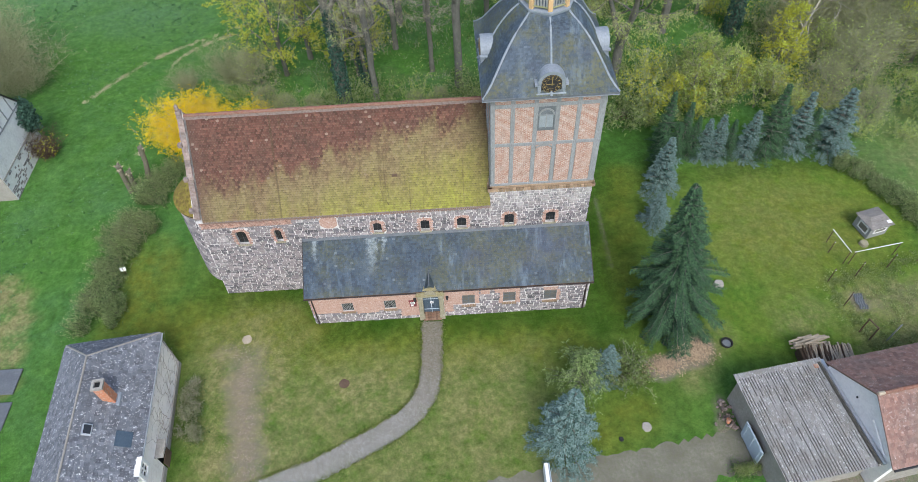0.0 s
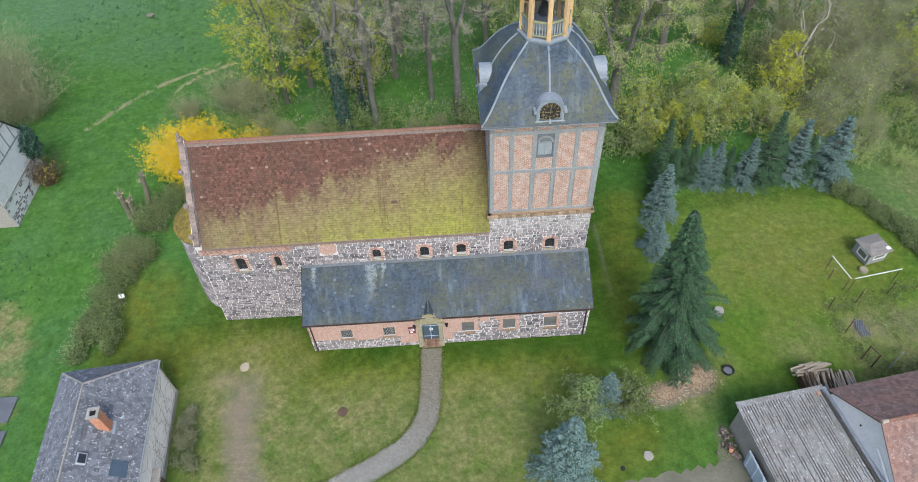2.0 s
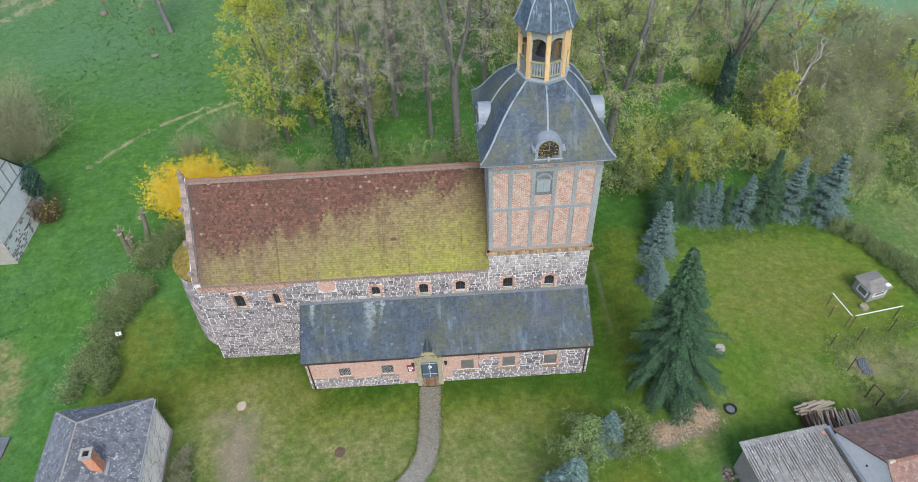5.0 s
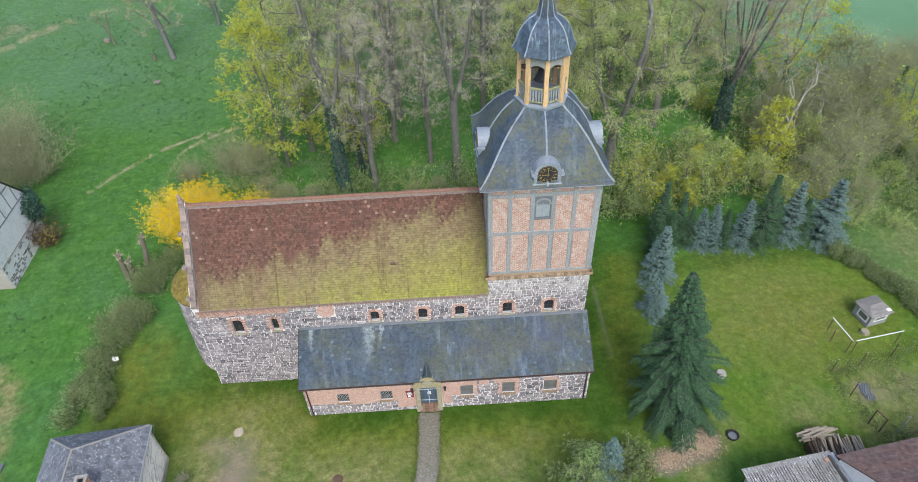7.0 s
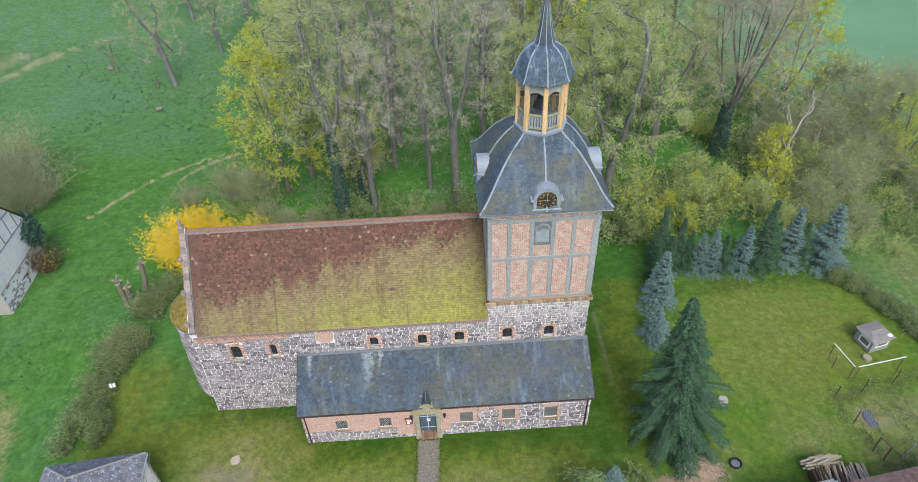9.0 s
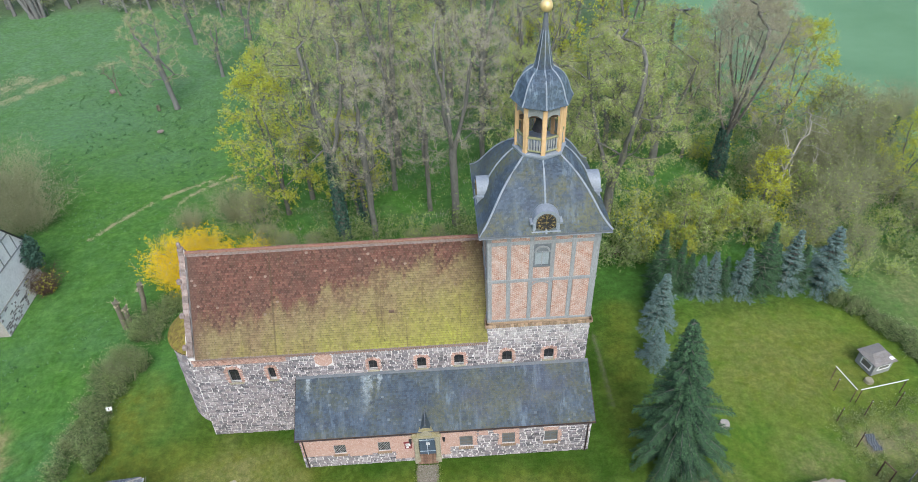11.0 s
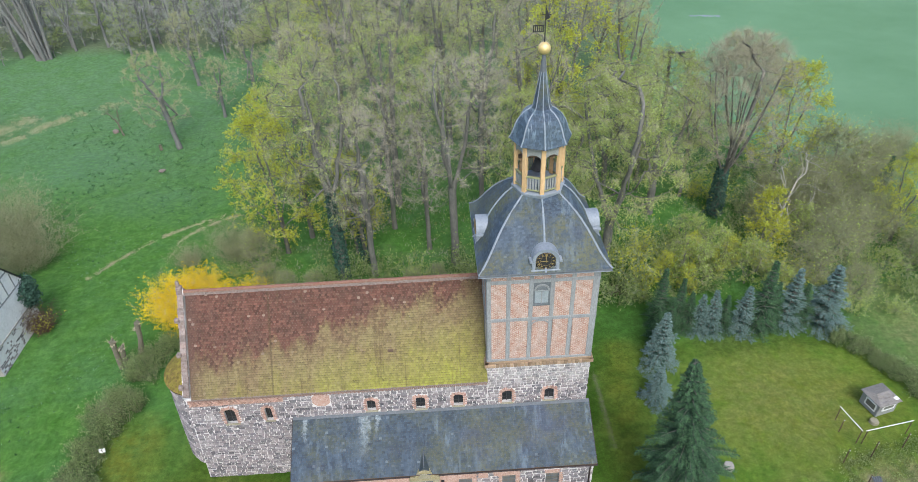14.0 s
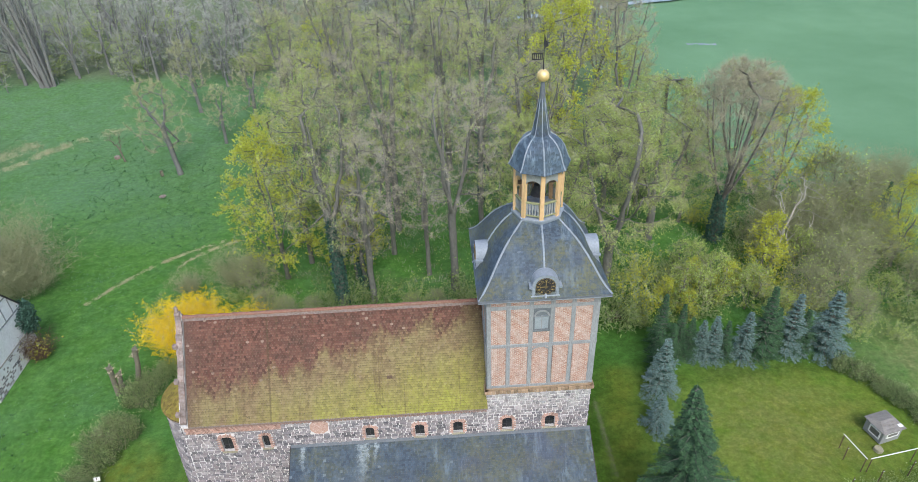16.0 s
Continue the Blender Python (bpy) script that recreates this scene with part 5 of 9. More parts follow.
for s in range(4):
    m = pose(TX, TY, 0, 0, 0, 90 * s)
    for i in range(30):
        x = -TH - 0.16 + i * (2 * TH + 0.32) / 30
        g.box((x, -TH - 0.18, 9.75), (x + 0.21, -TH + 0.1, 10.0), 0.015, m)
    g.box((-TH - 0.1, -TH - 0.1, 10.0), (TH + 0.1, -TH + 0.12, 10.2), 0.03, m)
part("tower_ledge", g, "ledge", church, "mossy brick ledge")

POSTS = [-3.22, -2.05, -0.70, 0.58, 1.82, 3.10]
PW = 0.13
Z0, ZM, ZT, ZE = 10.22, 13.72, 16.72, 17.55
tower_frame = part("tower_core", Geo().box((TX - TH + 0.35, TY - TH + 0.35, 9.7), (TX + TH - 0.35, TY + TH - 0.35, 17.5)), "dark", church)
for s in range(4):
    m = pose(TX, TY, 0, 0, 0, 90 * s)
    infill = "brick" if s % 2 == 0 else "brick_side"
    for i, x in enumerate(POSTS):
        j = rng.uniform(-0.03, 0.03)
        part("timber_post", Geo().box((x - PW + j, -TH - 0.03, Z0), (x + PW + j, -TH + 0.3, ZM - 0.12), 0.015, m), "timber", tower_frame)
        part("timber_post", Geo().box((x - PW, -TH - 0.03, ZM + 0.12), (x + PW, -TH + 0.3, ZT - 0.12), 0.015, m), "timber", tower_frame)
        part("timber_post", Geo().box((x - PW, -TH - 0.03, ZT + 0.13), (x + PW, -TH + 0.3, ZE), 0.015, m), "timber", tower_frame)
    for z, h in ((Z0 + 0.02, 0.12), (ZM, 0.12), (ZT, 0.13)):
        part("timber_rail", Geo().box((-TH - 0.02, -TH - 0.045, z - h), (TH + 0.02, -TH + 0.3, z + h), 0.015, m), "timber", tower_frame)
    for i in range(5):
        a, b = POSTS[i] + PW, POSTS[i + 1] - PW
        for za, zb in ((Z0 + 0.14, ZM - 0.12), (ZM + 0.12, ZT - 0.12), (ZT + 0.13, ZE)):
            if i == 2 and za > ZM and zb < ZT:
                zb = 14.85
            part("brick_panel", Geo().box((a, -TH + 0.01 + rng.uniform(-0.008, 0.012), za), (b, -TH + 0.3, zb), 0.0, m), infill, tower_frame)
    # the louvred window between the middle posts
    a, b = POSTS[2] + PW, POSTS[3] - PW
    c = (a + b) / 2
    r = (b - a) / 2
    win = part("belfry_window", Geo().box((a, -TH - 0.02, 14.85), (a + 0.09, -TH + 0.25, 16.58), 0.01, m).box((b - 0.09, -TH - 0.02, 14.85), (b, -TH + 0.25, 16.58), 0.01, m).box((a - 0.02, -TH - 0.07, 14.8), (b + 0.02, -TH + 0.2, 14.93), 0.01, m), "grey_paint", tower_frame)
    arch = [(c + (r - 0.02) * math.cos(t), 15.95 + (r - 0.02) * 0.95 * math.sin(t)) for t in (math.pi * k / 10 for k in range(11))]
    inner = [(c + (r - 0.12) * math.cos(t), 15.95 + (r - 0.12) * 0.95 * math.sin(t)) for t in (math.pi * k / 10 for k in range(11))]
    fn = lambda d: (lambda u, v: m @ Vector((u, -TH + d, v)))
    part("window_spandrel", Geo().ring([(a, 15.95), (a, 16.6), (b, 16.6), (b, 15.95)], [(a + 0.001, 15.951), (a + 0.001, 15.952), (b - 0.001, 15.952), (b - 0.001, 15.951)], fn(0.02), fn(0.05)).prism([(a, 15.9), (b, 15.9), (b, 16.6), (a, 16.6)], fn(0.06), fn(0.2)), "grey_paint", win)
    part("window_arch", Geo().ring(arch + [(c, 15.93)], inner + [(c, 15.94)], fn(-0.05), fn(0.08)), "timber", win)
    for sx in (-1, 1):
        x0, x1 = (a + 0.1, c - 0.035) if sx < 0 else (c + 0.035, b - 0.1)
        sh = part("shutter", Geo().box((x0, -TH + 0.03, 14.94), (x1, -TH + 0.09, 15.98), 0.01, m), "shutter", win)
        for k in range(3):
            u = x0 + (k + 0.5) * (x1 - x0) / 3
            part("batten", Geo().box((u - 0.06, -TH + 0.005, 14.97), (u + 0.06, -TH + 0.04, 15.95), 0.008, m), "shutter", sh)
    part("mullion", Geo().box((c - 0.035, -TH - 0.01, 14.93), (c + 0.035, -TH + 0.1, 16.0), 0.01, m), "timber", win)
    # shallow timber arch under the middle rail
    lo = [(c + r * math.cos(t), 13.18 + 0.32 * math.sin(t)) for t in (math.pi * k / 10 for k in range(11))]
    hi = [(c + r * math.cos(t), 13.34 + 0.25 * math.sin(t)) for t in (math.pi * k / 10 for k in range(11))]
    part("timber_arch", Geo().loft([[fn(-0.02)(*p) for p in lo], [fn(-0.02)(*p) for p in hi], [fn(0.1)(*p) for p in hi], [fn(0.1)(*p) for p in lo]], cap=False, closed=False), "timber", tower_frame)

# bell-shaped slated hood: corner hips and a seam in the middle of each face
HOOD = [(3.86, 17.55), (3.84, 17.72), (3.56, 17.98), (3.30, 18.32), (3.05, 18.75), (2.82, 19.20), (2.58, 19.65), (2.35, 20.05), (2.08, 20.46), (1.82, 20.80), (1.55, 21.08), (1.30, 21.28)]


def hood_ring(h, z, t):
    """Eight points: the corners draw in to an octagon towards the top."""
    out = []
    for k in range(8):
        a = math.radians(45 * k)
        if k % 2 == 0:
            r = h + 0.14 * math.sin(math.pi * t)
        else:
            r = h * math.sqrt(2) * (1 - t ** 4) + max(1.5, h) * t ** 4
        out.append(Vector((TX + r * math.cos(a), TY + r * math.sin(a), z)))
    return out


hood_rings = [hood_ring(h, z, i / (len(HOOD) - 1)) for i, (h, z) in enumerate(HOOD)]
hood = part("tower_hood", Geo().loft([[p + Vector((0, 0, -0.03)) for p in r] for r in hood_rings]), "dull_lead", church, "bell-shaped slated tower hood")


def slate_loft(rings, height, width, rng, lift=0.02):
    """Slates in rows over a lofted roof."""
    g = Geo()
    n = len(rings[0])
    for k in range(n):
        a, b = [r[k] for r in rings], [r[(k + 1) % n] for r in rings]
        lens = [0]
        for i in range(len(a) - 1):
            lens.append(lens[-1] + (((a[i + 1] + b[i + 1]) - (a[i] + b[i])) / 2).length)

        def at(s, f):
            s = min(max(s, 0), lens[-1] - 1e-6)
            i = next(i for i in range(len(lens) - 1) if s <= lens[i + 1] + 1e-9)
            q = (s - lens[i]) / (lens[i + 1] - lens[i])
            return a[i].lerp(a[i + 1], q).lerp(b[i].lerp(b[i + 1], q), f)

        rows = int(lens[-1] / height)
        for r in range(rows + 1):
            s0, s1 = r * height, min((r + 1.3) * height, lens[-1])
            wide = (at(s0, 0) - at(s0, 1)).length
            cnt = max(1, round(wide / width))
            off = 0.5 * (r % 2)
            for c in range(cnt + 1):
                f0, f1 = max(0, (c - off) / cnt), min(1, (c - off + 0.97) / cnt)
                if f1 - f0 < 0.1 / cnt:
                    continue
                p = [at(s0, f0), at(s0, f1), at(s1, f1), at(s1, f0)]
                nv = (p[1] - p[0]).cross(p[3] - p[0])
                if nv.length < 1e-8:
                    continue
                nv.normalize()
                if nv.z < 0 and abs(nv.z) > 0.05:
                    nv = -nv
                l0 = lift + rng.uniform(0, 0.015)
                q = [p[0] + nv * l0, p[1] + nv * l0, p[2] + nv * 0.003, p[3] + nv * 0.003]
                g.add(q + [p[0], p[1]], [(0, 1, 2, 3), (0, 4, 5, 1)])
    return g


tagged(part("hood_slate_covering", slate_loft(hood_rings[1:], 0.125, 0.17, rng), "hood_slate", hood, "grey-blue slates with patches of moss"), kind="stuff")
for k in range(8):
    pts = [r[k] + (r[k] - Vector((TX, TY, r[k].z))).normalized() * 0.02 + Vector((0, 0, 0.02)) for r in hood_rings[1:]]
    part("lead_hip", Geo().tube(pts, [0.062] * len(pts), 6), "lead", hood, "pale lead roll")
for k in range(8):
    a, b = hood_rings[0][k], hood_rings[0][(k + 1) % 8]
    part("eaves_board", Geo().tube([a, b], [0.025, 0.025], 4), "lead", hood)


def clock_dormer(m):
    """An arched lead-clad dormer with a clock, facing -y at the tower's hood."""
    w, zc, yf = 0.72, 18.46, -3.70
    fn = lambda y: (lambda u, v: m @ Vector((u, y, v)))
    out = [(-w, 17.85), (-w, zc)] + [(w * math.cos(math.pi - t), zc + w * 0.98 * math.sin(t)) for t in (math.pi * k / 14 for k in range(1, 14))] + [(w, zc), (w, 17.85)]
    inn = [(u * 0.8, (v - zc) * 0.8 + zc if v > zc else max(v, 17.91)) for u, v in out]
    ob = part("clock_dormer", Geo().ring(out, inn, fn(yf), fn(yf + 0.12)).prism([(u * 0.97, v) for u, v in out], fn(yf + 0.12), fn(yf + 1.9)), "lead", hood, "arched lead-clad clock dormer")
    big = [(u * 1.1, (v - zc) * 1.1 + zc if v > zc else v) for u, v in out[1:-1]]
    sml = [(u * 0.97, (v - zc) * 0.97 + zc if v > zc else v) for u, v in out[1:-1]]
    g = Geo()
    g.loft([[fn(yf - 0.03)(*p) for p in sml], [fn(yf - 0.03)(*p) for p in big], [fn(yf + 1.5)(*p) for p in big], [fn(yf + 1.5)(*p) for p in sml]], cap=False, closed=False)
    part("dormer_hood", g, "lead", ob)
    for sx in (-1, 1):
        part("dormer_ear", Geo().box((sx * 0.76, yf - 0.10, zc - 0.12), (sx * 0.94, yf + 0.4, zc + 0.04), 0.02, m), "lead", ob)
        part("dormer_pilaster", Geo().box((sx * 0.62, yf - 0.05, 17.83), (sx * 0.78, yf + 0.3, zc - 0.14), 0.02, m), "lead", ob)
    part("dormer_sill", Geo().box((-0.84, yf - 0.12, 17.74), (0.84, yf + 0.3, 17.86), 0.02, m), "lead", ob)
    part("dormer_panel", Geo().prism([(u * 0.82, v) for u, v in out], fn(yf + 0.05), fn(yf + 0.11)), "dark", ob)
    face = part("clock_face", Geo().prism([(0.56 * math.cos(t), zc + 0.56 * math.sin(t)) for t in (2 * math.pi * k / 32 for k in range(32))], fn(yf - 0.05), fn(yf + 0.06)), "iron", ob, "black clock face with gilt numerals")
    circle = lambda r: [(r * math.cos(t), zc + r * math.sin(t)) for t in (2 * math.pi * k / 32 for k in range(32))]
    part("gilt_ring", Geo().ring(circle(0.56), circle(0.55), fn(yf - 0.06), fn(yf - 0.04)), "dull_gold", face)
    part("gilt_ring", Geo().ring(circle(0.33), circle(0.322), fn(yf - 0.06), fn(yf - 0.04)), "dull_gold", face)
    roman = ["XII", "I", "II", "III", "IIII", "V", "VI", "VII", "VIII", "IX", "X", "XI"]
    for h, txt in enumerate(roman):
        t = math.radians(-30 * h)
        cu = bpy.data.curves.new("numeral", "FONT")
        cu.body, cu.size, cu.align_x, cu.align_y, cu.extrude = txt, 0.16, "CENTER", "CENTER", 0.006
        cu.space_character = 0.82
        cu.offset = 0.001
        tmp = bpy.data.objects.new("numeral", cu)
        me = bpy.data.meshes.new_from_object(tmp)
        bpy.data.objects.remove(tmp)
        me.materials.clear()
        me.materials.append(MAT["dull_gold"])
        me.transform(m @ pose(0, yf - 0.058, zc, 90, 0, 0) @ pose(0, 0, 0, 0, 0, math.degrees(t)) @ pose(0, 0.43, 0))
        o = new("numeral", me)
        o.parent = face
    for ang, ln, wd in ((0, 0.44, 0.018), (90, 0.32, 0.022)):
        hm = m @ pose(0, yf - 0.08, zc, 0, -ang, 0)
        part("clock_pointer", Geo().box((-wd, -0.01, -0.12), (wd, 0.01, ln), 0.006, hm), "dull_gold", face)
    return ob


for s in range(4):
    clock_dormer(pose(TX, TY, 0, 0, 0, 90 * s))

# lantern
LZ0, LZ1 = 21.38, 24.55


def octa(r, z, turn=0.0):
    return [Vector((TX + r * math.cos(math.radians(45 * k + turn)), TY + r * math.sin(math.radians(45 * k + turn)), z)) for k in range(8)]


lantern = part("lantern_floor", Geo().loft([octa(1.50, 21.15), octa(1.58, 21.32), octa(1.58, 21.42), octa(1.38, 21.46)]), "lead", church, "octagonal open lantern on a lead base")
part("lantern_ceiling", Geo().loft([octa(1.34, 24.42), octa(1.34, 24.55)]), "brown_wood", lantern)
bell = part("bell", Geo().loft([[Vector((TX + r * math.cos(2 * math.pi * k / 20), TY + r * math.sin(2 * math.pi * k / 20), z)) for k in range(20)] for r, z in ((0.46, 22.35), (0.42, 22.45), (0.30, 22.75), (0.25, 23.0), (0.12, 23.1))]), "iron", lantern)
part("bell_yoke", Geo().box((TX - 1.2, TY - 0.09, 23.1), (TX + 1.2, TY + 0.09, 23.32), 0.02), "brown_wood", lantern)
LR = 1.36
for k in range(8):
    a0, a1 = math.radians(45 * k), math.radians(45 * k + 45)
    m = pose(TX + LR * math.cos(a0), TY + LR * math.sin(a0), 0, 0, 0, 45 * k)
    part("lantern_post", Geo().box((-0.12, -0.125, 21.42), (0.10, 0.125, LZ1), 0.02, m), "orange_wood", lantern, "light orange larch post")
    mid = (a0 + a1) / 2
    dist, hw = LR * math.cos(math.radians(22.5)), LR * math.sin(math.radians(22.5)) - 0.11
    m = pose(TX + dist * math.cos(mid), TY + dist * math.sin(mid), 0, 0, 0, math.degrees(mid) + 90)
    fn = lambda d: (lambda u, v: m @ Vector((u, d, v)))
    top = [(-hw + 2 * hw * i / 10, 24.5) for i in range(11)]
    low = [(-hw + 2 * hw * i / 10, 23.62 + 0.24 * math.sin(math.pi * i / 10) ** 0.6) for i in range(11)]
    part("arched_board", Geo().loft([[fn(-0.05)(*p) for p in top], [fn(-0.05)(*p) for p in low], [fn(0.0)(*p) for p in low], [fn(0.0)(*p) for p in top]], cap=False, closed=False), "pale_board", lantern, "pale arched board")
    rail = part("balustrade_rail", Geo().box((-hw, -0.07, 22.38), (hw, 0.05, 22.50), 0.015, m), "green_rail", lantern)
    part("foot_rail", Geo().box((-hw, -0.06, 21.56), (hw, 0.04, 21.66), 0.015, m), "green_rail", lantern)
    for i in range(5):
        u = -hw + 2 * hw * (i + 0.5) / 5
        outline = [(u - 0.055, 21.66), (u + 0.055, 21.66), (u + 0.03, 21.85), (u + 0.055, 22.05), (u + 0.03, 22.38), (u - 0.03, 22.38), (u - 0.055, 22.05), (u - 0.03, 21.85)]
        part("baluster", Geo().prism(outline, fn(-0.03), fn(0.01)), "pale_board", rail)
DOME = [(1.62, 24.40), (1.76, 24.42), (1.66, 24.58), (1.55, 24.80), (1.46, 25.10), (1.33, 25.42), (1.12, 25.75), (0.85, 26.00), (0.55, 26.18)]
dome_rings = [octa(r, z) for r, z in DOME]
dome = part("lantern_dome", Geo().loft([[p + Vector((0, 0, -0.02)) for p in r] for r in dome_rings]), "dark", church, "slated onion-shaped lantern dome")
tagged(part("dome_slate_covering", slate_loft(dome_rings[1:], 0.13, 0.17, rng, 0.015), "dome_slate", dome), kind="stuff")
SPIRE = [(0.56, 26.16), (0.48, 26.35), (0.34, 27.05), (0.24, 27.65), (0.165, 28.2)]
spire_rings = [octa(r, z) for r, z in SPIRE]
tagged(part("spire_slates", slate_loft(spire_rings, 0.15, 0.15, rng, 0.012), "hood_slate", dome), kind="stuff")
spire = part("spire", Geo().loft([[p * 1.0 for p in octa(r - 0.02, z)] for r, z in SPIRE]), "dark", dome)
for k in range(8):
    part("lead_hip", Geo().tube([r[k] for r in dome_rings[1:]], [0.045] * (len(dome_rings) - 1), 6), "lead", dome, "pale lead roll")
    part("lead_hip", Geo().tube([r[k] for r in spire_rings], [0.03] * len(spire_rings), 5), "lead", dome, "pale lead roll")
part("spire_shaft", Geo().tube([(TX, TY, 28.15), (TX, TY, 28.3), (TX, TY, 29.15)], [0.19, 0.16, 0.10], 10), "dull_lead", dome)
ball = [(0.33 * math.sin(math.pi * k / 12) * (1.0 if k < 12 else 1), 29.42 - 0.33 * math.cos(math.pi * k / 12)) for k in range(1, 12)]
part("gilt_ball", Geo().loft([[(TX + r * math.cos(2 * math.pi * i / 18), TY + r * math.sin(2 * math.pi * i / 18), z) for i in range(18)] for r, z in ball]), "gold", dome, "gilt ball with dents", smooth=True)
vane = part("vane_rod", Geo().tube([(TX, TY, 29.7), (TX, TY, 31.6)], [0.035, 0.018], 6).box((TX - 0.28, TY - 0.015, 31.1), (TX + 0.28, TY + 0.015, 31.14)), "iron", dome)
part("vane_flag", Geo().ring([(-0.62, 30.26), (-0.06, 30.26), (-0.06, 30.62), (-0.62, 30.62)], [(-0.57, 30.31), (-0.11, 30.31), (-0.11, 30.57), (-0.57, 30.57)], lambda u, v: (TX + u, TY - 0.012, v), lambda u, v: (TX + u, TY + 0.012, v)), "iron", vane)
for i in range(4):
    part("vane_bar", Geo().box((TX - 0.53 + i * 0.11, TY - 0.008, 30.32), (TX - 0.47 + i * 0.11, TY + 0.008, 30.56)), "iron", vane)
part("vane_pennant", Geo().prism([(0.0, 30.85), (0.22, 30.95), (0.0, 31.5)], lambda u, v: (TX + u, TY - 0.01, v), lambda u, v: (TX + u, TY + 0.01, v)), "iron", vane)


# small arched windows in nave and tower
def arched_window(x, z, w, h, parent, wall_y):
    """A deep reveal with a ragged ring of red bricks in pale mortar round a dark leaded pane."""
    cx, r = x + w / 2, w / 2
    zs = z + h - r * 0.55
    e = 0.24
    wr = random.Random(int(x * 100))
    arcs = [math.pi * k / 14 for k in range(1, 14)]
    out = [(x - e, z - 0.04), (x - e, zs)] + [(cx + (r + e) * math.cos(math.pi - t), zs + (r * 0.55 + e) * math.sin(t)) for t in arcs] + [(x + w + e, zs), (x + w + e, z - 0.04)]
    inn = [(x, z), (x, zs)] + [(cx + r * math.cos(math.pi - t), zs + r * 0.55 * math.sin(t)) for t in arcs] + [(x + w, zs), (x + w, z)]
    win = part("window_surround", Geo().ring(out, inn, front_at(wall_y - 0.045), front_at(wall_y + 0.06)), "mortar", parent, "red brick window arch in pale mortar")
    l = lambda a, b, f: (a[0] + (b[0] - a[0]) * f, a[1] + (b[1] - a[1]) * f)
    last = len(out) - 2
    for k in range(1, last):
        far = wr.uniform(0.75, 1.12)
        p0, p1, q0, q1 = l(inn[k], out[k], far), l(inn[k + 1], out[k + 1], far), inn[k], inn[k + 1]
        poly = [l(p0, p1, 0.10), l(p0, p1, 0.90), l(q0, q1, 0.86), l(q0, q1, 0.14)]
        part("brick", Geo().prism(poly, front_at(wall_y - 0.085 - wr.uniform(0, 0.02)), front_at(wall_y)), "plain_brick", win)
    n = max(4, int((zs - z) / 0.095))
    for side, x0 in ((-1, x), (1, x + w)):
        for i in range(n):
            reach = (0.26 if i % 2 else 0.15) * wr.uniform(0.85, 1.15)
            xa, xb = sorted((x0 + side * 0.004, x0 + side * reach))
            part("brick", Geo().box((xa, wall_y - 0.085 - wr.uniform(0, 0.015), z + i * (zs - z) / n + 0.009), (xb, wall_y, z + (i + 1) * (zs - z) / n - 0.009)), "plain_brick", win)
    part("window_sill", Geo().box((x - 0.12, wall_y - 0.13, z - 0.14), (x + w + 0.12, wall_y + 0.14, z - 0.008), 0.02), "sandstone", win)
    part("window_pane", Geo().box((x, wall_y + 0.15, z - 0.005), (x + w, wall_y + 0.19, z + h)), "glass", win)
    part("glazing_bar", Geo().box((cx - 0.015, wall_y + 0.12, z), (cx + 0.015, wall_y + 0.145, z + h)), "iron", win)
    for k in (1, 2):
        part("glazing_bar", Geo().box((x, wall_y + 0.12, z + h * k / 3 - 0.012), (x + w, wall_y + 0.145, z + h * k / 3 + 0.012)), "iron", win)


for w in NAVE_WINDOWS:
    arched_window(*w, nave_wall, FRONT)
for w in TOWER_WINDOWS:
    arched_window(*w, tower_base, FRONT)

# porch
PL, PR, PZ = 0.05, 19.98, 3.62
DOOR = (8.10, 0.0, 9.25, 2.75)
PORCH_WINDOWS = [(2.28, 1.45, 0.82, 1.02), (5.30, 1.45, 0.84, 1.06), (10.92, 1.36, 0.90, 1.22), (13.86, 1.40, 0.90, 1.20), (16.80, 1.36, 0.92, 1.20)]
g = Geo()
wall_cells(g, PL, PR, 0, PZ, [DOOR] + [hole(w) for w in PORCH_WINDOWS], front_at(0.0), front_at(0.5))
for x in (PL, PR - 0.5):
    g.prism([(0.5, 0), (FRONT, 0), (FRONT, 5.62), (0.5, 3.95), (0.5, 0.01)], lambda u, v: (x, u, v), lambda u, v: (x + 0.5, u, v))
porch_wall = part("porch_wall", g, "mortar", church, "long low porch wall of pink brick and field stone")
# brick facing: the upper band in the east, all but the foot beside the door, and patches in the west
facing = []
facing += [(PL + 0.02, 1.30, 7.75, 3.60), (3.2, 1.05, 4.9, 1.30), (6.4, 0.35, 7.75, 1.30), (9.6, 1.45, 12.2, 3.60), (12.2, 2.55, 12.9, 3.60), (9.6, 0.5, 10.3, 1.45), (13.2, 2.65, 15.1, 3.60), (13.55, 1.25, 13.86, 2.65), (14.76, 1.25, 15.1, 2.65), (16.7, 2.60, 17.8, 2.95), (17.72, 1.25, 18.0, 2.6)]
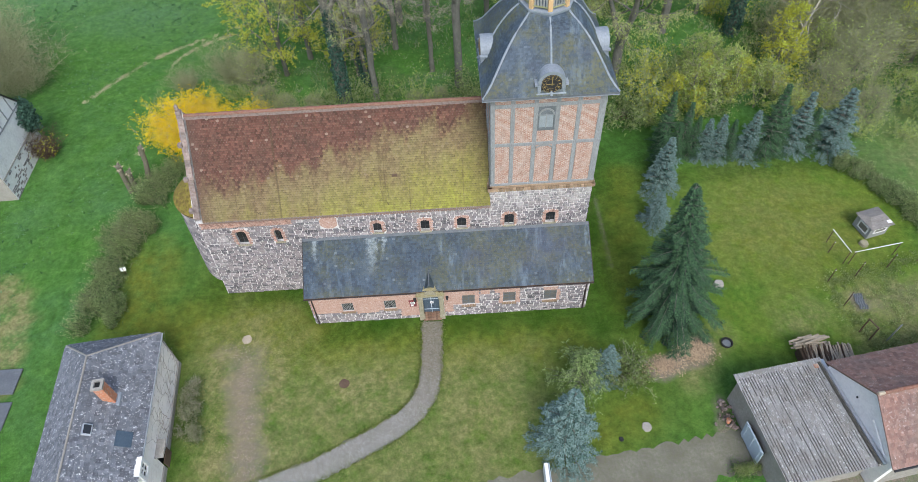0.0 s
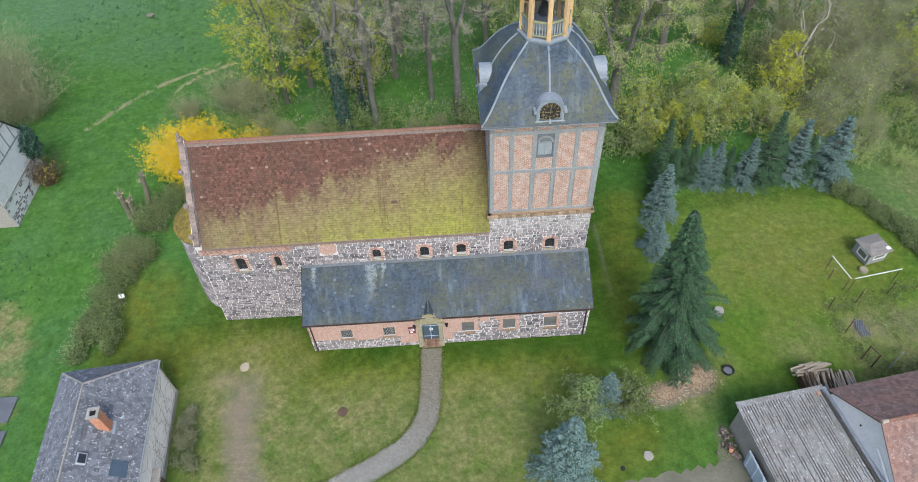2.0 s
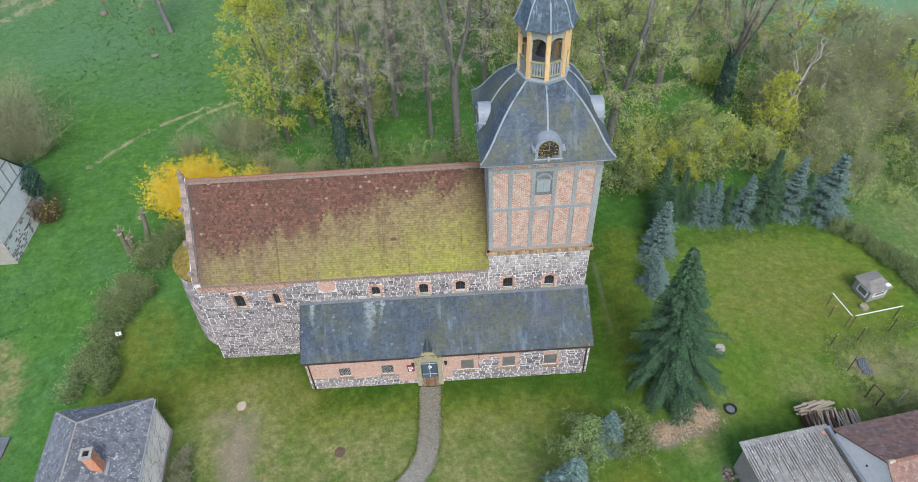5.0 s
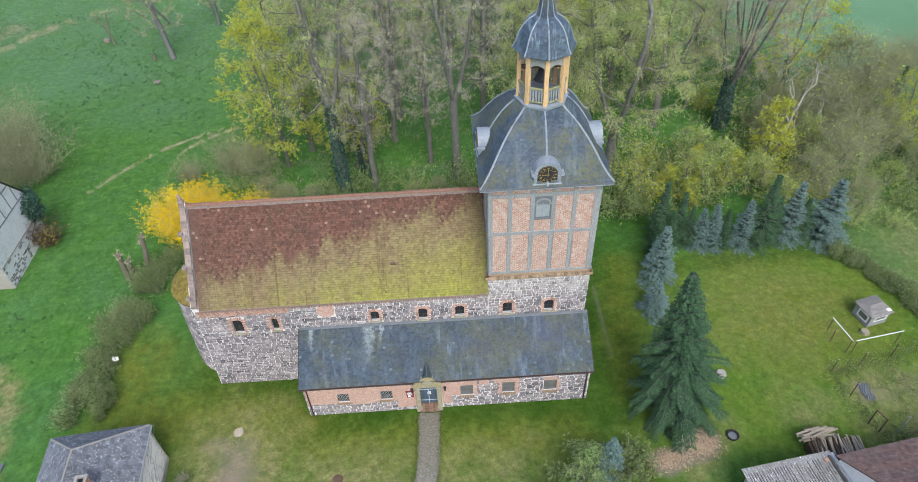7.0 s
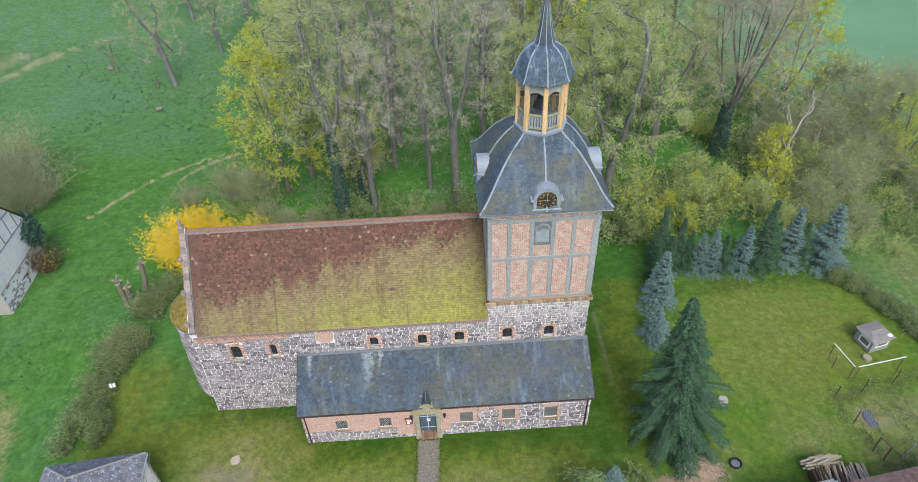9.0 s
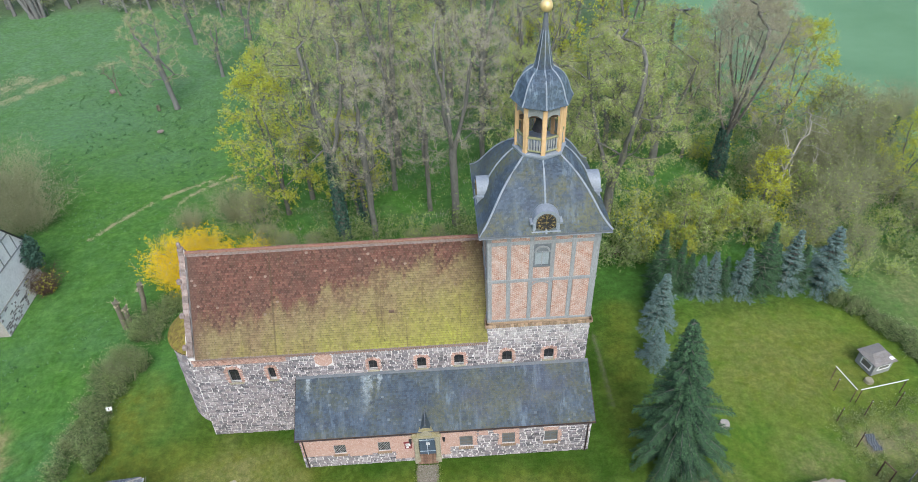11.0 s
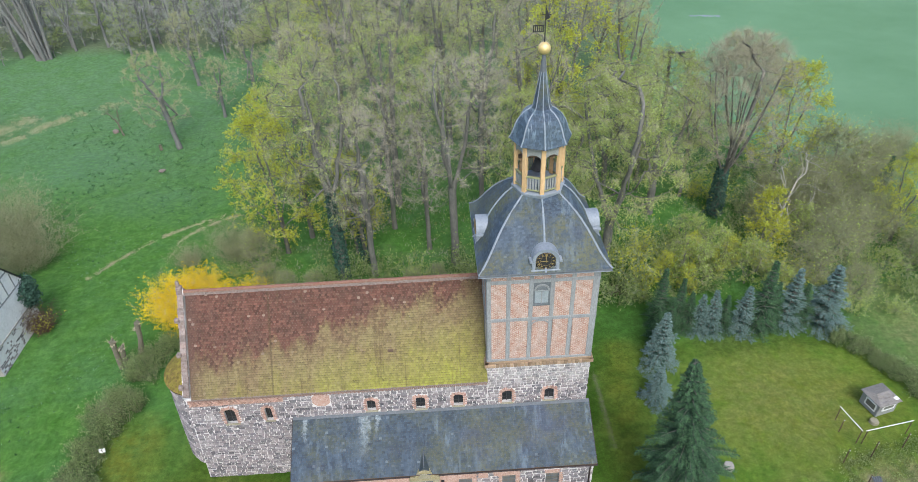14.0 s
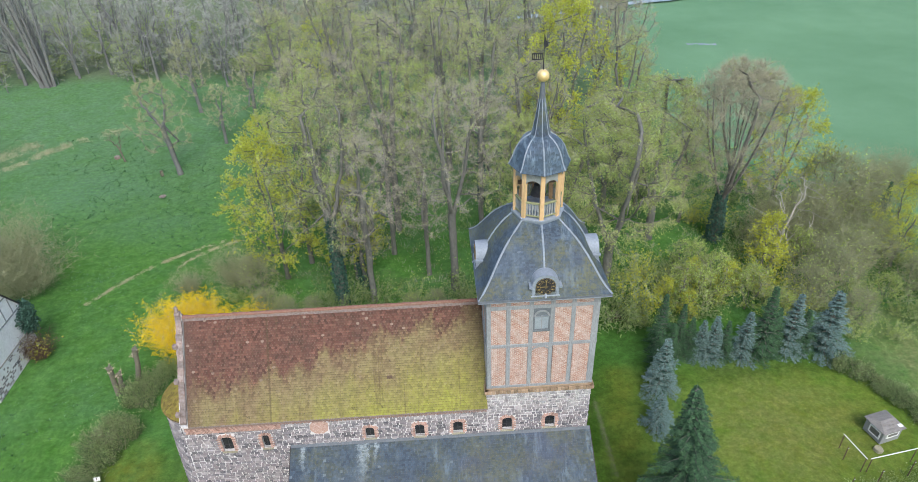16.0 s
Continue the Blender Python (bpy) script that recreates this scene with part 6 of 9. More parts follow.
for x0, z0, x1, z1 in facing:
    g = Geo()
    wall_cells(g, x0, x1, z0, z1, [tuple(min(max(v, lo), hi) for v, lo, hi in zip(hole(w), (x0, z0, x0, z0), (x1, z1, x1, z1))) for w in PORCH_WINDOWS if w[0] < x1 and w[0] + w[2] > x0 and w[1] < z1 and w[1] + w[3] > z0], front_at(-0.035), front_at(0.002))
    part("brick_facing", g, "pink_brick", porch_wall, "pinkish brick facing")


def porch_window(x, z, w, h, lattice):
    fn = front_at
    win = part("porch_window", Geo().ring([(x, z), (x + w, z), (x + w, z + h), (x, z + h)], [(x + 0.06, z + 0.06), (x + w - 0.06, z + 0.06), (x + w - 0.06, z + h - 0.06), (x + 0.06, z + h - 0.06)], fn(0.06), fn(0.14)), "grey_paint" if not lattice else "iron", porch_wall)
    part("pane", Geo().box((x + 0.05, 0.1, z + 0.05), (x + w - 0.05, 0.12, z + h - 0.05)), "glass" if lattice else "dull_pane", win)
    if lattice:
        n = 5
        for i in range(-n + 1, n):
            for s in (-1, 1):
                u0 = i * w / n
                c = [(t, (t - u0) * h / w if s > 0 else h - (t - u0) * h / w) for t in (max(0, u0), min(w, w + u0))]
                (a0, b0), (a1, b1) = c
                part("lattice_bar", Geo().tube([(x + a0, 0.05, z + b0), (x + a1, 0.05, z + b1)], [0.012, 0.012], 4), "pale_board", win)
    else:
        part("glazing_bar", Geo().box((x + w / 2 - 0.025, 0.05, z + 0.05), (x + w / 2 + 0.025, 0.1, z + h - 0.05)), "grey_paint", win)
        for k in (1, 2):
            part("glazing_bar", Geo().box((x + 0.05, 0.055, z + h * k / 3 - 0.02), (x + w - 0.05, 0.095, z + h * k / 3 + 0.02)), "grey_paint", win)
    n = 9
    for i in range(n):
        u = x - 0.08 + i * (w + 0.16) / n
        part("sill_brick", Geo().box((u, -0.12, z - 0.2), (u + (w + 0.16) / n - 0.015, 0.05, z - 0.02), 0.012), "ledge", win)


for i, w in enumerate(PORCH_WINDOWS):
    porch_window(*w, i < 2)

# doorway
surround = part("door_surround", Geo().box((7.78, -0.22, 0.0), (8.10, 0.15, 2.80), 0.03).box((9.25, -0.22, 0.0), (9.57, 0.15, 2.80), 0.03), "sandstone", church, "weathered sandstone door surround")
for x in (7.74, 9.21):
    part("plinth", Geo().box((x, -0.3, 0), (x + 0.40, 0.1, 0.5), 0.03), "sandstone", surround)
    part("capital", Geo().box((x, -0.28, 2.62), (x + 0.40, 0.1, 2.86), 0.03), "sandstone", surround)
part("lintel", Geo().box((7.70, -0.26, 2.86), (9.65, 0.2, 3.12), 0.04), "sandstone", surround)
ped = [(7.66, 3.12), (9.69, 3.12), (9.62, 3.32), (9.32, 3.42)] + [(8.67 + 0.62 * math.cos(t), 3.42 + 0.66 * math.sin(t)) for t in (math.pi * k / 10 for k in range(1, 10))] + [(8.02, 3.42), (7.72, 3.32)]
part("pediment", Geo().prism(ped, front_at(-0.30), front_at(0.25)), "ochre", surround, "rounded ochre pediment")
tym = [(8.67 + 0.42 * math.cos(t), 3.36 + 0.46 * math.sin(t)) for t in (math.pi * k / 10 for k in range(11))]
part("relief_panel", Geo().prism(tym, front_at(-0.36), front_at(-0.29)), "sandstone", surround)
for sx in (-1, 1):
    part("volute", Geo().tube([(8.67 + sx * 0.86, -0.32, 3.27), (8.67 + sx * 0.86, 0.15, 3.27)], [0.17, 0.17], 12), "ochre", surround)
# slated gablet behind the pediment, running back into the roof
gab = Geo()
A, B, T = Vector((8.02, -0.22, 3.55)), Vector((9.32, -0.22, 3.55)), Vector((8.67, -0.22, 4.40))
T2 = Vector((8.67, 0.95, 4.52))
gab.add([A, B, T, T2, Vector((8.02, 0.0, 3.75)), Vector((9.32, 0.0, 3.75))], [(0, 1, 2), (1, 5, 3, 2), (0, 2, 3, 4)])
part("door_gablet", gab, "slate", church, "small steep slated gablet over the door")
part("gablet_ridge", Geo().tube([T, T2], [0.04, 0.04], 6), "dull_lead", church)
part("gablet_spike", Geo().tube([(8.67, -0.2, 4.36), (8.67, -0.2, 4.62)], [0.06, 0.01], 6), "dull_lead", church)
door = part("entrance_door", Geo().box((8.10, 0.10, 0.55), (9.25, 0.18, 2.78)), "door", church, "blue-grey panelled double door")
for i in range(4):
    x = 8.12 + i * 0.2825
    part("door_board", Geo().box((x, 0.06, 0.58), (x + 0.262, 0.11, 2.74), 0.012), "door", door)
part("door_strip", Geo().box((8.655, 0.03, 0.56), (8.695, 0.09, 2.76), 0.008), "blue_door", door)
for z in (0.95, 2.25):
    part("door_hinge", Geo().box((8.12, 0.045, z), (9.23, 0.065, z + 0.05)), "blue_door", door)
part("door_handle", Geo().tube([(8.74, 0.03, 1.5), (8.74, -0.02, 1.5), (8.84, -0.02, 1.5)], [0.015] * 3, 6), "iron", door)
part("paper_notice", Geo().box((8.60, 0.022, 1.72), (8.84, 0.03, 2.02)), "white", door, "white paper notice")
for i in range(4):
    part("notice_line", Geo().box((8.63, 0.018, 1.78 + i * 0.055), (8.81 - 0.03 * (i % 2), 0.0225, 1.795 + i * 0.055)), "iron", door)
for i, (z, d) in enumerate(((0.0, 0.36), (0.18, 0.20), (0.36, 0.06))):
    g = Geo()
    for k in range(9):
        x = 8.0 + k * 0.152
        g.box((x, -d, z), (x + 0.14, 0.12, z + 0.18), 0.015)
    part("brick_step", g, "step_brick", church, "worn brick door step")
for x in (7.55, 9.85):
    lam = part("wall_lamp", Geo().box((x - 0.1, -0.22, 2.62), (x + 0.1, -0.04, 2.66), 0.01).tube([(x, -0.13, 2.30), (x, -0.13, 2.62)], [0.07, 0.11], 8), "iron", church)

# slated porch roof
PE, PT = (-0.32, 3.74), (3.25, 5.92)
g = Geo()
g.prism([(PE[0], PE[1] - 0.03), (PT[0], PT[1] - 0.03), (PT[0], PT[1] - 0.18), (PE[0] + 0.05, PE[1] - 0.18)], lambda u, v: (-0.02, u, v), lambda u, v: (20.1, u, v))
porch_roof = part("porch_roof", g, "brown_wood", church, "lean-to porch roof of stained blue-grey slate")
g = Geo()
g.add(*tile_field(-0.05, 20.13, PE, (PT[0], PT[1] - 0.02), 0.20, 0.15, rng, 0.015, False, 0.02))
tagged(part("porch_slate_covering", g, "slate", porch_roof), kind="stuff")
part("roof_flashing", Geo().prism([(3.1, 5.86), (3.25, 5.95), (3.25, 6.03), (3.08, 5.88)], lambda u, v: (-0.03, u, v), lambda u, v: (20.1, u, v)), "dull_lead", porch_roof)
for x in (-0.06, 20.12):
    part("verge_board", Geo().prism([(PE[0], PE[1] - 0.2), (PT[0], PT[1] - 0.2), (PT[0], PT[1] + 0.03), (PE[0], PE[1] + 0.03)], lambda u, v: (x - 0.02, u, v), lambda u, v: (x + 0.02, u, v)), "gutter", porch_roof)
for x0, x1 in ((-0.1, 7.75), (9.6, 20.15)):
    part("gutter", Geo().tube([(x0, PE[0] - 0.05, 3.66), (x1, PE[0] - 0.05, 3.66)], [0.05, 0.05], 8), "gutter", porch_roof, "dark brown gutter")
for x in (0.30, 19.75):
    part("downpipe", Geo().tube([(x, PE[0] - 0.05, 3.64), (x, -0.1, 3.35), (x, -0.1, 0.05)], [0.05, 0.05, 0.05], 8), "gutter", porch_roof, "dark brown downpipe")
board = thing("notice_board", "small dark red notice board with white papers on the porch wall", "notice board")
part("frame", Geo().box((7.12, -0.10, 1.62), (7.62, -0.03, 2.32), 0.012), "red_board", board)
part("paper", Geo().box((7.20, -0.108, 1.95), (7.53, -0.1, 2.25)), "white", board)
part("paper", Geo().box((7.22, -0.108, 1.70), (7.40, -0.1, 1.90)), "white", board)
for i in range(4):
    part("text_bar", Geo().box((7.23, -0.112, 1.99 + i * 0.06), (7.50 - 0.04 * (i % 2), -0.1075, 2.01 + i * 0.06)), "iron", board)
part("frame_roof", Geo().box((7.08, -0.16, 2.32), (7.66, -0.02, 2.37), 0.01), "red_board", board)

# single stones of the walls
flat = lambda y: (lambda u, v: pose(u, y, v))
skip = [(x - 0.17, z - 0.1, x + w + 0.17, z + h + 0.14) for x, z, w, h in NAVE_WINDOWS + TOWER_WINDOWS]
skip = skip + [(1.5, 6.95, 2.72, 8.15)]
facing_patch = Geo().prism([(1.52, 7.3), (1.85, 7.0), (2.3, 6.97), (2.65, 7.25), (2.7, 7.95), (2.35, 8.12), (1.7, 8.08), (1.5, 7.8)], front_at(FRONT - 0.045), front_at(FRONT + 0.02))
part("brick_facing", facing_patch, "pink_brick", nave_wall, "pinkish brick repair")
cells = []
for u, v, w, h in stone_cells(-7.0, 13.15, 0.02, 8.15, skip + [(0, 0, 13.2, 5.95)], rng, 0.23, 0.33):
    lo = max(u - w / 2, nave_left(v) + 0.02)
    if u + w / 2 - lo > 0.12:
        cells.append(((lo + u + w / 2) / 2, v, u + w / 2 - lo, h))
near = [c for c in cells if c[0] < 0.2 and c[1] < 3.6]
far_up = [c for c in cells if not (c[0] < 0.2 and c[1] < 3.6)]
lay_stones(near, nave_wall, flat(FRONT - 0.01), rng)
tagged(part("upper_stonework", joined_stones(far_up, flat(FRONT - 0.01), rng), "stone_bulk", nave_wall), kind="stuff")
lay_stones(stone_cells(TX - TH, TX + TH, 6.0, 9.72, skip, rng, 0.24, 0.33), tower_base, flat(FRONT - 0.01), rng)
skip = [(x0 + 0.1, z0 + 0.12, x1 - 0.1, z1) for x0, z0, x1, z1 in facing] + [(x - 0.03, z - 0.22, x + w + 0.03, z + h + 0.03) for x, z, w, h in PORCH_WINDOWS] + [(7.7, 0, 9.65, 3.6)]
lay_stones(stone_cells(PL, PR, 0.02, 3.58, skip, rng, 0.26, 0.42), porch_wall, flat(-0.005), rng, 0.08)
for name, par, x, y0, y1, z1, turn in (("west_stonework", tower_base, TX + TH, FRONT, TY + TH, 9.7, 90), ("east_stones", tower_base, TX - TH, FRONT, TY + TH, 9.7, -90)):
    place = lambda u, v: pose(x, u, v, 0, 0, turn)
    tagged(part(name, joined_stones(stone_cells(y0, y1, 0.02, z1, [], rng), place, rng), "stone_bulk", par), kind="stuff")
for x, turn in ((PL, -90), (PR, 90)):
    place = lambda u, v: pose(x, u, v, 0, 0, turn)
    tagged(part("end_stones", joined_stones([c for c in stone_cells(0.05, FRONT, 0.02, 5.3, [], rng, 0.33, 0.5) if c[1] + c[3] / 2 < 3.6 + 0.58 * (c[0] - c[2] / 2)], place, rng), "stone_bulk", porch_wall), kind="stuff")


# ---- path, track and small ground things ----
def unit(rng):
    while True:
        v = Vector((rng.uniform(-1, 1), rng.uniform(-1, 1), rng.uniform(-1, 1)))
        if 0.05 < v.length < 1:
            return v.normalized()


def blade(g, p, d, length, width):
    """A thin tapering twig, turned by chance."""
    u = d.orthogonal().normalized()
    w = d.cross(u)
    a = (p.x * 91.7 + p.y * 57.3 + p.z * 33.1 + length * 211.0) % 6.283
    e = (u * math.cos(a) + w * math.sin(a)) * width
    g.add([p + e, p - e, p + d * length], [(0, 1, 2)])


def smooth_line(pts, step=0.25):
    """A soft curve through points (Catmull-Rom)."""
    p = [Vector((*q, 0)) for q in pts]
    p = [p[0] * 2 - p[1]] + p + [p[-1] * 2 - p[-2]]
    out = []
    for i in range(1, len(p) - 2):
        n = max(2, int((p[i + 1] - p[i]).length / step))
        for k in range(n):
            t = k / n
            out.append(0.5 * (2 * p[i] + (p[i + 1] - p[i - 1]) * t + (2 * p[i - 1] - 5 * p[i] + 4 * p[i + 1] - p[i + 2]) * t * t + (3 * p[i] - p[i - 1] - 3 * p[i + 1] + p[i + 2]) * t ** 3))
    return out + [p[-2]]


def ribbon(line, half, z, rng, rag=0.08):
    g = Geo()
    left, right = [], []
    for i, p in enumerate(line):
        d = (line[min(i + 1, len(line) - 1)] - line[max(i - 1, 0)]).normalized()
        n = Vector((-d.y, d.x, 0))
        left.append(p + n * (half + rng.uniform(-rag, rag)) + Vector((0, 0, z)))
        right.append(p - n * (half + rng.uniform(-rag, rag)) + Vector((0, 0, z)))
    k = len(line)
    g.add(left + right, [(i, i + 1, k + i + 1, k + i) for i in range(k - 1)])
    return g, left, right


PATH = [(8.6, -0.45), (8.55, -1.6), (8.5, -3.0), (8.42, -4.6), (8.0, -6.2), (7.0, -7.6), (5.4, -8.75), (3.2, -9.85), (1.0, -10.9), (-1.0, -11.6), (-4.5, -12.8), (-8.0, -14.2)]
prng = random.Random(21)
line = smooth_line(PATH)
g, _, _ = ribbon(line, 0.76, 0.012, prng, 0.14)
path_bed = solid("path", g, "gravel", "winding cobbled path between grass edges", "path", kind="structure")


def cobbles(line, half, size, rng, z=0.012):
    g = Geo()
    s = 0.0
    while s < len(line) - 1.01:
        i = int(s)
        p = line[i].lerp(line[i + 1], s - i)
        d = (line[i + 1] - line[i]).normalized()
        n = Vector((-d.y, d.x, 0))
        u = -half + rng.uniform(0, size)
        while u < half:
            w = size * rng.uniform(0.7, 1.4)
            c = p + n * (u + w / 2) + d * rng.uniform(-0.04, 0.04)
            r0, r1 = w * 0.46, size * 0.46 * rng.uniform(0.8, 1.2)
            hgt = rng.uniform(0.015, 0.045)
            tn = rng.uniform(-0.4, 0.4)
            base, top = [], []
            for k in range(5):
                a = 2 * math.pi * k / 5 + tn
                o = n * (r0 * math.cos(a)) + d * (r1 * math.sin(a))
                base.append(c + o + Vector((0, 0, z)))
                top.append(c + o * 0.66 + Vector((0, 0, z + hgt)))
            g.add(base + top, [tuple(range(5, 10))] + [(k, (k + 1) % 5, (k + 1) % 5 + 5, k + 5) for k in range(5)])
            u += w
        s += size / max(0.05, (line[i + 1] - line[i]).length)
    return g


edge = Geo()
for _ in range(2600):
    i = prng.randrange(len(line) - 1)
    p = line[i].lerp(line[i + 1], prng.random())
    d = (line[i + 1] - line[i]).normalized()
    p = p + Vector((-d.y, d.x, 0)) * prng.choice((-1, 1)) * prng.gauss(0.80, 0.09) + Vector((0, 0, 0.012))
    for _ in range(3):
        blade(edge, p + Vector((prng.gauss(0, 0.04), prng.gauss(0, 0.04), 0)), (unit(prng) * 0.7 + Vector((0, 0, 0.7))).normalized(), prng.uniform(0.07, 0.16), 0.018)
tagged(part("edge_grass", edge, "lawn_blade", path_bed), kind="stuff")
tagged(part("cobble_paving", cobbles(line, 0.75, 0.092, prng), "cobble", path_bed), kind="stuff")

g = Geo()
TRACK_T = [(33, -9.4), (28.1, -10.05), (22.3, -10.85), (16.5, -11.6), (11, -12.6), (6, -14.5)]
TRACK_B = [(33, -13.6), (27, -12.9), (24.6, -13.4), (18, -14.6), (12, -15.8), (6, -17.5)]
lt, lb = smooth_line(TRACK_T, 0.4), smooth_line(TRACK_B, 0.4)
nn = 70
def pick(l, t):
    s = t * (len(l) - 1.001)
    return l[int(s)].lerp(l[int(s) + 1], s - int(s))


rag = lambda: Vector((prng.uniform(-0.12, 0.12), prng.uniform(-0.2, 0.2), 0.01))
g.add([pick(lt, i / nn) + rag() for i in range(nn + 1)] + [pick(lb, i / nn) + rag() for i in range(nn + 1)], [(i, i + 1, nn + 2 + i, nn + 1 + i) for i in range(nn)])
solid("farm_track", g, "road", "grey-brown worn farm track", "track", kind="structure")


def scatter_chips(cx, cy, rx, ry, n, rng, size, mat, name, label, category, lo=0.01, hi=0.09):
    g = Geo()
    for _ in range(n):
        a, r = rng.uniform(0, 6.283), abs(rng.gauss(0, 0.45))
        if r > 1.15:
            continue
        m = pose(cx + rx * r * math.cos(a), cy + ry * r * math.sin(a), rng.uniform(lo, hi) * (1.2 - r), rng.uniform(-30, 30), rng.uniform(-30, 30), rng.uniform(0, 360))
        s = size * rng.uniform(0.5, 1.4)
        g.box((-s, -s * 0.3, -0.015), (s, s * 0.3, 0.015), 0, m)
    return solid(name, g, mat, label, category, kind="stuff")


g = Geo()
litter = smooth_line([(-5.8, -1.6), (-4.8, -3.6), (-4.3, -6.5), (-3.6, -11.0), (-3.3, -16)])
for _ in range(5200):
    i = prng.randrange(len(litter) - 1)
    p = litter[i].lerp(litter[i + 1], prng.random()) + Vector((prng.gauss(0, 0.62), prng.gauss(0, 0.3), 0.02))
    a = prng.uniform(0, 6.283)
    r = prng.uniform(0.02, 0.06)
    g.add([p, p + Vector((math.cos(a), math.sin(a), 0.15)) * r, p + Vector((-math.sin(a), math.cos(a), 0.25)) * r], [(0, 1, 2)])
solid("leaf_litter", g, "dead_leaf", "brown leaf litter and grit on the worn cart strip", "leaf litter", kind="stuff")
scatter_chips(27.0, -4.3, 1.6, 1.1, 2600, prng, 0.055, "chips", "wood_chips", "heap of pale brown wood chips under a spruce", "wood chips", 0.02, 0.3)
scatter_chips(24.6, -5.2, 1.7, 0.9, 1400, prng, 0.06, "chips", "dead_brush", "dead brown twigs and needles on bare soil", "brush", 0.02, 0.2)


def disc(name, x, y, r, h, mat, label, category, n=18):
    rg = random.Random(int(x * 10))
    rs = [r * rg.uniform(0.9, 1.08) for _ in range(n)]
    rings = [[(x + rs[k] * f * math.cos(2 * math.pi * k / n), y + rs[k] * f * math.sin(2 * math.pi * k / n), z) for k in range(n)] for f, z in ((1.0, 0.0), (0.97, h * 0.8), (0.85, h))]
    return solid(name, Geo().loft(rings), mat, label, category)


disc("tree_stump", -4.93, -1.03, 0.36, 0.14, "cut_wood", "pale sawn tree stump in the lawn", "stump")
disc("stone_disc", 22.41, -9.49, 0.34, 0.10, "concrete", "round grey stone disc in the lawn", "stone disc")
disc("tree_stump", 2.38, -5.04, 0.36, 0.06, "brown_wood", "dark rotten stump level with the grass", "stump")
disc("ring_stone", 20.6, -10.2, 0.16, 0.08, "rubber", "small dark round cover in the grass", "cover", 12)
disc("field_stone", 30.3, 1.2, 0.38, 0.32, "concrete", "grey boulder at the edge of the lawn", "boulder", 9)
tub = thing("tub", "black rubber tub with grey water on the lawn", "tub")
ringpts = lambda r, z: [(29.36 + r * math.cos(2 * math.pi * k / 20), -3.8 + r * math.sin(2 * math.pi * k / 20), z) for k in range(20)]
part("rim", Geo().loft([ringpts(0.34, 0), ringpts(0.42, 0.25), ringpts(0.36, 0.27), ringpts(0.30, 0.1)], cap=False), "rubber", tub)
part("water", Geo().add(ringpts(0.30, 0.13), [tuple(range(20))]), "grey_paint", tub)


# ---- trees ----
def leaf(g, p, rng, size):
    a = unit(rng)
    b = a.orthogonal().normalized() * size * 0.55
    a = a * size
    c = a.cross(b).normalized() * size * 0.18
    g.add([p, p + a * 0.5 + b + c, p + a, p + a * 0.5 - b + c], [(0, 1, 2, 3)])


def small_leaf(g, p, rng, size):
    a = unit(rng) * size
    c = unit(rng) * size * 0.8
    g.add([p, p + a, p + c], [(0, 1, 2)])


def bezier(a, c, b, n):
    return [a * (1 - t) ** 2 + c * 2 * t * (1 - t) + b * t * t for t in ((k + 1) / n for k in range(n))]


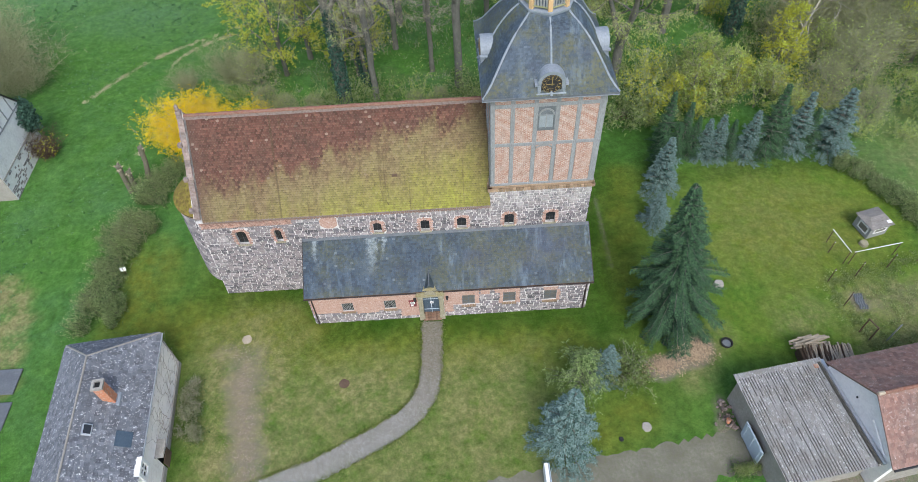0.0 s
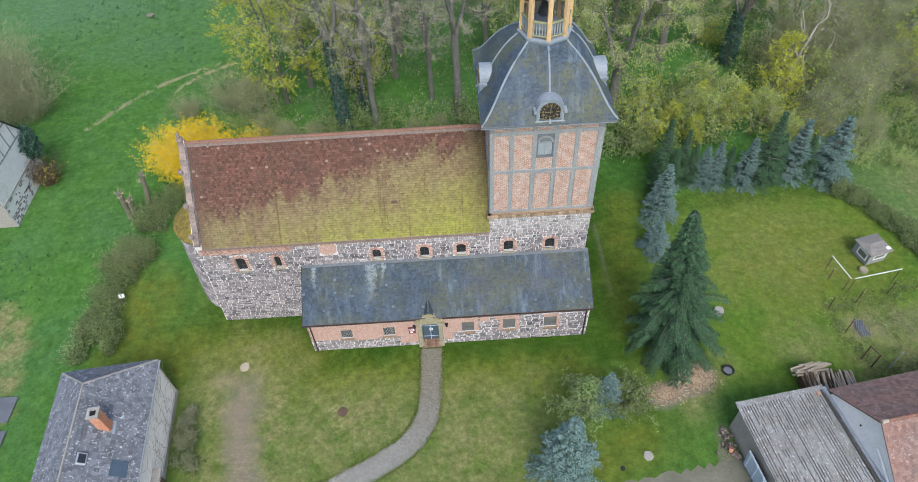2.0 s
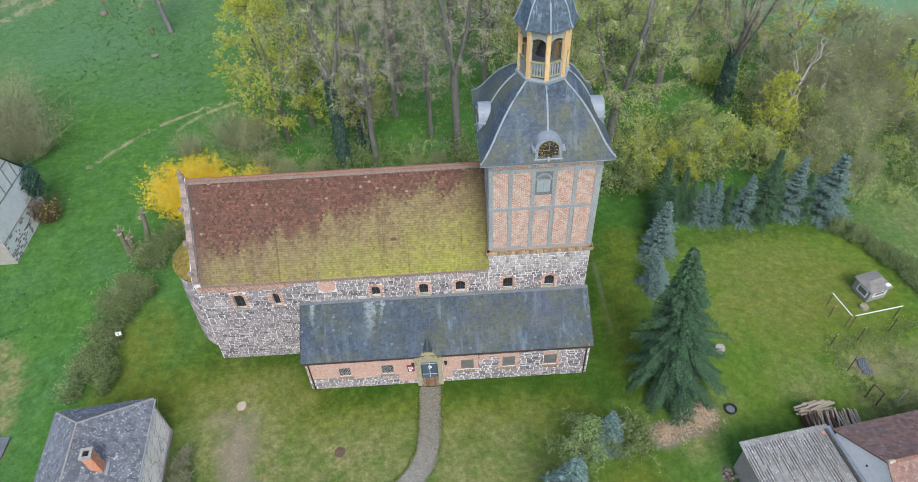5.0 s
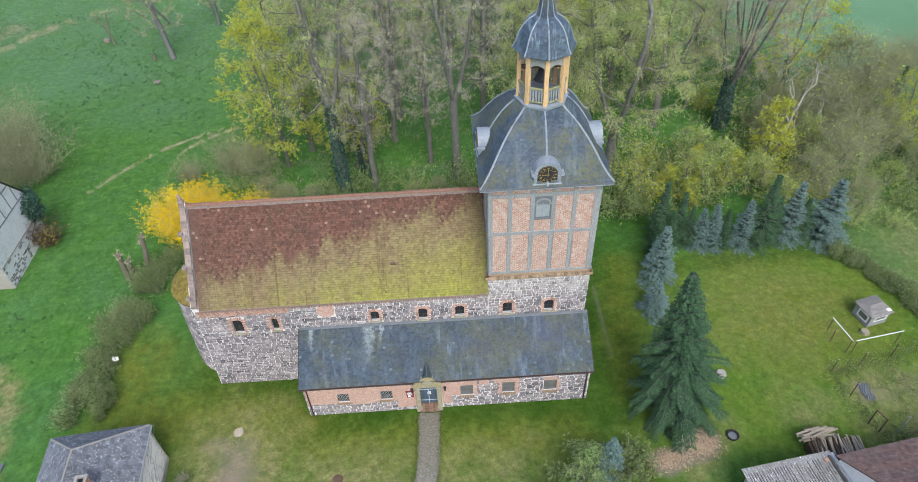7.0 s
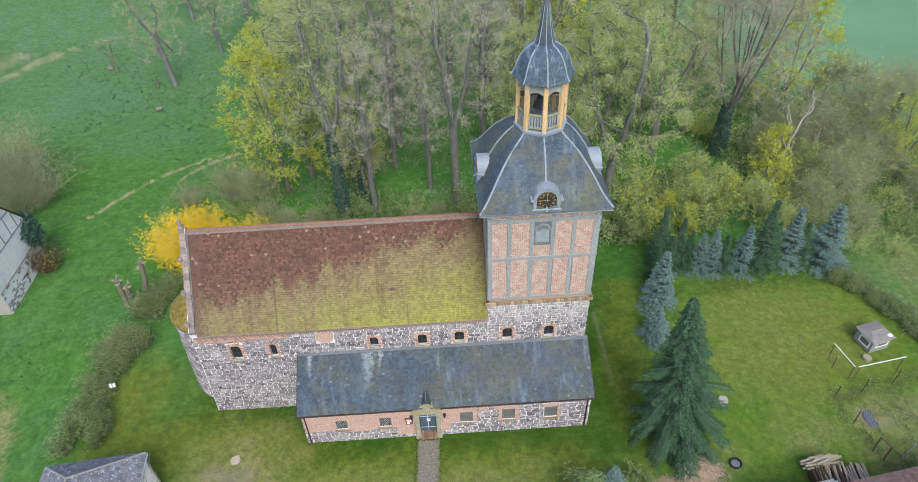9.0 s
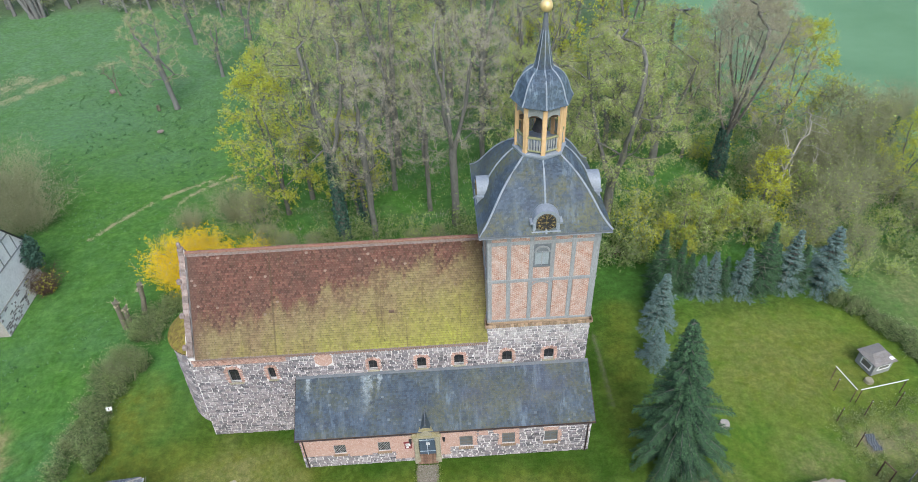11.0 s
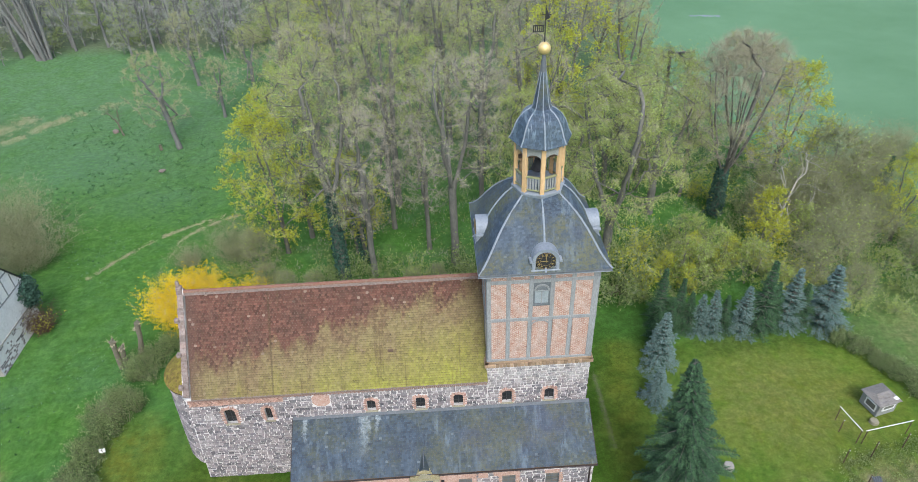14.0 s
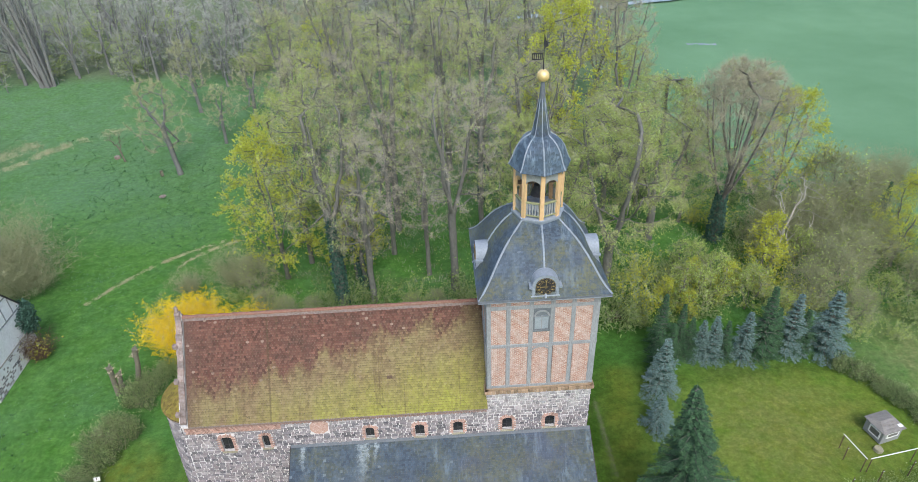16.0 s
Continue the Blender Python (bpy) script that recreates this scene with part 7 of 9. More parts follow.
def grow(rng, height, radius=5.0, clear=0.4, tips=170, trunk_r=0.3, leaders=2, fork=0.45, lean=(0.0, 0.0), full=0.75, twig_n=5000, twig_len=(0.35, 1.05), twig_w=0.011, leaf_n=0, leaf_size=0.13, hang=0.0, wiggle=0.10, gaps=0.0, spread=0.42, flat=0.0):
    """A broadleaved tree in spring. Boughs reach out from trunk and leaders to points spread through the crown;
    each bough is as thick as what it carries. Fine twigs and young leaves sit on the thin ends."""
    wood, twigs, leaves = Geo(), Geo(), Geo()
    pos, par = [Vector((0, 0, -0.1))], [-1]

    def run(i, pts):
        for p in pts:
            pos.append(p)
            par.append(i)
            i = len(pos) - 1
        return i

    def axis(h):
        return Vector((lean[0] * h, lean[1] * h, h))

    top = run(0, [axis(height * fork * (k + 1) / 6) + unit(rng) * 0.035 * height * fork / 6 for k in range(6)])
    a0 = rng.uniform(0, 6.28)
    for s in range(leaders):
        a = a0 + 6.283 * s / leaders + rng.uniform(-0.4, 0.4)
        r = radius * spread * rng.uniform(0.7, 1.1) * (leaders > 1)
        tip = axis(height * rng.uniform(0.86, 0.98)) + Vector((r * math.cos(a), r * math.sin(a), 0))
        c = pos[top].lerp(tip, 0.4) + Vector((math.cos(a), math.sin(a), 0)) * r * 0.35
        run(top, [p + unit(rng) * wiggle * 1.6 for p in bezier(pos[top], c, tip, 8)])
    goals = []
    for _ in range(tips):
        u = rng.random() ** full
        prof = max(0.2, math.sin(math.pi * min(1.0, 0.16 + 0.80 * u))) ** 0.65
        r = radius * prof * math.sqrt(rng.uniform(0.10, 1.0)) * rng.uniform(0.85, 1.12)
        a = rng.uniform(0, 6.283)
        goals.append(axis(height * (clear + (1 - clear) * u)) + Vector((r * math.cos(a), r * math.sin(a), 0)))
    goals.sort(key=lambda q: math.hypot(q.x - lean[0] * q.z, q.y - lean[1] * q.z) + rng.uniform(0, 1.5))
    store = np.zeros((len(pos) + tips * 16, 3))
    store[:len(pos)] = [tuple(p) for p in pos]
    for q in goals:
        have = store[7:len(pos)] if len(pos) > 20 else store[3:len(pos)]
        off = len(pos) - len(have)
        d = have - np.array(q)
        flat_d = np.hypot(d[:, 0], d[:, 1])
        cost = np.sqrt((d ** 2).sum(1)) + 0.9 * np.maximum(0, d[:, 2] + (0.35 - flat) * flat_d)
        i = int(np.argmin(cost)) + off
        L = (q - pos[i]).length
        n = max(2, min(12, int(L / 0.85)))
        c = pos[i].lerp(q, 0.5) + Vector((0, 0, -0.10 * L)) + unit(rng) * wiggle * L * 1.4
        k = len(pos)
        run(i, [p + unit(rng) * wiggle * 0.35 for p in bezier(pos[i], c, q, n)])
        store[k:len(pos)] = [tuple(p) for p in pos[k:]]
    kids = [[] for _ in pos]
    ends = set(range(len(pos))) - set(par)
    load = [1.0 if i in ends else 0.0 for i in range(len(pos))]
    for i in range(len(pos) - 1, 0, -1):
        load[par[i]] += load[i]
        kids[par[i]].append(i)
    rad = [max(0.012, trunk_r * (w / load[0]) ** 0.6) for w in load]
    slim = max(0.045, 1.4 * min(rad))
    rad[0] = rad[0] * 1.25
    thin = []
    starts = [(None, 0)]
    while starts:
        before, i = starts.pop()
        chain = [i]
        while kids[i]:
            nxt = max(kids[i], key=lambda j: load[j])
            starts += [(i, j) for j in kids[i] if j != nxt]
            i = nxt
            chain.append(i)
        pts, rr = [pos[j] for j in chain], [rad[j] for j in chain]
        if before is not None:
            pts, rr = [pos[before]] + pts, [rr[0]] + rr
        if len(pts) > 1:
            rr[-1] *= 0.4
            wood.tube(pts, rr, 8 if rr[0] > 0.15 else 5 if rr[0] > 0.06 else 3, cap=False)
        thin += [(p, q) for p, q, r in zip(pts[:-1], pts[1:], rr[1:]) if r < slim]
    sprays = []
    for _ in range(twig_n):
        a, c = rng.choice(thin)
        p = a.lerp(c, rng.random())
        d = ((c - a).normalized() * 0.6 + unit(rng) * 0.8 + Vector((0, 0, 0.22 - hang))).normalized()
        l = rng.uniform(*twig_len)
        blade(twigs, p, d, l, twig_w)
        sprays.append((p, d, l))
    made = 0
    while made < leaf_n:
        p, d, l = rng.choice(sprays)
        if gaps and noise.noise(p * 0.33) < rng.uniform(-0.5, 0.5) * gaps + gaps - 0.75:
            if rng.random() < 0.97:
                made += 0.02
                continue
        for _ in range(3):
            small_leaf(leaves, p + d * l * rng.uniform(0.3, 1.1) + unit(rng) * rng.uniform(0, 0.12), rng, leaf_size * rng.uniform(0.7, 1.3))
        made += 3
    return wood, twigs, leaves


def make_tree(name, label, category, seed, leaf_mat=None, twig_mat="twig", group="", bark="bark", **kw):
    rng = random.Random(seed)
    wood, twigs, leaves = grow(rng, **kw)
    t = thing(name, label, category, group)
    part("trunk", wood, bark, t, smooth=True)
    tagged(part("twig_growth", twigs, twig_mat, t), kind="stuff")
    if leaves.f:
        tagged(part("foliage", leaves, leaf_mat, t), kind="stuff")
    return t


def place_copies(src, places, keep_first=True):
    """The first place takes the tree itself, the others copies of it."""
    first = True
    for x, y, turn, size in places:
        m = pose(x, y, 0, 0, 0, turn) @ Matrix.Scale(size, 4)
        if first:
            src.matrix_basis = m
            first = False
        else:
            copy_thing(src, m)


WOOD = "wood behind the church"
FAR = "tall grey leafless tree in the wood beyond the meadow"
ash = make_tree("ash_tree", "tall bare tree with olive twigs and ivy on its trunk", "tree", 31, leaf_mat="bud", twig_mat="olive_twig", height=23, radius=5.6, clear=0.34, tips=230, trunk_r=0.42, leaders=3, fork=0.42, twig_n=6500, leaf_n=3600, leaf_size=0.14, gaps=0.6, group=WOOD)
droop = make_tree("bare_tree", "slender bare tree with drooping brown twigs", "tree", 32, twig_mat="brown_twig", height=18.5, radius=4.2, clear=0.36, tips=270, trunk_r=0.30, leaders=1, fork=0.6, twig_n=7200, twig_len=(0.25, 0.8), twig_w=0.010, hang=0.5, leaf_mat="bud", leaf_n=500, group=WOOD)
forked = make_tree("forked_tree", "grey-barked bare tree forking into steep limbs", "tree", 33, twig_mat="brown_twig", height=22, radius=5.4, clear=0.42, tips=210, trunk_r=0.40, leaders=3, fork=0.40, spread=0.55, twig_n=6200, leaf_mat="bud", leaf_n=2200, group=WOOD)
bud = make_tree("budding_tree", "tall tree coming into small olive-green leaf", "tree", 34, twig_mat="olive_twig", leaf_mat="bud", height=20, radius=4.8, clear=0.30, tips=190, trunk_r=0.27, leaders=2, twig_n=4600, leaf_n=7500, leaf_size=0.15, gaps=0.3, group=WOOD)
weep = make_tree("weeping_tree", "wide tree with hanging olive-green twigs and dark stems", "tree", 37, twig_mat="olive_twig", leaf_mat="bud", height=20.5, radius=6.6, clear=0.26, tips=270, trunk_r=0.46, leaders=3, fork=0.22, spread=0.6, twig_n=7000, twig_len=(0.6, 1.8), leaf_n=16000, leaf_size=0.14, hang=1.15, group=WOOD)
fan = make_tree("fan_shaped_tree", "broad bare tree with a fan of dark limbs", "tree", 36, bark="dark_bark", twig_mat="dark_twig", height=20, radius=7.2, clear=0.34, tips=620, trunk_r=0.40, leaders=6, fork=0.25, spread=0.62, full=0.6, twig_n=21000, twig_len=(0.4, 1.3), twig_w=0.0105, wiggle=0.06, leaf_mat="bud", leaf_n=900, flat=-0.05, group=WOOD)
maple = make_tree("yellow_maple", "maple in bright yellow-green spring leaf", "tree", 35, leaf_mat="yellow_leaf", twig_mat="olive_twig", height=15, radius=5.0, clear=0.2, tips=210, trunk_r=0.22, leaders=3, fork=0.28, twig_n=3400, leaf_n=12500, leaf_size=0.165, gaps=0.5, full=0.85, group="yellow-green maples")
sprig = make_tree("yellow_tree", "small tree in sparse bright yellow leaf", "tree", 38, leaf_mat="yellow_leaf", twig_mat="olive_twig", height=9, radius=2.3, clear=0.28, tips=60, trunk_r=0.13, leaders=2, twig_n=900, leaf_n=3800, leaf_size=0.19, gaps=0.4, group="yellow-green maples")
thicket = make_tree("thicket_tree", "many-branched olive shrub tree at the edge of the wood", "tree", 48, leaf_mat="thicket_leaf", twig_mat="olive_twig", height=6.5, radius=3.0, clear=0.12, tips=130, trunk_r=0.12, leaders=4, fork=0.08, spread=0.6, twig_n=1800, twig_len=(0.3, 0.9), leaf_n=2500, leaf_size=0.175, gaps=0.5, group="undergrowth of the wood")
brush = make_tree("leafless_thicket", "grey-green leafless shrub tree with fine twigs", "tree", 49, twig_mat="grey_green_twig", height=6.0, radius=3.1, clear=0.12, tips=160, trunk_r=0.12, leaders=4, fork=0.08, spread=0.6, twig_n=3000, twig_len=(0.7, 2.0), twig_w=0.013, leaf_mat="bud", leaf_n=900, leaf_size=0.16, group="undergrowth of the wood")
gnarl = make_tree("gnarled_tree", "dying tree with pale crooked bare limbs", "tree", 39, bark="pale_limb", twig_mat="pale_limb", height=11.5, radius=4.4, clear=0.3, tips=34, trunk_r=0.17, leaders=3, fork=0.4, twig_n=260, wiggle=0.22, flat=0.2)
far_a = make_tree("far_tree", FAR, "tree", 40, twig_mat="far_twig", bark="far_bark", height=18, radius=4.8, clear=0.25, tips=40, trunk_r=0.26, leaders=2, twig_n=1600, twig_w=0.025, twig_len=(0.4, 1.3), group="far wood")
far_b = make_tree("far_tree", FAR, "tree", 45, twig_mat="far_twig", bark="far_bark", height=16, radius=5.2, clear=0.18, tips=40, trunk_r=0.26, leaders=3, fork=0.25, twig_n=1650, twig_w=0.025, twig_len=(0.4, 1.3), group="far wood")
far_c = make_tree("far_tree", "broad greenish tree in the wood beyond the meadow", "tree", 44, twig_mat="far_twig", leaf_mat="bud", bark="far_bark", height=13, radius=5.0, clear=0.15, tips=40, trunk_r=0.24, leaders=3, fork=0.2, twig_n=1500, twig_w=0.022, twig_len=(0.5, 1.4), leaf_n=900, leaf_size=0.22, group="far wood")
# places: x, y, turn, size
place_copies(ash, [(0.75, 25.5, 20, 1.0), (16.2, 44.5, 130, 0.95), (6.0, 38.5, 75, 0.95), (-2.5, 41, 160, 0.9), (12.5, 53, 30, 1.0), (24, 60, 250, 0.95), (0, 57, 100, 1.0), (33.5, 47, 310, 0.85), (7, 70, 15, 1.0), (-9.5, 62, 290, 0.85)])
copy_thing(droop, pose(2.9, 27.9, 0, 0, -6, 70) @ Matrix.Scale(0.7, 4))
place_copies(droop, [(3.8, 25.5, 0, 1.0), (5.6, 33.8, 110, 0.9), (9.4, 29.6, 200, 0.8), (15.5, 36.5, 280, 1.0), (-0.5, 48, 40, 1.0), (21.5, 52, 150, 1.05), (11.5, 62, 220, 1.05), (-6.5, 54, 330, 0.9), (30, 66, 90, 1.0)])
place_copies(forked, [(12.0, 27.0, 205, 1.0), (21.0, 38.0, 80, 0.9), (4.5, 50, 310, 1.0), (18, 66, 20, 1.05), (-4, 72, 130, 1.0), (28, 76, 250, 1.05), (10, 80, 170, 1.0), (38, 64, 60, 0.9), (-14, 80, 10, 0.9)])
place_copies(bud, [(-3.4, 33.0, 0, 0.95), (8.5, 43.5, 160, 0.95), (18.5, 31.0, 220, 0.88), (24.0, 46.0, 310, 0.9), (34.5, 41.0, 30, 0.85), (2.0, 64, 120, 0.95), (14.5, 74, 210, 0.95), (-11, 70, 80, 0.85), (22, 84, 190, 1.0), (36.0, 54, 300, 0.8), (38.5, 37.0, 15, 0.72)])
place_copies(weep, [(27.2, 26.0, 90, 1.0), (34.0, 34.0, 250, 0.92), (30.5, 41.0, 10, 0.74), (21.5, 30.0, 150, 0.8)])
place_copies(fan, [(41.0, 33.0, 140, 1.0), (46.0, 42.0, 20, 0.78), (-6.7, 88.4, 60, 0.95), (37.5, 75, 280, 0.85)])
place_copies(maple, [(-5.6, 30.4, 0, 1.08), (26.6, 49.0, 80, 1.42), (49.9, 38.5, 150, 0.92), (57.2, 26.5, 30, 0.66), (1.8, 29.5, 190, 0.72), (-10.0, 47.0, 260, 0.7), (-8, 82, 110, 0.8)])
place_copies(sprig, [(42.2, 24.6, 20, 0.92), (34.4, 22.6, 120, 0.6), (31.4, 20.6, 250, 0.55), (-7.5, 57, 30, 1.0), (0.5, 30.5, 200, 0.8), (37.6, 21.8, 190, 0.62), (60.0, 22.0, 300, 0.6), (33.0, 19.2, 10, 0.5)])
place_copies(thicket, [(33.5, 20.6, 0, 0.9), (36.4, 22.0, 60, 1.0), (39.5, 21.0, 200, 0.85), (35.0, 25.5, 20, 0.9), (46.8, 26.0, 250, 0.9), (41.2, 18.6, 330, 0.7), (52.5, 20.5, 140, 0.6), (57.5, 17.5, 30, 0.5), (55.0, 31.0, 160, 0.9), (59, 29, 200, 0.8), (64, 36, 20, 0.75), (69, 40, 100, 0.7)])
place_copies(brush, [(47.5, 22.0, 0, 1.0), (50.5, 24.5, 70, 0.95), (44.8, 20.4, 160, 0.8), (53.5, 34.0, 240, 1.5), (50.0, 30.5, 300, 1.1), (46.2, 31.0, 20, 0.9), (54.0, 26.0, 120, 0.9), (56.0, 21.5, 200, 0.7), (61.5, 37.5, 330, 0.8), (-7.8, 27.8, 50, 0.75), (-4.4, 23.6, 10, 0.42), (-2.0, 23.9, 80, 0.36), (7.6, 23.6, 150, 0.34), (10.0, 23.8, 220, 0.36), (-6.4, 24.4, 300, 0.48), (48.5, 18.2, 90, 0.6)])
gnarl.matrix_basis = pose(44.3, 26.7, 0, 4, 3, 30)
# single trees on the meadow
lone = make_tree("meadow_tree", "old leaning tree with a broken grey trunk and thin olive twigs", "tree", 50, bark="far_bark", twig_mat="olive_twig", height=13.5, radius=4.2, clear=0.25, tips=240, trunk_r=0.34, leaders=2, fork=0.5, twig_n=6000, twig_len=(0.3, 0.9), twig_w=0.013, lean=(-0.07, 0.02))
place_copies(lone, [(-24.5, 56.2, 40, 1.0), (-20.3, 65.1, 160, 0.68), (-16.8, 70.5, 250, 0.85), (-27.5, 78.0, 90, 0.9)])
clump = thing("poplar_clump", "sheaf of straight grey leafless poplar stems", "tree")
crng = random.Random(46)
sheaf_twigs = Geo()
for k in range(15):
    a, r = 2.4 * k, 0.35 * math.sqrt(k)
    foot = Vector((r * math.cos(a), r * math.sin(a), -0.1))
    tip = foot + Vector((crng.gauss(0, 2.2) + 2.6 * math.cos(a) - 3.0, crng.gauss(0, 1.2) + 1.6 * math.sin(a), crng.uniform(20, 26)))
    part("trunk", Geo().tube([foot, foot.lerp(tip, 0.35) - Vector((0, 0, 0.3)), foot.lerp(tip, 0.7), tip], [0.36, 0.28, 0.18, 0.04], 6, cap=False), "far_bark", clump, smooth=True)
    for _ in range(220):
        p = foot.lerp(tip, crng.uniform(0.3, 1.0))
        blade(sheaf_twigs, p, ((tip - foot).normalized() * 0.9 + unit(crng) * 0.6).normalized(), crng.uniform(0.8, 2.4), 0.02)
tagged(part("twig_growth", sheaf_twigs, "far_twig", clump), kind="stuff")
clump.matrix_basis = pose(-59.7, 94.2, 0)
frng = random.Random(12)
spots_a, spots_b, spots_c = [], [], []
for k in range(100):
    x = frng.uniform(-100, 46)
    y = frng.uniform(93, 126) if x < 10 else frng.uniform(84, 120)
    if k % 4 == 0:
        y = min(y, 100)
    (spots_a, spots_b, spots_c)[k % 3].append((x, y, frng.uniform(0, 360), frng.uniform(0.75, 1.2)))
place_copies(far_a, [(-40, 95, 0, 0.95), (-50, 99, 40, 1.0), (-31, 92, 80, 0.85), (-26, 90, 30, 0.8), (49.5, 104, 0, 1.0)] + spots_a)
place_copies(far_b, [(-36, 96, 0, 0.9), (-22, 88, 40, 0.8), (-70, 94, 10, 1.0), (45, 98, 200, 0.9)] + spots_b)
place_copies(far_c, [(-44, 94, 0, 0.6), (-66, 92, 90, 0.6), (-28, 95, 200, 0.8), (-72, 86, 10, 0.55)] + [(-78 + 4.1 * k + frng.uniform(-1.5, 1.5), 97 + frng.uniform(-2, 6) - 0.10 * k, frng.uniform(0, 360), frng.uniform(0.4, 0.7)) for k in range(18)] + spots_c)


def ivy_sleeve(x, y, height, r, lean, rng, name="ivy"):
    g = Geo()
    for _ in range(2600):
        h = rng.random() ** 0.9 * height
        a = rng.uniform(0, 6.283)
        rr = (r + rng.gauss(0.12, 0.09)) * (1 - 0.45 * h / height)
        p = Vector((x + lean[0] * h + rr * math.cos(a), y + lean[1] * h + rr * math.sin(a), h))
        leaf(g, p, rng, rng.uniform(0.12, 0.24))
    ob = solid(name, g, "ivy", "dark green ivy climbing a tree trunk", "ivy", kind="stuff")
    return ob


trng = random.Random(77)
ivy_sleeve(0.75, 25.4, 10.5, 0.52, (0.0, 0.0), trng)
ivy_sleeve(2.9, 27.9, 7.5, 0.26, (-0.11, 0.02), trng)
ivy_sleeve(41.0, 33.0, 6.0, 0.75, (-0.01, 0.0), trng)
ivy_sleeve(16.2, 44.4, 9.0, 0.35, (0.0, 0.0), trng)


def spruce_tree(name, label, seed, height, width, mat, group="", droop=0.35, sparse=1.0, bare=0.05, tw=1.0, tip_mat=None, tier=1.0, ragged=0.72, plate=False, curve=0.95):
    """A conifer: whorls of boughs that bear side sprays of needles, with gaps between them."""
    rng = random.Random(seed)
    wood, needles, tips = Geo(), Geo(), Geo()
    wood.tube([(0, 0, -0.05), (0, 0, height * 0.5), (0, 0, height * 0.97)], [height * 0.018, height * 0.011, 0.015], 8)
    z = height * bare
    while z < height * 0.985:
        f = z / height
        reach = width * (1 - f) ** curve * rng.uniform(0.8, 1.15) + 0.06
        k = max(4, round(7 * sparse * (1 - 0.35 * f)))
        a0 = rng.uniform(0, 6.28)
        for i in range(k):
            a = a0 + 2 * math.pi * i / k + rng.uniform(-0.25, 0.25)
            L = reach * rng.uniform(ragged, 1.12)
            out = Vector((math.cos(a), math.sin(a), 0))
            side = Vector((-math.sin(a), math.cos(a), 0))
            p = Vector((0, 0, z + rng.uniform(-0.08, 0.08)))
            rise = 0.25 + 0.25 * f
            pts = [p + out * (L * t) + Vector((0, 0, L * (rise * t - droop * 1.5 * t * t * (1.2 - f) + 0.12 * t ** 4))) for t in (0, 0.33, 0.66, 1.0)]
            wood.tube(pts, [0.03 + 0.012 * L, 0.022, 0.014, 0.006], 4, cap=False)
            n = max(4, int(L * 9.5 * tw))
            for j in range(n):
                t = (j + rng.random()) / n * 0.95 + 0.08
                q = pts[min(int(t * 3), 2)].lerp(pts[min(int(t * 3) + 1, 3)], min(t * 3 - min(int(t * 3), 2), 1))
                for s in (-1, 1):
                    l = (0.22 + 0.34 * L * (1 - 0.7 * abs(t - 0.4))) * rng.uniform(0.5, 0.95)
                    l = min(l, 0.5)
                    fall = rng.uniform(-0.12, 0.12) - droop * 0.25 if plate else rng.uniform(-0.45, 0.1) - droop * 0.6
                    d = (side * s * rng.uniform(0.7, 1.1) + out * rng.uniform(0.35, 0.75) + Vector((0, 0, fall))).normalized()
                    up = Vector((0, 0, 1))
                    c = d.cross(up).normalized()
                    needles.add([q - c * 0.012, q + c * 0.012, q + d * l], [(0, 1, 2)])
                    for h in range(4):
                        for w in (-1, 1):
                            o = q + d * l * (0.15 + 0.22 * h + 0.06 * rng.random())
                            e = o + (d * 0.75 + c * w * 0.7 + up * rng.uniform(-0.35, 0.25)).normalized() * (0.11 + 0.10 * rng.random()) * (1.15 - 0.2 * h)
                            k2 = d.cross(e - o).normalized().cross(e - o).normalized() * 0.021
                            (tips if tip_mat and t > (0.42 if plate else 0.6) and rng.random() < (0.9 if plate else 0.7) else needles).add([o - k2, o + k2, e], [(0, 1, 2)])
        z += tier * (0.20 + 0.24 * (1 - f)) * max(0.6, min(1.3, height / 9))
    for j in range(10):
        a = rng.uniform(0, 6.28)
        d = Vector((math.cos(a) * 0.5, math.sin(a) * 0.5, 0.8)).normalized()
        blade(needles, Vector((0, 0, height * (0.90 + 0.09 * rng.random()))), d, 0.3, 0.03)
    blade(needles, Vector((0, 0, height * 0.95)), Vector((0, 0, 1)), height * 0.05 + 0.2, 0.035)
    t = thing(name, label, "tree", group)
    part("trunk", wood, "bark", t)
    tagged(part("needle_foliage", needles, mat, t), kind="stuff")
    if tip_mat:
        tagged(part("young_foliage", tips, tip_mat, t, "paler blue-green needles towards the bough ends"), kind="stuff")
    return t


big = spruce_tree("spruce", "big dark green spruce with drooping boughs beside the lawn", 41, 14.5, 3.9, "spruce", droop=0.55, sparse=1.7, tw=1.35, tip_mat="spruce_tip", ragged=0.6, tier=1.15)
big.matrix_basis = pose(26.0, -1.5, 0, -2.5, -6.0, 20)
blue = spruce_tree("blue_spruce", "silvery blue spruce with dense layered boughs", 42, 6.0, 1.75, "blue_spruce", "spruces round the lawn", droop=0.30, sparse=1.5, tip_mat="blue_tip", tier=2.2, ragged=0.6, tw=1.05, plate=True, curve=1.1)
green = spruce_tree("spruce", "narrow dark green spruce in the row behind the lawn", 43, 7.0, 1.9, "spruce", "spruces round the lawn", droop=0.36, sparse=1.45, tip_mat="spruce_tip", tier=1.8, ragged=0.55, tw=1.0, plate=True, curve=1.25)
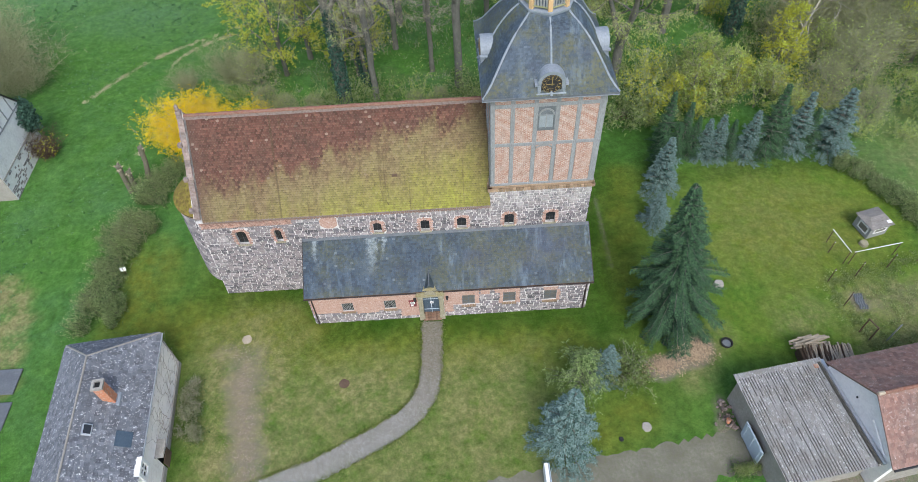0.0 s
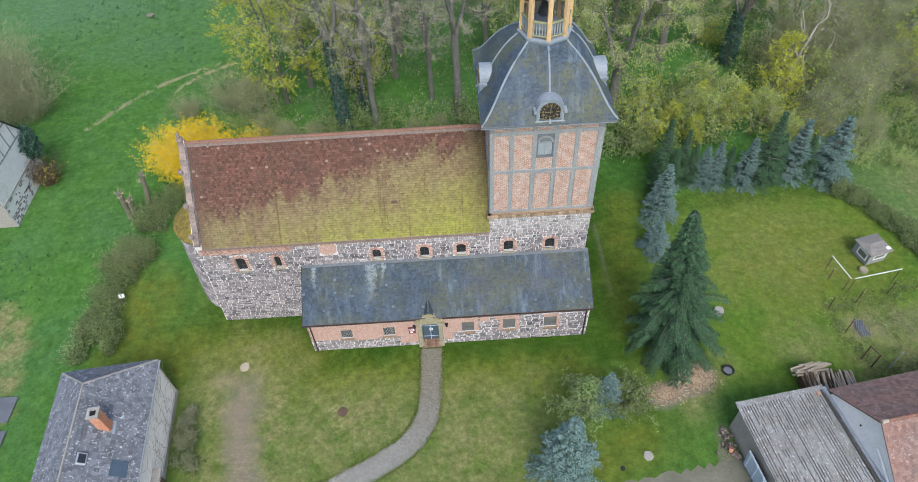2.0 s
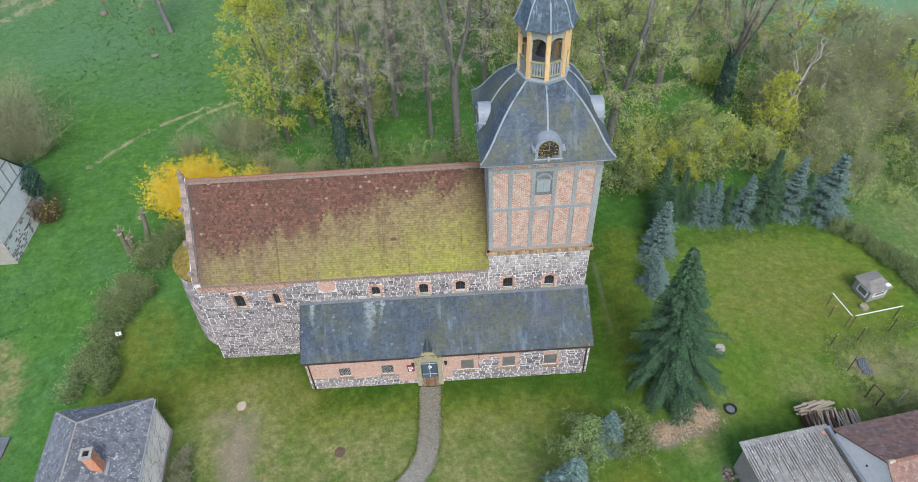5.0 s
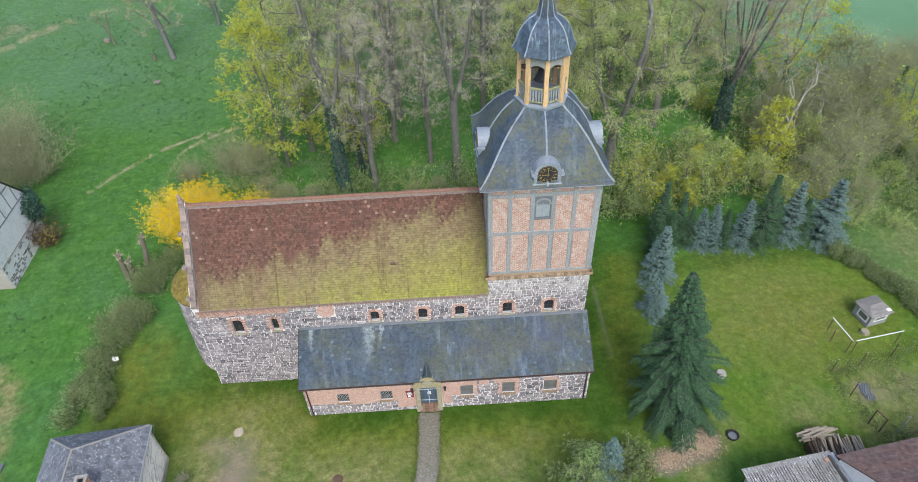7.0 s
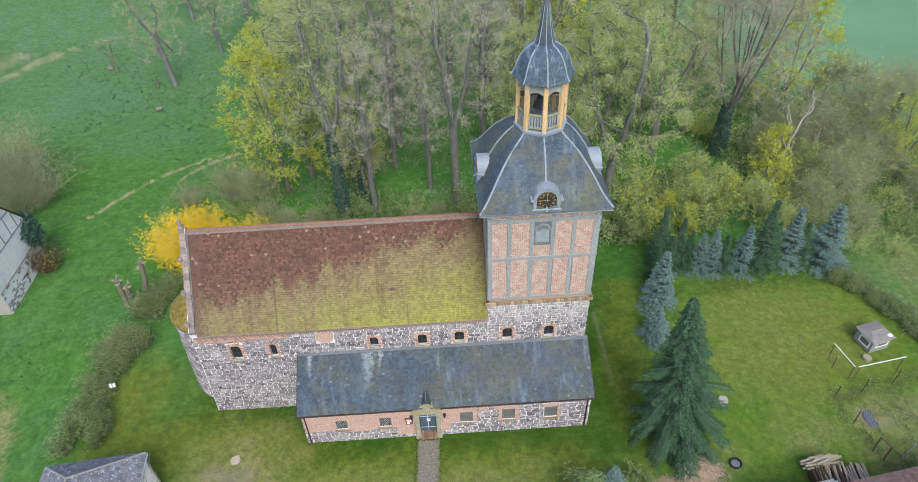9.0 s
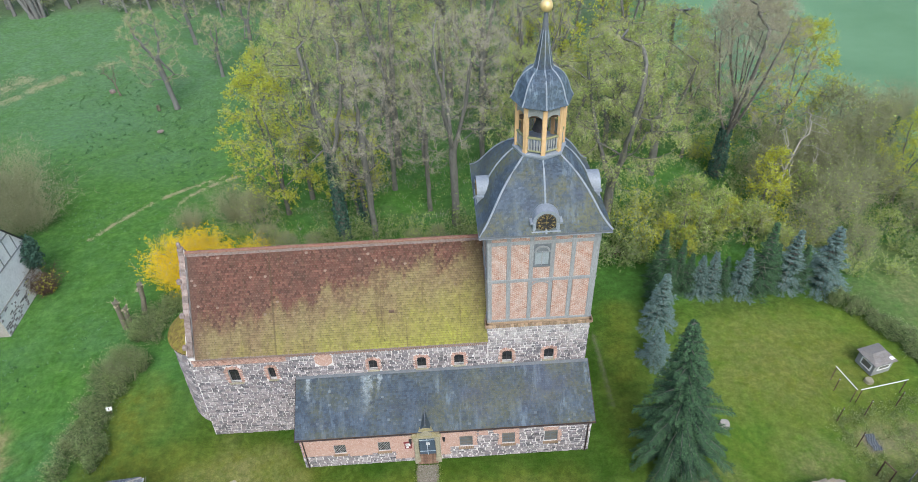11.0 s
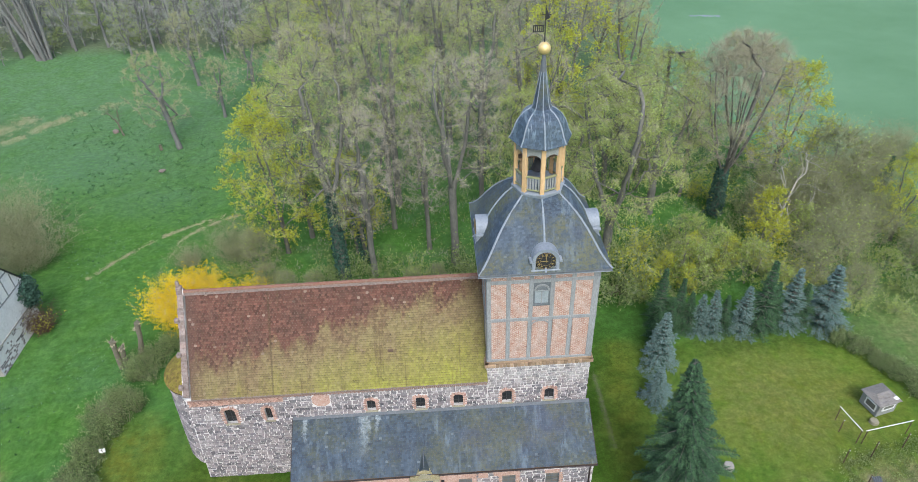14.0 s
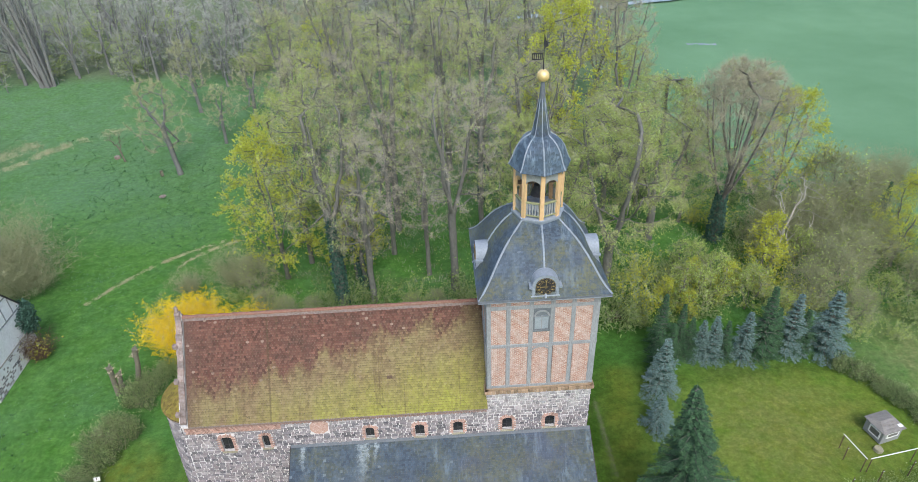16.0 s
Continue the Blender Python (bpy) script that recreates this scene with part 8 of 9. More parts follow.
blue.matrix_basis = pose(28.3, 11.5, 0, 0, 0, 10) @ Matrix.Diagonal((1.08, 1.08, 0.94, 1))
# x, y, height, width factor, turn
for x, y, h, w, turn in ((27.0, 7.8, 3.7, 0.82, 60), (32.8, 15.0, 4.5, 0.72, 120), (33.8, 14.9, 5.0, 0.78, 200), (36.5, 14.7, 5.4, 0.86, 260), (40.6, 15.0, 6.9, 0.95, 300), (43.9, 15.0, 6.9, 1.25, 150), (16.9, -10.2, 7.6, 1.36, 75), (20.3, -5.7, 4.3, 0.78, 130)):
    copy_thing(blue, pose(x, y, 0, 0, 0, turn) @ Matrix.Diagonal((w, w, h / 6.0, 1)))
green.matrix_basis = pose(29.5, 16.0, 0, 0, 0, 0) @ Matrix.Diagonal((0.85, 0.85, 0.93, 1))
for x, y, h, w, turn in ((31.1, 15.7, 6.0, 0.85, 90), (28.8, 14.0, 3.8, 0.8, 10), (34.9, 14.9, 4.4, 0.8, 33), (38.1, 14.8, 8.1, 1.25, 180), (39.2, 15.1, 5.4, 0.9, 270), (60.2, 34.0, 6.0, 1.0, 40), (31.9, 15.3, 4.6, 0.85, 200), (41.8, 15.1, 5.0, 0.9, 330), (30.3, 15.2, 4.2, 0.8, 60)):
    copy_thing(green, pose(x, y, 0, 0, 0, turn) @ Matrix.Diagonal((w, w, h / 7.0, 1)))
old = spruce_tree("larch", "thin yellowish conifer with long bare boughs", 44, 4.4, 3.0, "hedge_green", droop=0.2, sparse=0.6, tw=0.28)
old.matrix_basis = pose(18.6, -6.2, 0, 0, 0, 0)


# ---- shrubs, hedges ----
def shrub(name, label, seed, r, h, n_stem, leaf_n, leaf_mat, leaf_size=0.12, group="", twig_mat="twig", stout=1.0):
    """A many-stemmed bush: arching stems that fork, twigs, and leaves along them."""
    rng = random.Random(seed)
    twigs, leaves, ends = Geo(), Geo(), []
    for _ in range(n_stem):
        a, rr = rng.uniform(0, 6.28), rng.random() ** 0.7
        p = Vector((0.35 * r * rr * math.cos(a), 0.35 * r * rr * math.sin(a), 0))
        d = Vector((math.cos(a) * rr * 0.9 * r / h, math.sin(a) * rr * 0.9 * r / h, 1)).normalized()
        L = h * rng.uniform(0.55, 1.05)
        for k in range(5):
            d = (d + unit(rng) * 0.22 + Vector((0, 0, -0.05))).normalized()
            blade(twigs, p, d, L / 5 * 1.1, (0.022 - 0.003 * k) * stout)
            p = p + d * L / 5
            for _ in range(4):
                e = (d + unit(rng) * 1.0).normalized()
                l = L * rng.uniform(0.12, 0.3)
                blade(twigs, p, e, l, 0.010)
                ends += [p + e * l, p + e * l * 0.6, p]
    for _ in range(leaf_n):
        small_leaf(leaves, rng.choice(ends) + unit(rng) * rng.uniform(0, 0.22), rng, leaf_size * rng.uniform(0.7, 1.4))
    t = thing(name, label, "bush", group)
    tagged(part("stem_growth", twigs, twig_mat, t), kind="stuff")
    if leaf_n:
        tagged(part("foliage", leaves, leaf_mat, t), kind="stuff")
    return t


fors = shrub("forsythia_bush", "large forsythia bush in full yellow blossom beside the east gable", 51, 3.4, 4.4, 420, 84000, "forsythia", 0.115)
fors.matrix_basis = pose(-12.9, 20.8, 0) @ Matrix.Diagonal((1.02, 0.9, 0.95, 1))
fors_b = shrub("forsythia_bush", "smaller forsythia bush in yellow blossom behind the nave", 58, 1.7, 2.5, 90, 9000, "forsythia", 0.105)
fors_b.matrix_basis = pose(-7.7, 22.4, 0)
under_a = shrub("undergrowth_bush", "leafless undergrowth bush with a green shimmer", 52, 2.2, 2.2, 28, 900, "green_leaf", 0.15, "undergrowth of the wood", "green_twig")
under_b = shrub("undergrowth_bush", "thin olive undergrowth bush at the edge of the wood", 53, 2.5, 3.2, 36, 950, "bud", 0.14, "undergrowth of the wood", "green_twig")
under_c = shrub("yellow_bush", "loose bush with small yellow-green leaves", 54, 2.2, 3.0, 44, 1100, "yellow_leaf", 0.14, "undergrowth of the wood", "green_twig")
urng = random.Random(9)
spots = []
farwood = [(urng.uniform(-95, -14), urng.uniform(96, 135)) for _ in range(26)]
for _ in range(62):
    x, y = urng.uniform(-11, 58), urng.uniform(20, 60)
    if y < 22.5 + 2.0 * (x > 26) * (x < 45) * 0 and x < 24:
        continue
    if x > 26 and x < 46 and y < 18.5:
        continue
    if x > 50 + 0.2 * (60 - y) or (x < -6 and y < 26) or (x < -8 and y > 50):
        continue
    spots.append((x, y))
dense = [(urng.uniform(-8, 24), urng.uniform(22, 26)) for _ in range(11)] + [(urng.uniform(26, 60), urng.uniform(18.5, 27)) for _ in range(24)] + [(urng.uniform(47, 60), urng.uniform(14, 22)) for _ in range(8)]
first = {}
for i, (x, y) in enumerate(spots + dense + farwood):
    src = (under_a, under_b, under_b, under_c)[urng.choice((0, 0, 0, 1, 2, 3 if x > 20 and i % 3 == 0 else 0))]
    m = pose(x, y, 0, 0, 0, urng.uniform(0, 360)) @ Matrix.Scale(urng.uniform(0.65, 1.3) * (1.6 if y > 90 else 1), 4)
    if src.name not in first:
        src.matrix_basis = m
        first[src.name] = 1
    else:
        copy_thing(src, m)
# a heap of cut brush at the edge of the wood
hrng = random.Random(19)
heap = thing("brush_heap", "heap of cut reddish-brown branches at the wood's edge", "brush heap")
for _ in range(70):
    a, r = hrng.uniform(0, 6.28), 1.3 * math.sqrt(hrng.random())
    p = Vector((27.4 + 1.3 * r * math.cos(a), 20.8 + 0.7 * r * math.sin(a), hrng.uniform(0.03, 0.9 * (1.5 - r) / 1.5 + 0.05)))
    d = (Vector((hrng.uniform(-1, 1), hrng.uniform(-0.6, 0.6), hrng.uniform(-0.05, 0.25)))).normalized() * hrng.uniform(0.5, 1.2)
    part("branch", Geo().tube([p, p + d * 0.5 + unit(hrng) * 0.06, p + d], [0.032, 0.024, 0.008], 5), "brown_wood" if hrng.random() < 0.5 else "pale_bark", heap)
# low brambles and young shoots on the floor of the wood
brng_low = random.Random(17)
low_green, low_dry = Geo(), Geo()
for _ in range(4600):
    x, y = brng_low.uniform(-8, 60), brng_low.uniform(20.5, 60)
    if (x < -5 and y < 26) or (26 < x < 46 and y < 18) or x > 48 + 0.3 * (60 - y):
        continue
    if noise.noise(Vector((x * 0.22, y * 0.22, 7.7))) < brng_low.uniform(-0.45, 0.25):
        continue
    h = brng_low.uniform(0.25, 0.9)
    g = low_green if brng_low.random() < 0.62 else low_dry
    for _ in range(10):
        q = Vector((x + brng_low.gauss(0, 0.3), y + brng_low.gauss(0, 0.3), 0.0))
        if g is low_dry:
            blade(g, q, (Vector((0, 0, 1)) + unit(brng_low) * 0.6).normalized(), h, 0.016)
        else:
            small_leaf(g, q + Vector((0, 0, h * brng_low.random())), brng_low, brng_low.uniform(0.14, 0.28))
solid("bramble_undergrowth", low_green, "green_leaf", "low fresh green leaves on the floor of the wood", "undergrowth", kind="stuff")
solid("dry_undergrowth", low_dry, "twig", "dry grey-brown stalks on the floor of the wood", "undergrowth", kind="stuff")
# the big leafless bushes on the meadow and by the western fence
willow = shrub("meadow_bush", "large pale brown leafless bush with fine twigs", 55, 4.2, 5.6, 400, 3400, "shrub", 0.09, "", "grey_green_twig", 0.55)
willow.matrix_basis = pose(-32.6, 30.5, 0) @ Matrix.Scale(1.2, 4)
copy_thing(willow, pose(-36.5, 33.5, 0, 0, 0, 120) @ Matrix.Scale(1.1, 4))
for x, y, turn, size in ((50.5, 31.0, 60, 1.1), (46.0, 29.5, 170, 0.85), (54.5, 29.0, 280, 0.9), (56.0, 34.5, 10, 0.8), (62.5, 40.0, 90, 0.7), (67.0, 43.0, 200, 0.65), (59.0, 37.5, 320, 0.6)):
    copy_thing(willow, pose(x, y, 0, 0, 0, turn) @ Matrix.Scale(size, 4))
copy_thing(willow, pose(-10.5, 30.0, 0, 0, 0, 40) @ Matrix.Scale(0.62, 4))
copy_thing(willow, pose(-15.5, 29.0, 0, 0, 0, 200) @ Matrix.Scale(0.35, 4))


def hedge(name, label, pts, half, h, seed, per_m, leaf_mat, twig_mat="brown_twig", leafy=1.0):
    """A grown-out hedge: bush beside bush along a line, each with its own dome of stems, twigs and leaves."""
    rng = random.Random(seed)
    line = smooth_line(pts, 0.3)
    stems, leaves, low = Geo(), Geo(), Geo()
    total = sum((b - a).length for a, b in zip(line[:-1], line[1:]))
    for _ in range(int(total * per_m)):
        i = rng.randrange(len(line) - 1)
        p = line[i].lerp(line[i + 1], rng.random())
        d = (line[i + 1] - line[i]).normalized()
        swell = 0.85 + 0.75 * noise.noise(p * 0.35)
        p = p + Vector((-d.y, d.x, 0)) * rng.uniform(-1, 1) * half * 0.75 * swell
        r, top = rng.uniform(0.45, 1.0) * half * 0.62, h * swell * rng.uniform(0.55, 1.1)
        dry = noise.noise(p * 0.6 + Vector((3, 9, 2))) > 0.12
        for _ in range(int(16 + 16 * top)):
            a, rr = rng.uniform(0, 6.283), math.sqrt(rng.random())
            foot = p + Vector((math.cos(a), math.sin(a), 0)) * r * rr * 0.45
            tip = p + Vector((math.cos(a) * r * rr, math.sin(a) * r * rr, top * (1.05 - 0.55 * rr * rr) * rng.uniform(0.6, 1.1)))
            v = tip - foot
            blade(stems, foot, v.normalized(), v.length, 0.016)
            for _ in range(4):
                q = foot.lerp(tip, rng.uniform(0.35, 1.0))
                e = (v.normalized() + unit(rng) * 1.1).normalized()
                l = rng.uniform(0.18, 0.5)
                blade(stems, q, e, l, 0.008)
                for _ in range(int((0.9 if dry else 2.4) * leafy + rng.random())):
                    small_leaf(leaves, q + e * l * rng.random() + unit(rng) * 0.07, rng, rng.uniform(0.065, 0.125))
            for _ in range(4):
                small_leaf(low, foot + Vector((rng.gauss(0, 0.3), rng.gauss(0, 0.3), rng.uniform(0.05, 0.5 * top))), rng, rng.uniform(0.08, 0.15))
    t = thing(name, label, "hedge")
    tagged(part("stem_growth", stems, twig_mat, t), kind="stuff")
    tagged(part("foliage", leaves, leaf_mat, t), kind="stuff")
    tagged(part("ground_foliage", low, "dark_leaf", t), kind="stuff")
    return t


hedge("hedge", "overgrown grey-green hedge along the churchyard edge", [(-12.6, 18.6), (-14.2, 16.6), (-15.6, 13.8), (-16.1, 10.2), (-16.6, 6.6), (-16.9, 3.4), (-16.4, 0.4)], 1.85, 2.2, 61, 6.2, "hedge_green", "grey_green_twig", 1.3)
hedge("hedge", "grey-green twiggy hedge along the lawn", [(44.4, 13.3), (45.7, 11.2), (46.7, 9.4), (48.1, 6.4), (49.7, 3.0), (50.9, -0.6)], 1.25, 1.5, 62, 6.0, "hedge_green", "grey_green_twig", 1.0)
hedge("hedge", "tangle of dry shrubs at the cottage wall", [(-8.4, -4.0), (-7.9, -6.2), (-7.6, -8.6)], 0.9, 1.3, 63, 4.0, "shrub")
hedge("hedge", "low green shrubs beside the farm track", [(27.2, -12.2), (28.4, -12.9)], 0.6, 0.7, 64, 5.0, "green_leaf", "olive_twig", 2.0)
rhodo = shrub("rhododendron", "round bush with green and reddish leaves beside the spruces", 56, 1.5, 2.3, 60, 5200, "garden_leaf", 0.14)
rhodo.matrix_basis = pose(21.8, -6.0, 0)


def pollard(x, y, stems, seed):
    """Lopped trunks with knobbly heads, pale cut ends and a few short shoots. stems: offset x, y, height, lean x, lean y."""
    rng = random.Random(seed)
    t = thing("lopped_tree", "lopped old tree with knobbly head and pale cuts", "tree stump")
    for dx, dy, h, lx, ly in stems:
        foot = Vector((x + dx, y + dy, -0.05))
        top = foot + Vector((lx, ly, 1)) * h
        mid = foot.lerp(top, 0.55) + Vector((rng.uniform(-0.08, 0.08), rng.uniform(-0.08, 0.08), 0))
        g = Geo().tube([foot, mid, foot.lerp(top, 0.86), top], [0.26, 0.21, 0.22, 0.25], 9)
        trunk = part("trunk", g, "pale_bark", t)
        shoots = Geo()
        for _ in range(9):
            a = rng.uniform(0, 6.28)
            s0 = foot.lerp(top, rng.uniform(0.8, 1.0))
            e = s0 + Vector((0.26 * math.cos(a), 0.26 * math.sin(a), rng.uniform(-0.05, 0.28)))
            part("limb_stub", Geo().tube([s0, s0.lerp(e, 0.6), e], [0.12, 0.10, 0.095], 7), "pale_bark", trunk)
            part("cut_face", Geo().tube([e, e + (e - s0).normalized() * 0.02], [0.085, 0.08], 8), "cut_wood", trunk)
            for _ in range(5):
                blade(shoots, e, ((e - s0).normalized() + unit(rng) * 0.7 + Vector((0, 0, 0.5))).normalized(), rng.uniform(0.2, 0.6), 0.014)
        tagged(part("shoot_growth", shoots, "olive_twig", trunk), kind="stuff")


pollard(-17.55, 14.86, ((0.0, 0.0, 3.2, 0.05, 0.0), (0.5, 0.12, 2.3, 0.04, 0.0)), 1)
pollard(-16.3, 16.14, ((0.0, 0.0, 4.0, 0.20, 0.0),), 2)

sap = make_tree("pollarded_sapling", "small pollarded sapling with pale shoots on the meadow", "tree", 47, bark="pale_bark", twig_mat="pale_bark", height=4.6, radius=1.5, clear=0.45, tips=16, trunk_r=0.13, leaders=4, fork=0.4, twig_n=50, twig_w=0.02)
sap.matrix_basis = pose(-33.8, 61.0, 0, 0, -6, 0)
disc("tree_stump", -26.8, 55.7, 0.22, 0.8, "pale_bark", "tall pale stump on the meadow", "stump", 9)
disc("field_stone", -35.2, 62.0, 0.4, 0.4, "cope", "grey boulder on the meadow", "boulder", 9)
disc("field_stone", -24.9, 49.8, 0.45, 0.10, "cope", "flat grey stone in the meadow grass", "stone", 9)

# far things: mown straw strips, a stream, the pale lane and a puddle on the field
def straw_strip(pts, half, n, seed, label):
    rng = random.Random(seed)
    line = smooth_line(pts, 0.6)
    g = Geo()
    for _ in range(n):
        i = rng.randrange(len(line) - 1)
        p = line[i].lerp(line[i + 1], rng.random())
        d = (line[i + 1] - line[i]).normalized()
        if noise.noise(Vector((p.x * 0.9, p.y * 0.9, seed))) < rng.uniform(-0.5, 0.25):
            continue
        w = Vector((-d.y, d.x, 0)) * rng.gauss(0, half * 0.5)
        for _ in range(9):
            q = Vector((p.x + w.x + rng.gauss(0, 0.12 + 0.1 * half), p.y + w.y + rng.gauss(0, 0.12 + 0.1 * half), 0.02))
            blade(g, q, (d * rng.uniform(-1, 1) + unit(rng) * 0.6 + Vector((0, 0, 0.45))).normalized(), rng.uniform(0.12, 0.34), 0.022)
    return solid("dry_grass", g, "straw", label, "dry grass", kind="stuff")


straw_strip([(-25.6, 27.6), (-23.2, 31.0), (-19.6, 34.8), (-16.1, 37.2)], 0.18, 330, 71, "ragged line of pale dry grass across the meadow")
straw_strip([(-16.1, 37.2), (-11.6, 39.8), (-8.4, 41.2)], 0.30, 50, 76, "thin trace of pale dry grass across the meadow")
straw_strip([(-18.4, 27.0), (-18.0, 31.0), (-17.6, 33.8), (-15.6, 36.2), (-12.4, 38.2)], 0.16, 330, 72, "narrow line of pale dry grass across the meadow")
straw_strip([(-58, 52), (-50, 60), (-46, 66), (-42.5, 69.5)], 1.3, 800, 73, "swathe of cut dry reed on the meadow")
straw_strip([(-58, 60), (-52, 65), (-50, 69)], 2.2, 600, 74, "swathe of cut dry reed on the meadow")
straw_strip([(-41, 71), (-33, 74), (-28, 75)], 1.6, 260, 75, "swathe of cut dry reed on the meadow")
g, _, _ = ribbon(smooth_line([(22, 122), (38, 126.5), (50, 130.5), (73, 135.5), (110, 141)], 2), 1.3, 0.35, prng, 0.25)
solid("stream", g, "water", "pale stream along the field edge", "stream", kind="structure")
g, _, _ = ribbon(smooth_line([(61.5, 100.5), (64, 100.2), (67, 99.4)], 0.3), 0.4, 0.3, prng, 0.4)
solid("puddle", g, "water", "pale puddle on the field", "puddle", kind="structure")

# clumps of taller grass and flower leaves on the meadow
mrng = random.Random(91)
g = Geo()
for _ in range(5200):
    x, y = mrng.uniform(-60, -14), mrng.uniform(4, 72)
    if x > -19 + 0.12 * (y - 20) or noise.noise(Vector((x * 0.12, y * 0.12, 3.3))) < mrng.uniform(-0.5, 0.3):
        continue
    s = mrng.uniform(0.12, 0.3)
    for _ in range(5):
        a = mrng.uniform(0, 6.28)
        d = Vector((math.cos(a) * 0.7, math.sin(a) * 0.7, 0.75)).normalized()
        blade(g, Vector((x + mrng.uniform(-0.15, 0.15), y + mrng.uniform(-0.15, 0.15), 0.0)), d, s, 0.05)
solid("tufted_grass", g, "tuft", "darker tufts of grass and bulb leaves on the meadow", "grass", kind="stuff")


# ---- cottage south-east of the church ----
def cottage():
    t = thing("cottage", "low cottage with lichened grey tiled hip roof and cracked white walls", "house")
    m = pose(-9.4, -2.5, 0, 0, 0, 95.5)       # x runs along the ridge away from the camera, y to the far side
    crng = random.Random(81)
    W, EZ, RZ, HIP, LEN = 6.1, 4.0, 6.6, 2.7, 15.0
    half = W / 2
    sl = math.hypot(half, RZ - EZ)
    door_hole, win_hole = (-7.7, 0.0, -6.75, 1.9), (-9.7, 3.05, -8.65, 3.85)
    g = Geo()
    wall_cells(g, -LEN, -0.2, 0, 3.9, [door_hole, win_hole], lambda u, v: (u, 0.1, v), lambda u, v: (u, 0.45, v))
    g.box((-LEN, W - 0.45, 0), (-0.2, W - 0.1, 3.9))
    g.box((-0.55, 0.45, 0), (-0.2, W - 0.45, 3.9)).box((-LEN, 0.45, 0), (-LEN + 0.35, W - 0.45, 3.9))
    wall = part("wall", g.move(m), "render", t, "cracked off-white render")
    part("plinth", Geo().box((-LEN, 0.0, 0), (-7.75, 0.12, 0.5), 0.03).box((-6.7, 0.0, 0), (-0.15, 0.12, 0.5), 0.03).move(m), "concrete", wall)
    g = Geo()
    for s in (0, 1):
        y0 = 0 if s == 0 else W
        g.add([(-LEN - 0.2, y0, EZ - 0.06), (0, y0, EZ - 0.06), (-HIP, half, RZ - 0.06), (-LEN - 0.2, half, RZ - 0.06)], [(0, 1, 2, 3)])
    g.add([(0, 0, EZ - 0.06), (0, W, EZ - 0.06), (-HIP, half, RZ - 0.06)], [(0, 1, 2)])
    g.add([(-LEN - 0.2, 0, EZ - 0.1), (0, 0, EZ - 0.1), (0, W, EZ - 0.1), (-LEN - 0.2, W, EZ - 0.1)], [(0, 1, 2, 3)])
    roof = part("roof", g.move(m), "house_tile", t, "grey concrete-coloured tiles with white lichen dots")
    g = Geo()
    g.add(*tile_field(-LEN - 0.2, 0.03, (-0.05, EZ - 0.04), (half, RZ - 0.02), 0.25, 0.27, crng, 0.03, False, 0.065, clip=lambda s: (-LEN - 0.2, 0.03 - HIP * s / sl)))
    g.add(*tile_field(-LEN - 0.2, 0.03, (W + 0.05, EZ - 0.04), (half, RZ - 0.02), 0.25, 0.27, crng, 0.03, False, 0.065, clip=lambda s: (-LEN - 0.2, 0.03 - HIP * s / sl)))
    tagged(part("tile_covering", g.move(m), "house_tile", roof), kind="stuff")
    hl = math.hypot(HIP, RZ - EZ)
    g = Geo()
    g.add(*tile_field(0, W, (-0.05, EZ - 0.04), (HIP, RZ - 0.02), 0.25, 0.27, crng, 0.03, False, 0.065, clip=lambda s: (half * s / hl, W - half * s / hl)))
    tagged(part("hip_tile_covering", g.move(m @ pose(0, 0, 0, 0, 0, 90)), "house_tile", roof), kind="stuff")
    cap = lambda a, b, n: [part("ridge_cap", Geo().tube([Vector(a).lerp(Vector(b), i / n), Vector(a).lerp(Vector(b), (i + 1.08) / n)], [0.065, 0.06], 7).move(m), "concrete", roof) for i in range(n)]
    cap((-LEN - 0.2, half, RZ), (-HIP, half, RZ), 30)
    cap((0, 0, EZ + 0.03), (-HIP, half, RZ), 10)
    cap((0, W, EZ + 0.03), (-HIP, half, RZ), 10)
    ch = part("chimney", Geo().box((-5.45, 1.42, 4.9), (-4.85, 2.0, 7.05), 0.02).move(m), "chimney", roof, "orange-red brick chimney")
    part("chimney_rim", Geo().ring([(-5.5, 1.37), (-4.8, 1.37), (-4.8, 2.05), (-5.5, 2.05)], [(-5.34, 1.53), (-4.96, 1.53), (-4.96, 1.89), (-5.34, 1.89)], lambda u, v: m @ Vector((u, v, 7.05)), lambda u, v: m @ Vector((u, v, 7.2))), "concrete", ch)
    part("chimney_flue", Geo().box((-5.34, 1.53, 7.04), (-4.96, 1.89, 7.07)).move(m), "dark", ch)
    part("chimney_apron", Geo().box((-5.6, 1.2, 5.0), (-4.75, 1.45, 5.25), 0.03).move(m), "lead", ch)
    slope = math.degrees(math.atan2(RZ - EZ, half))
    hat = m @ pose(-7.35, 2.35, 6.05, slope, 0, 0)
    sky = part("roof_hatch", Geo().box((-0.35, -0.25, -0.05), (0.35, 0.3, 0.13), 0.03, hat), "galvanized", roof, "small galvanized roof hatch")
    part("hatch_pane", Geo().box((-0.27, -0.18, 0.125), (0.27, 0.22, 0.14), 0.01, hat), "glass", sky)
    pan = m @ pose(-7.6, 0.75, 4.7, slope, 0, 0)
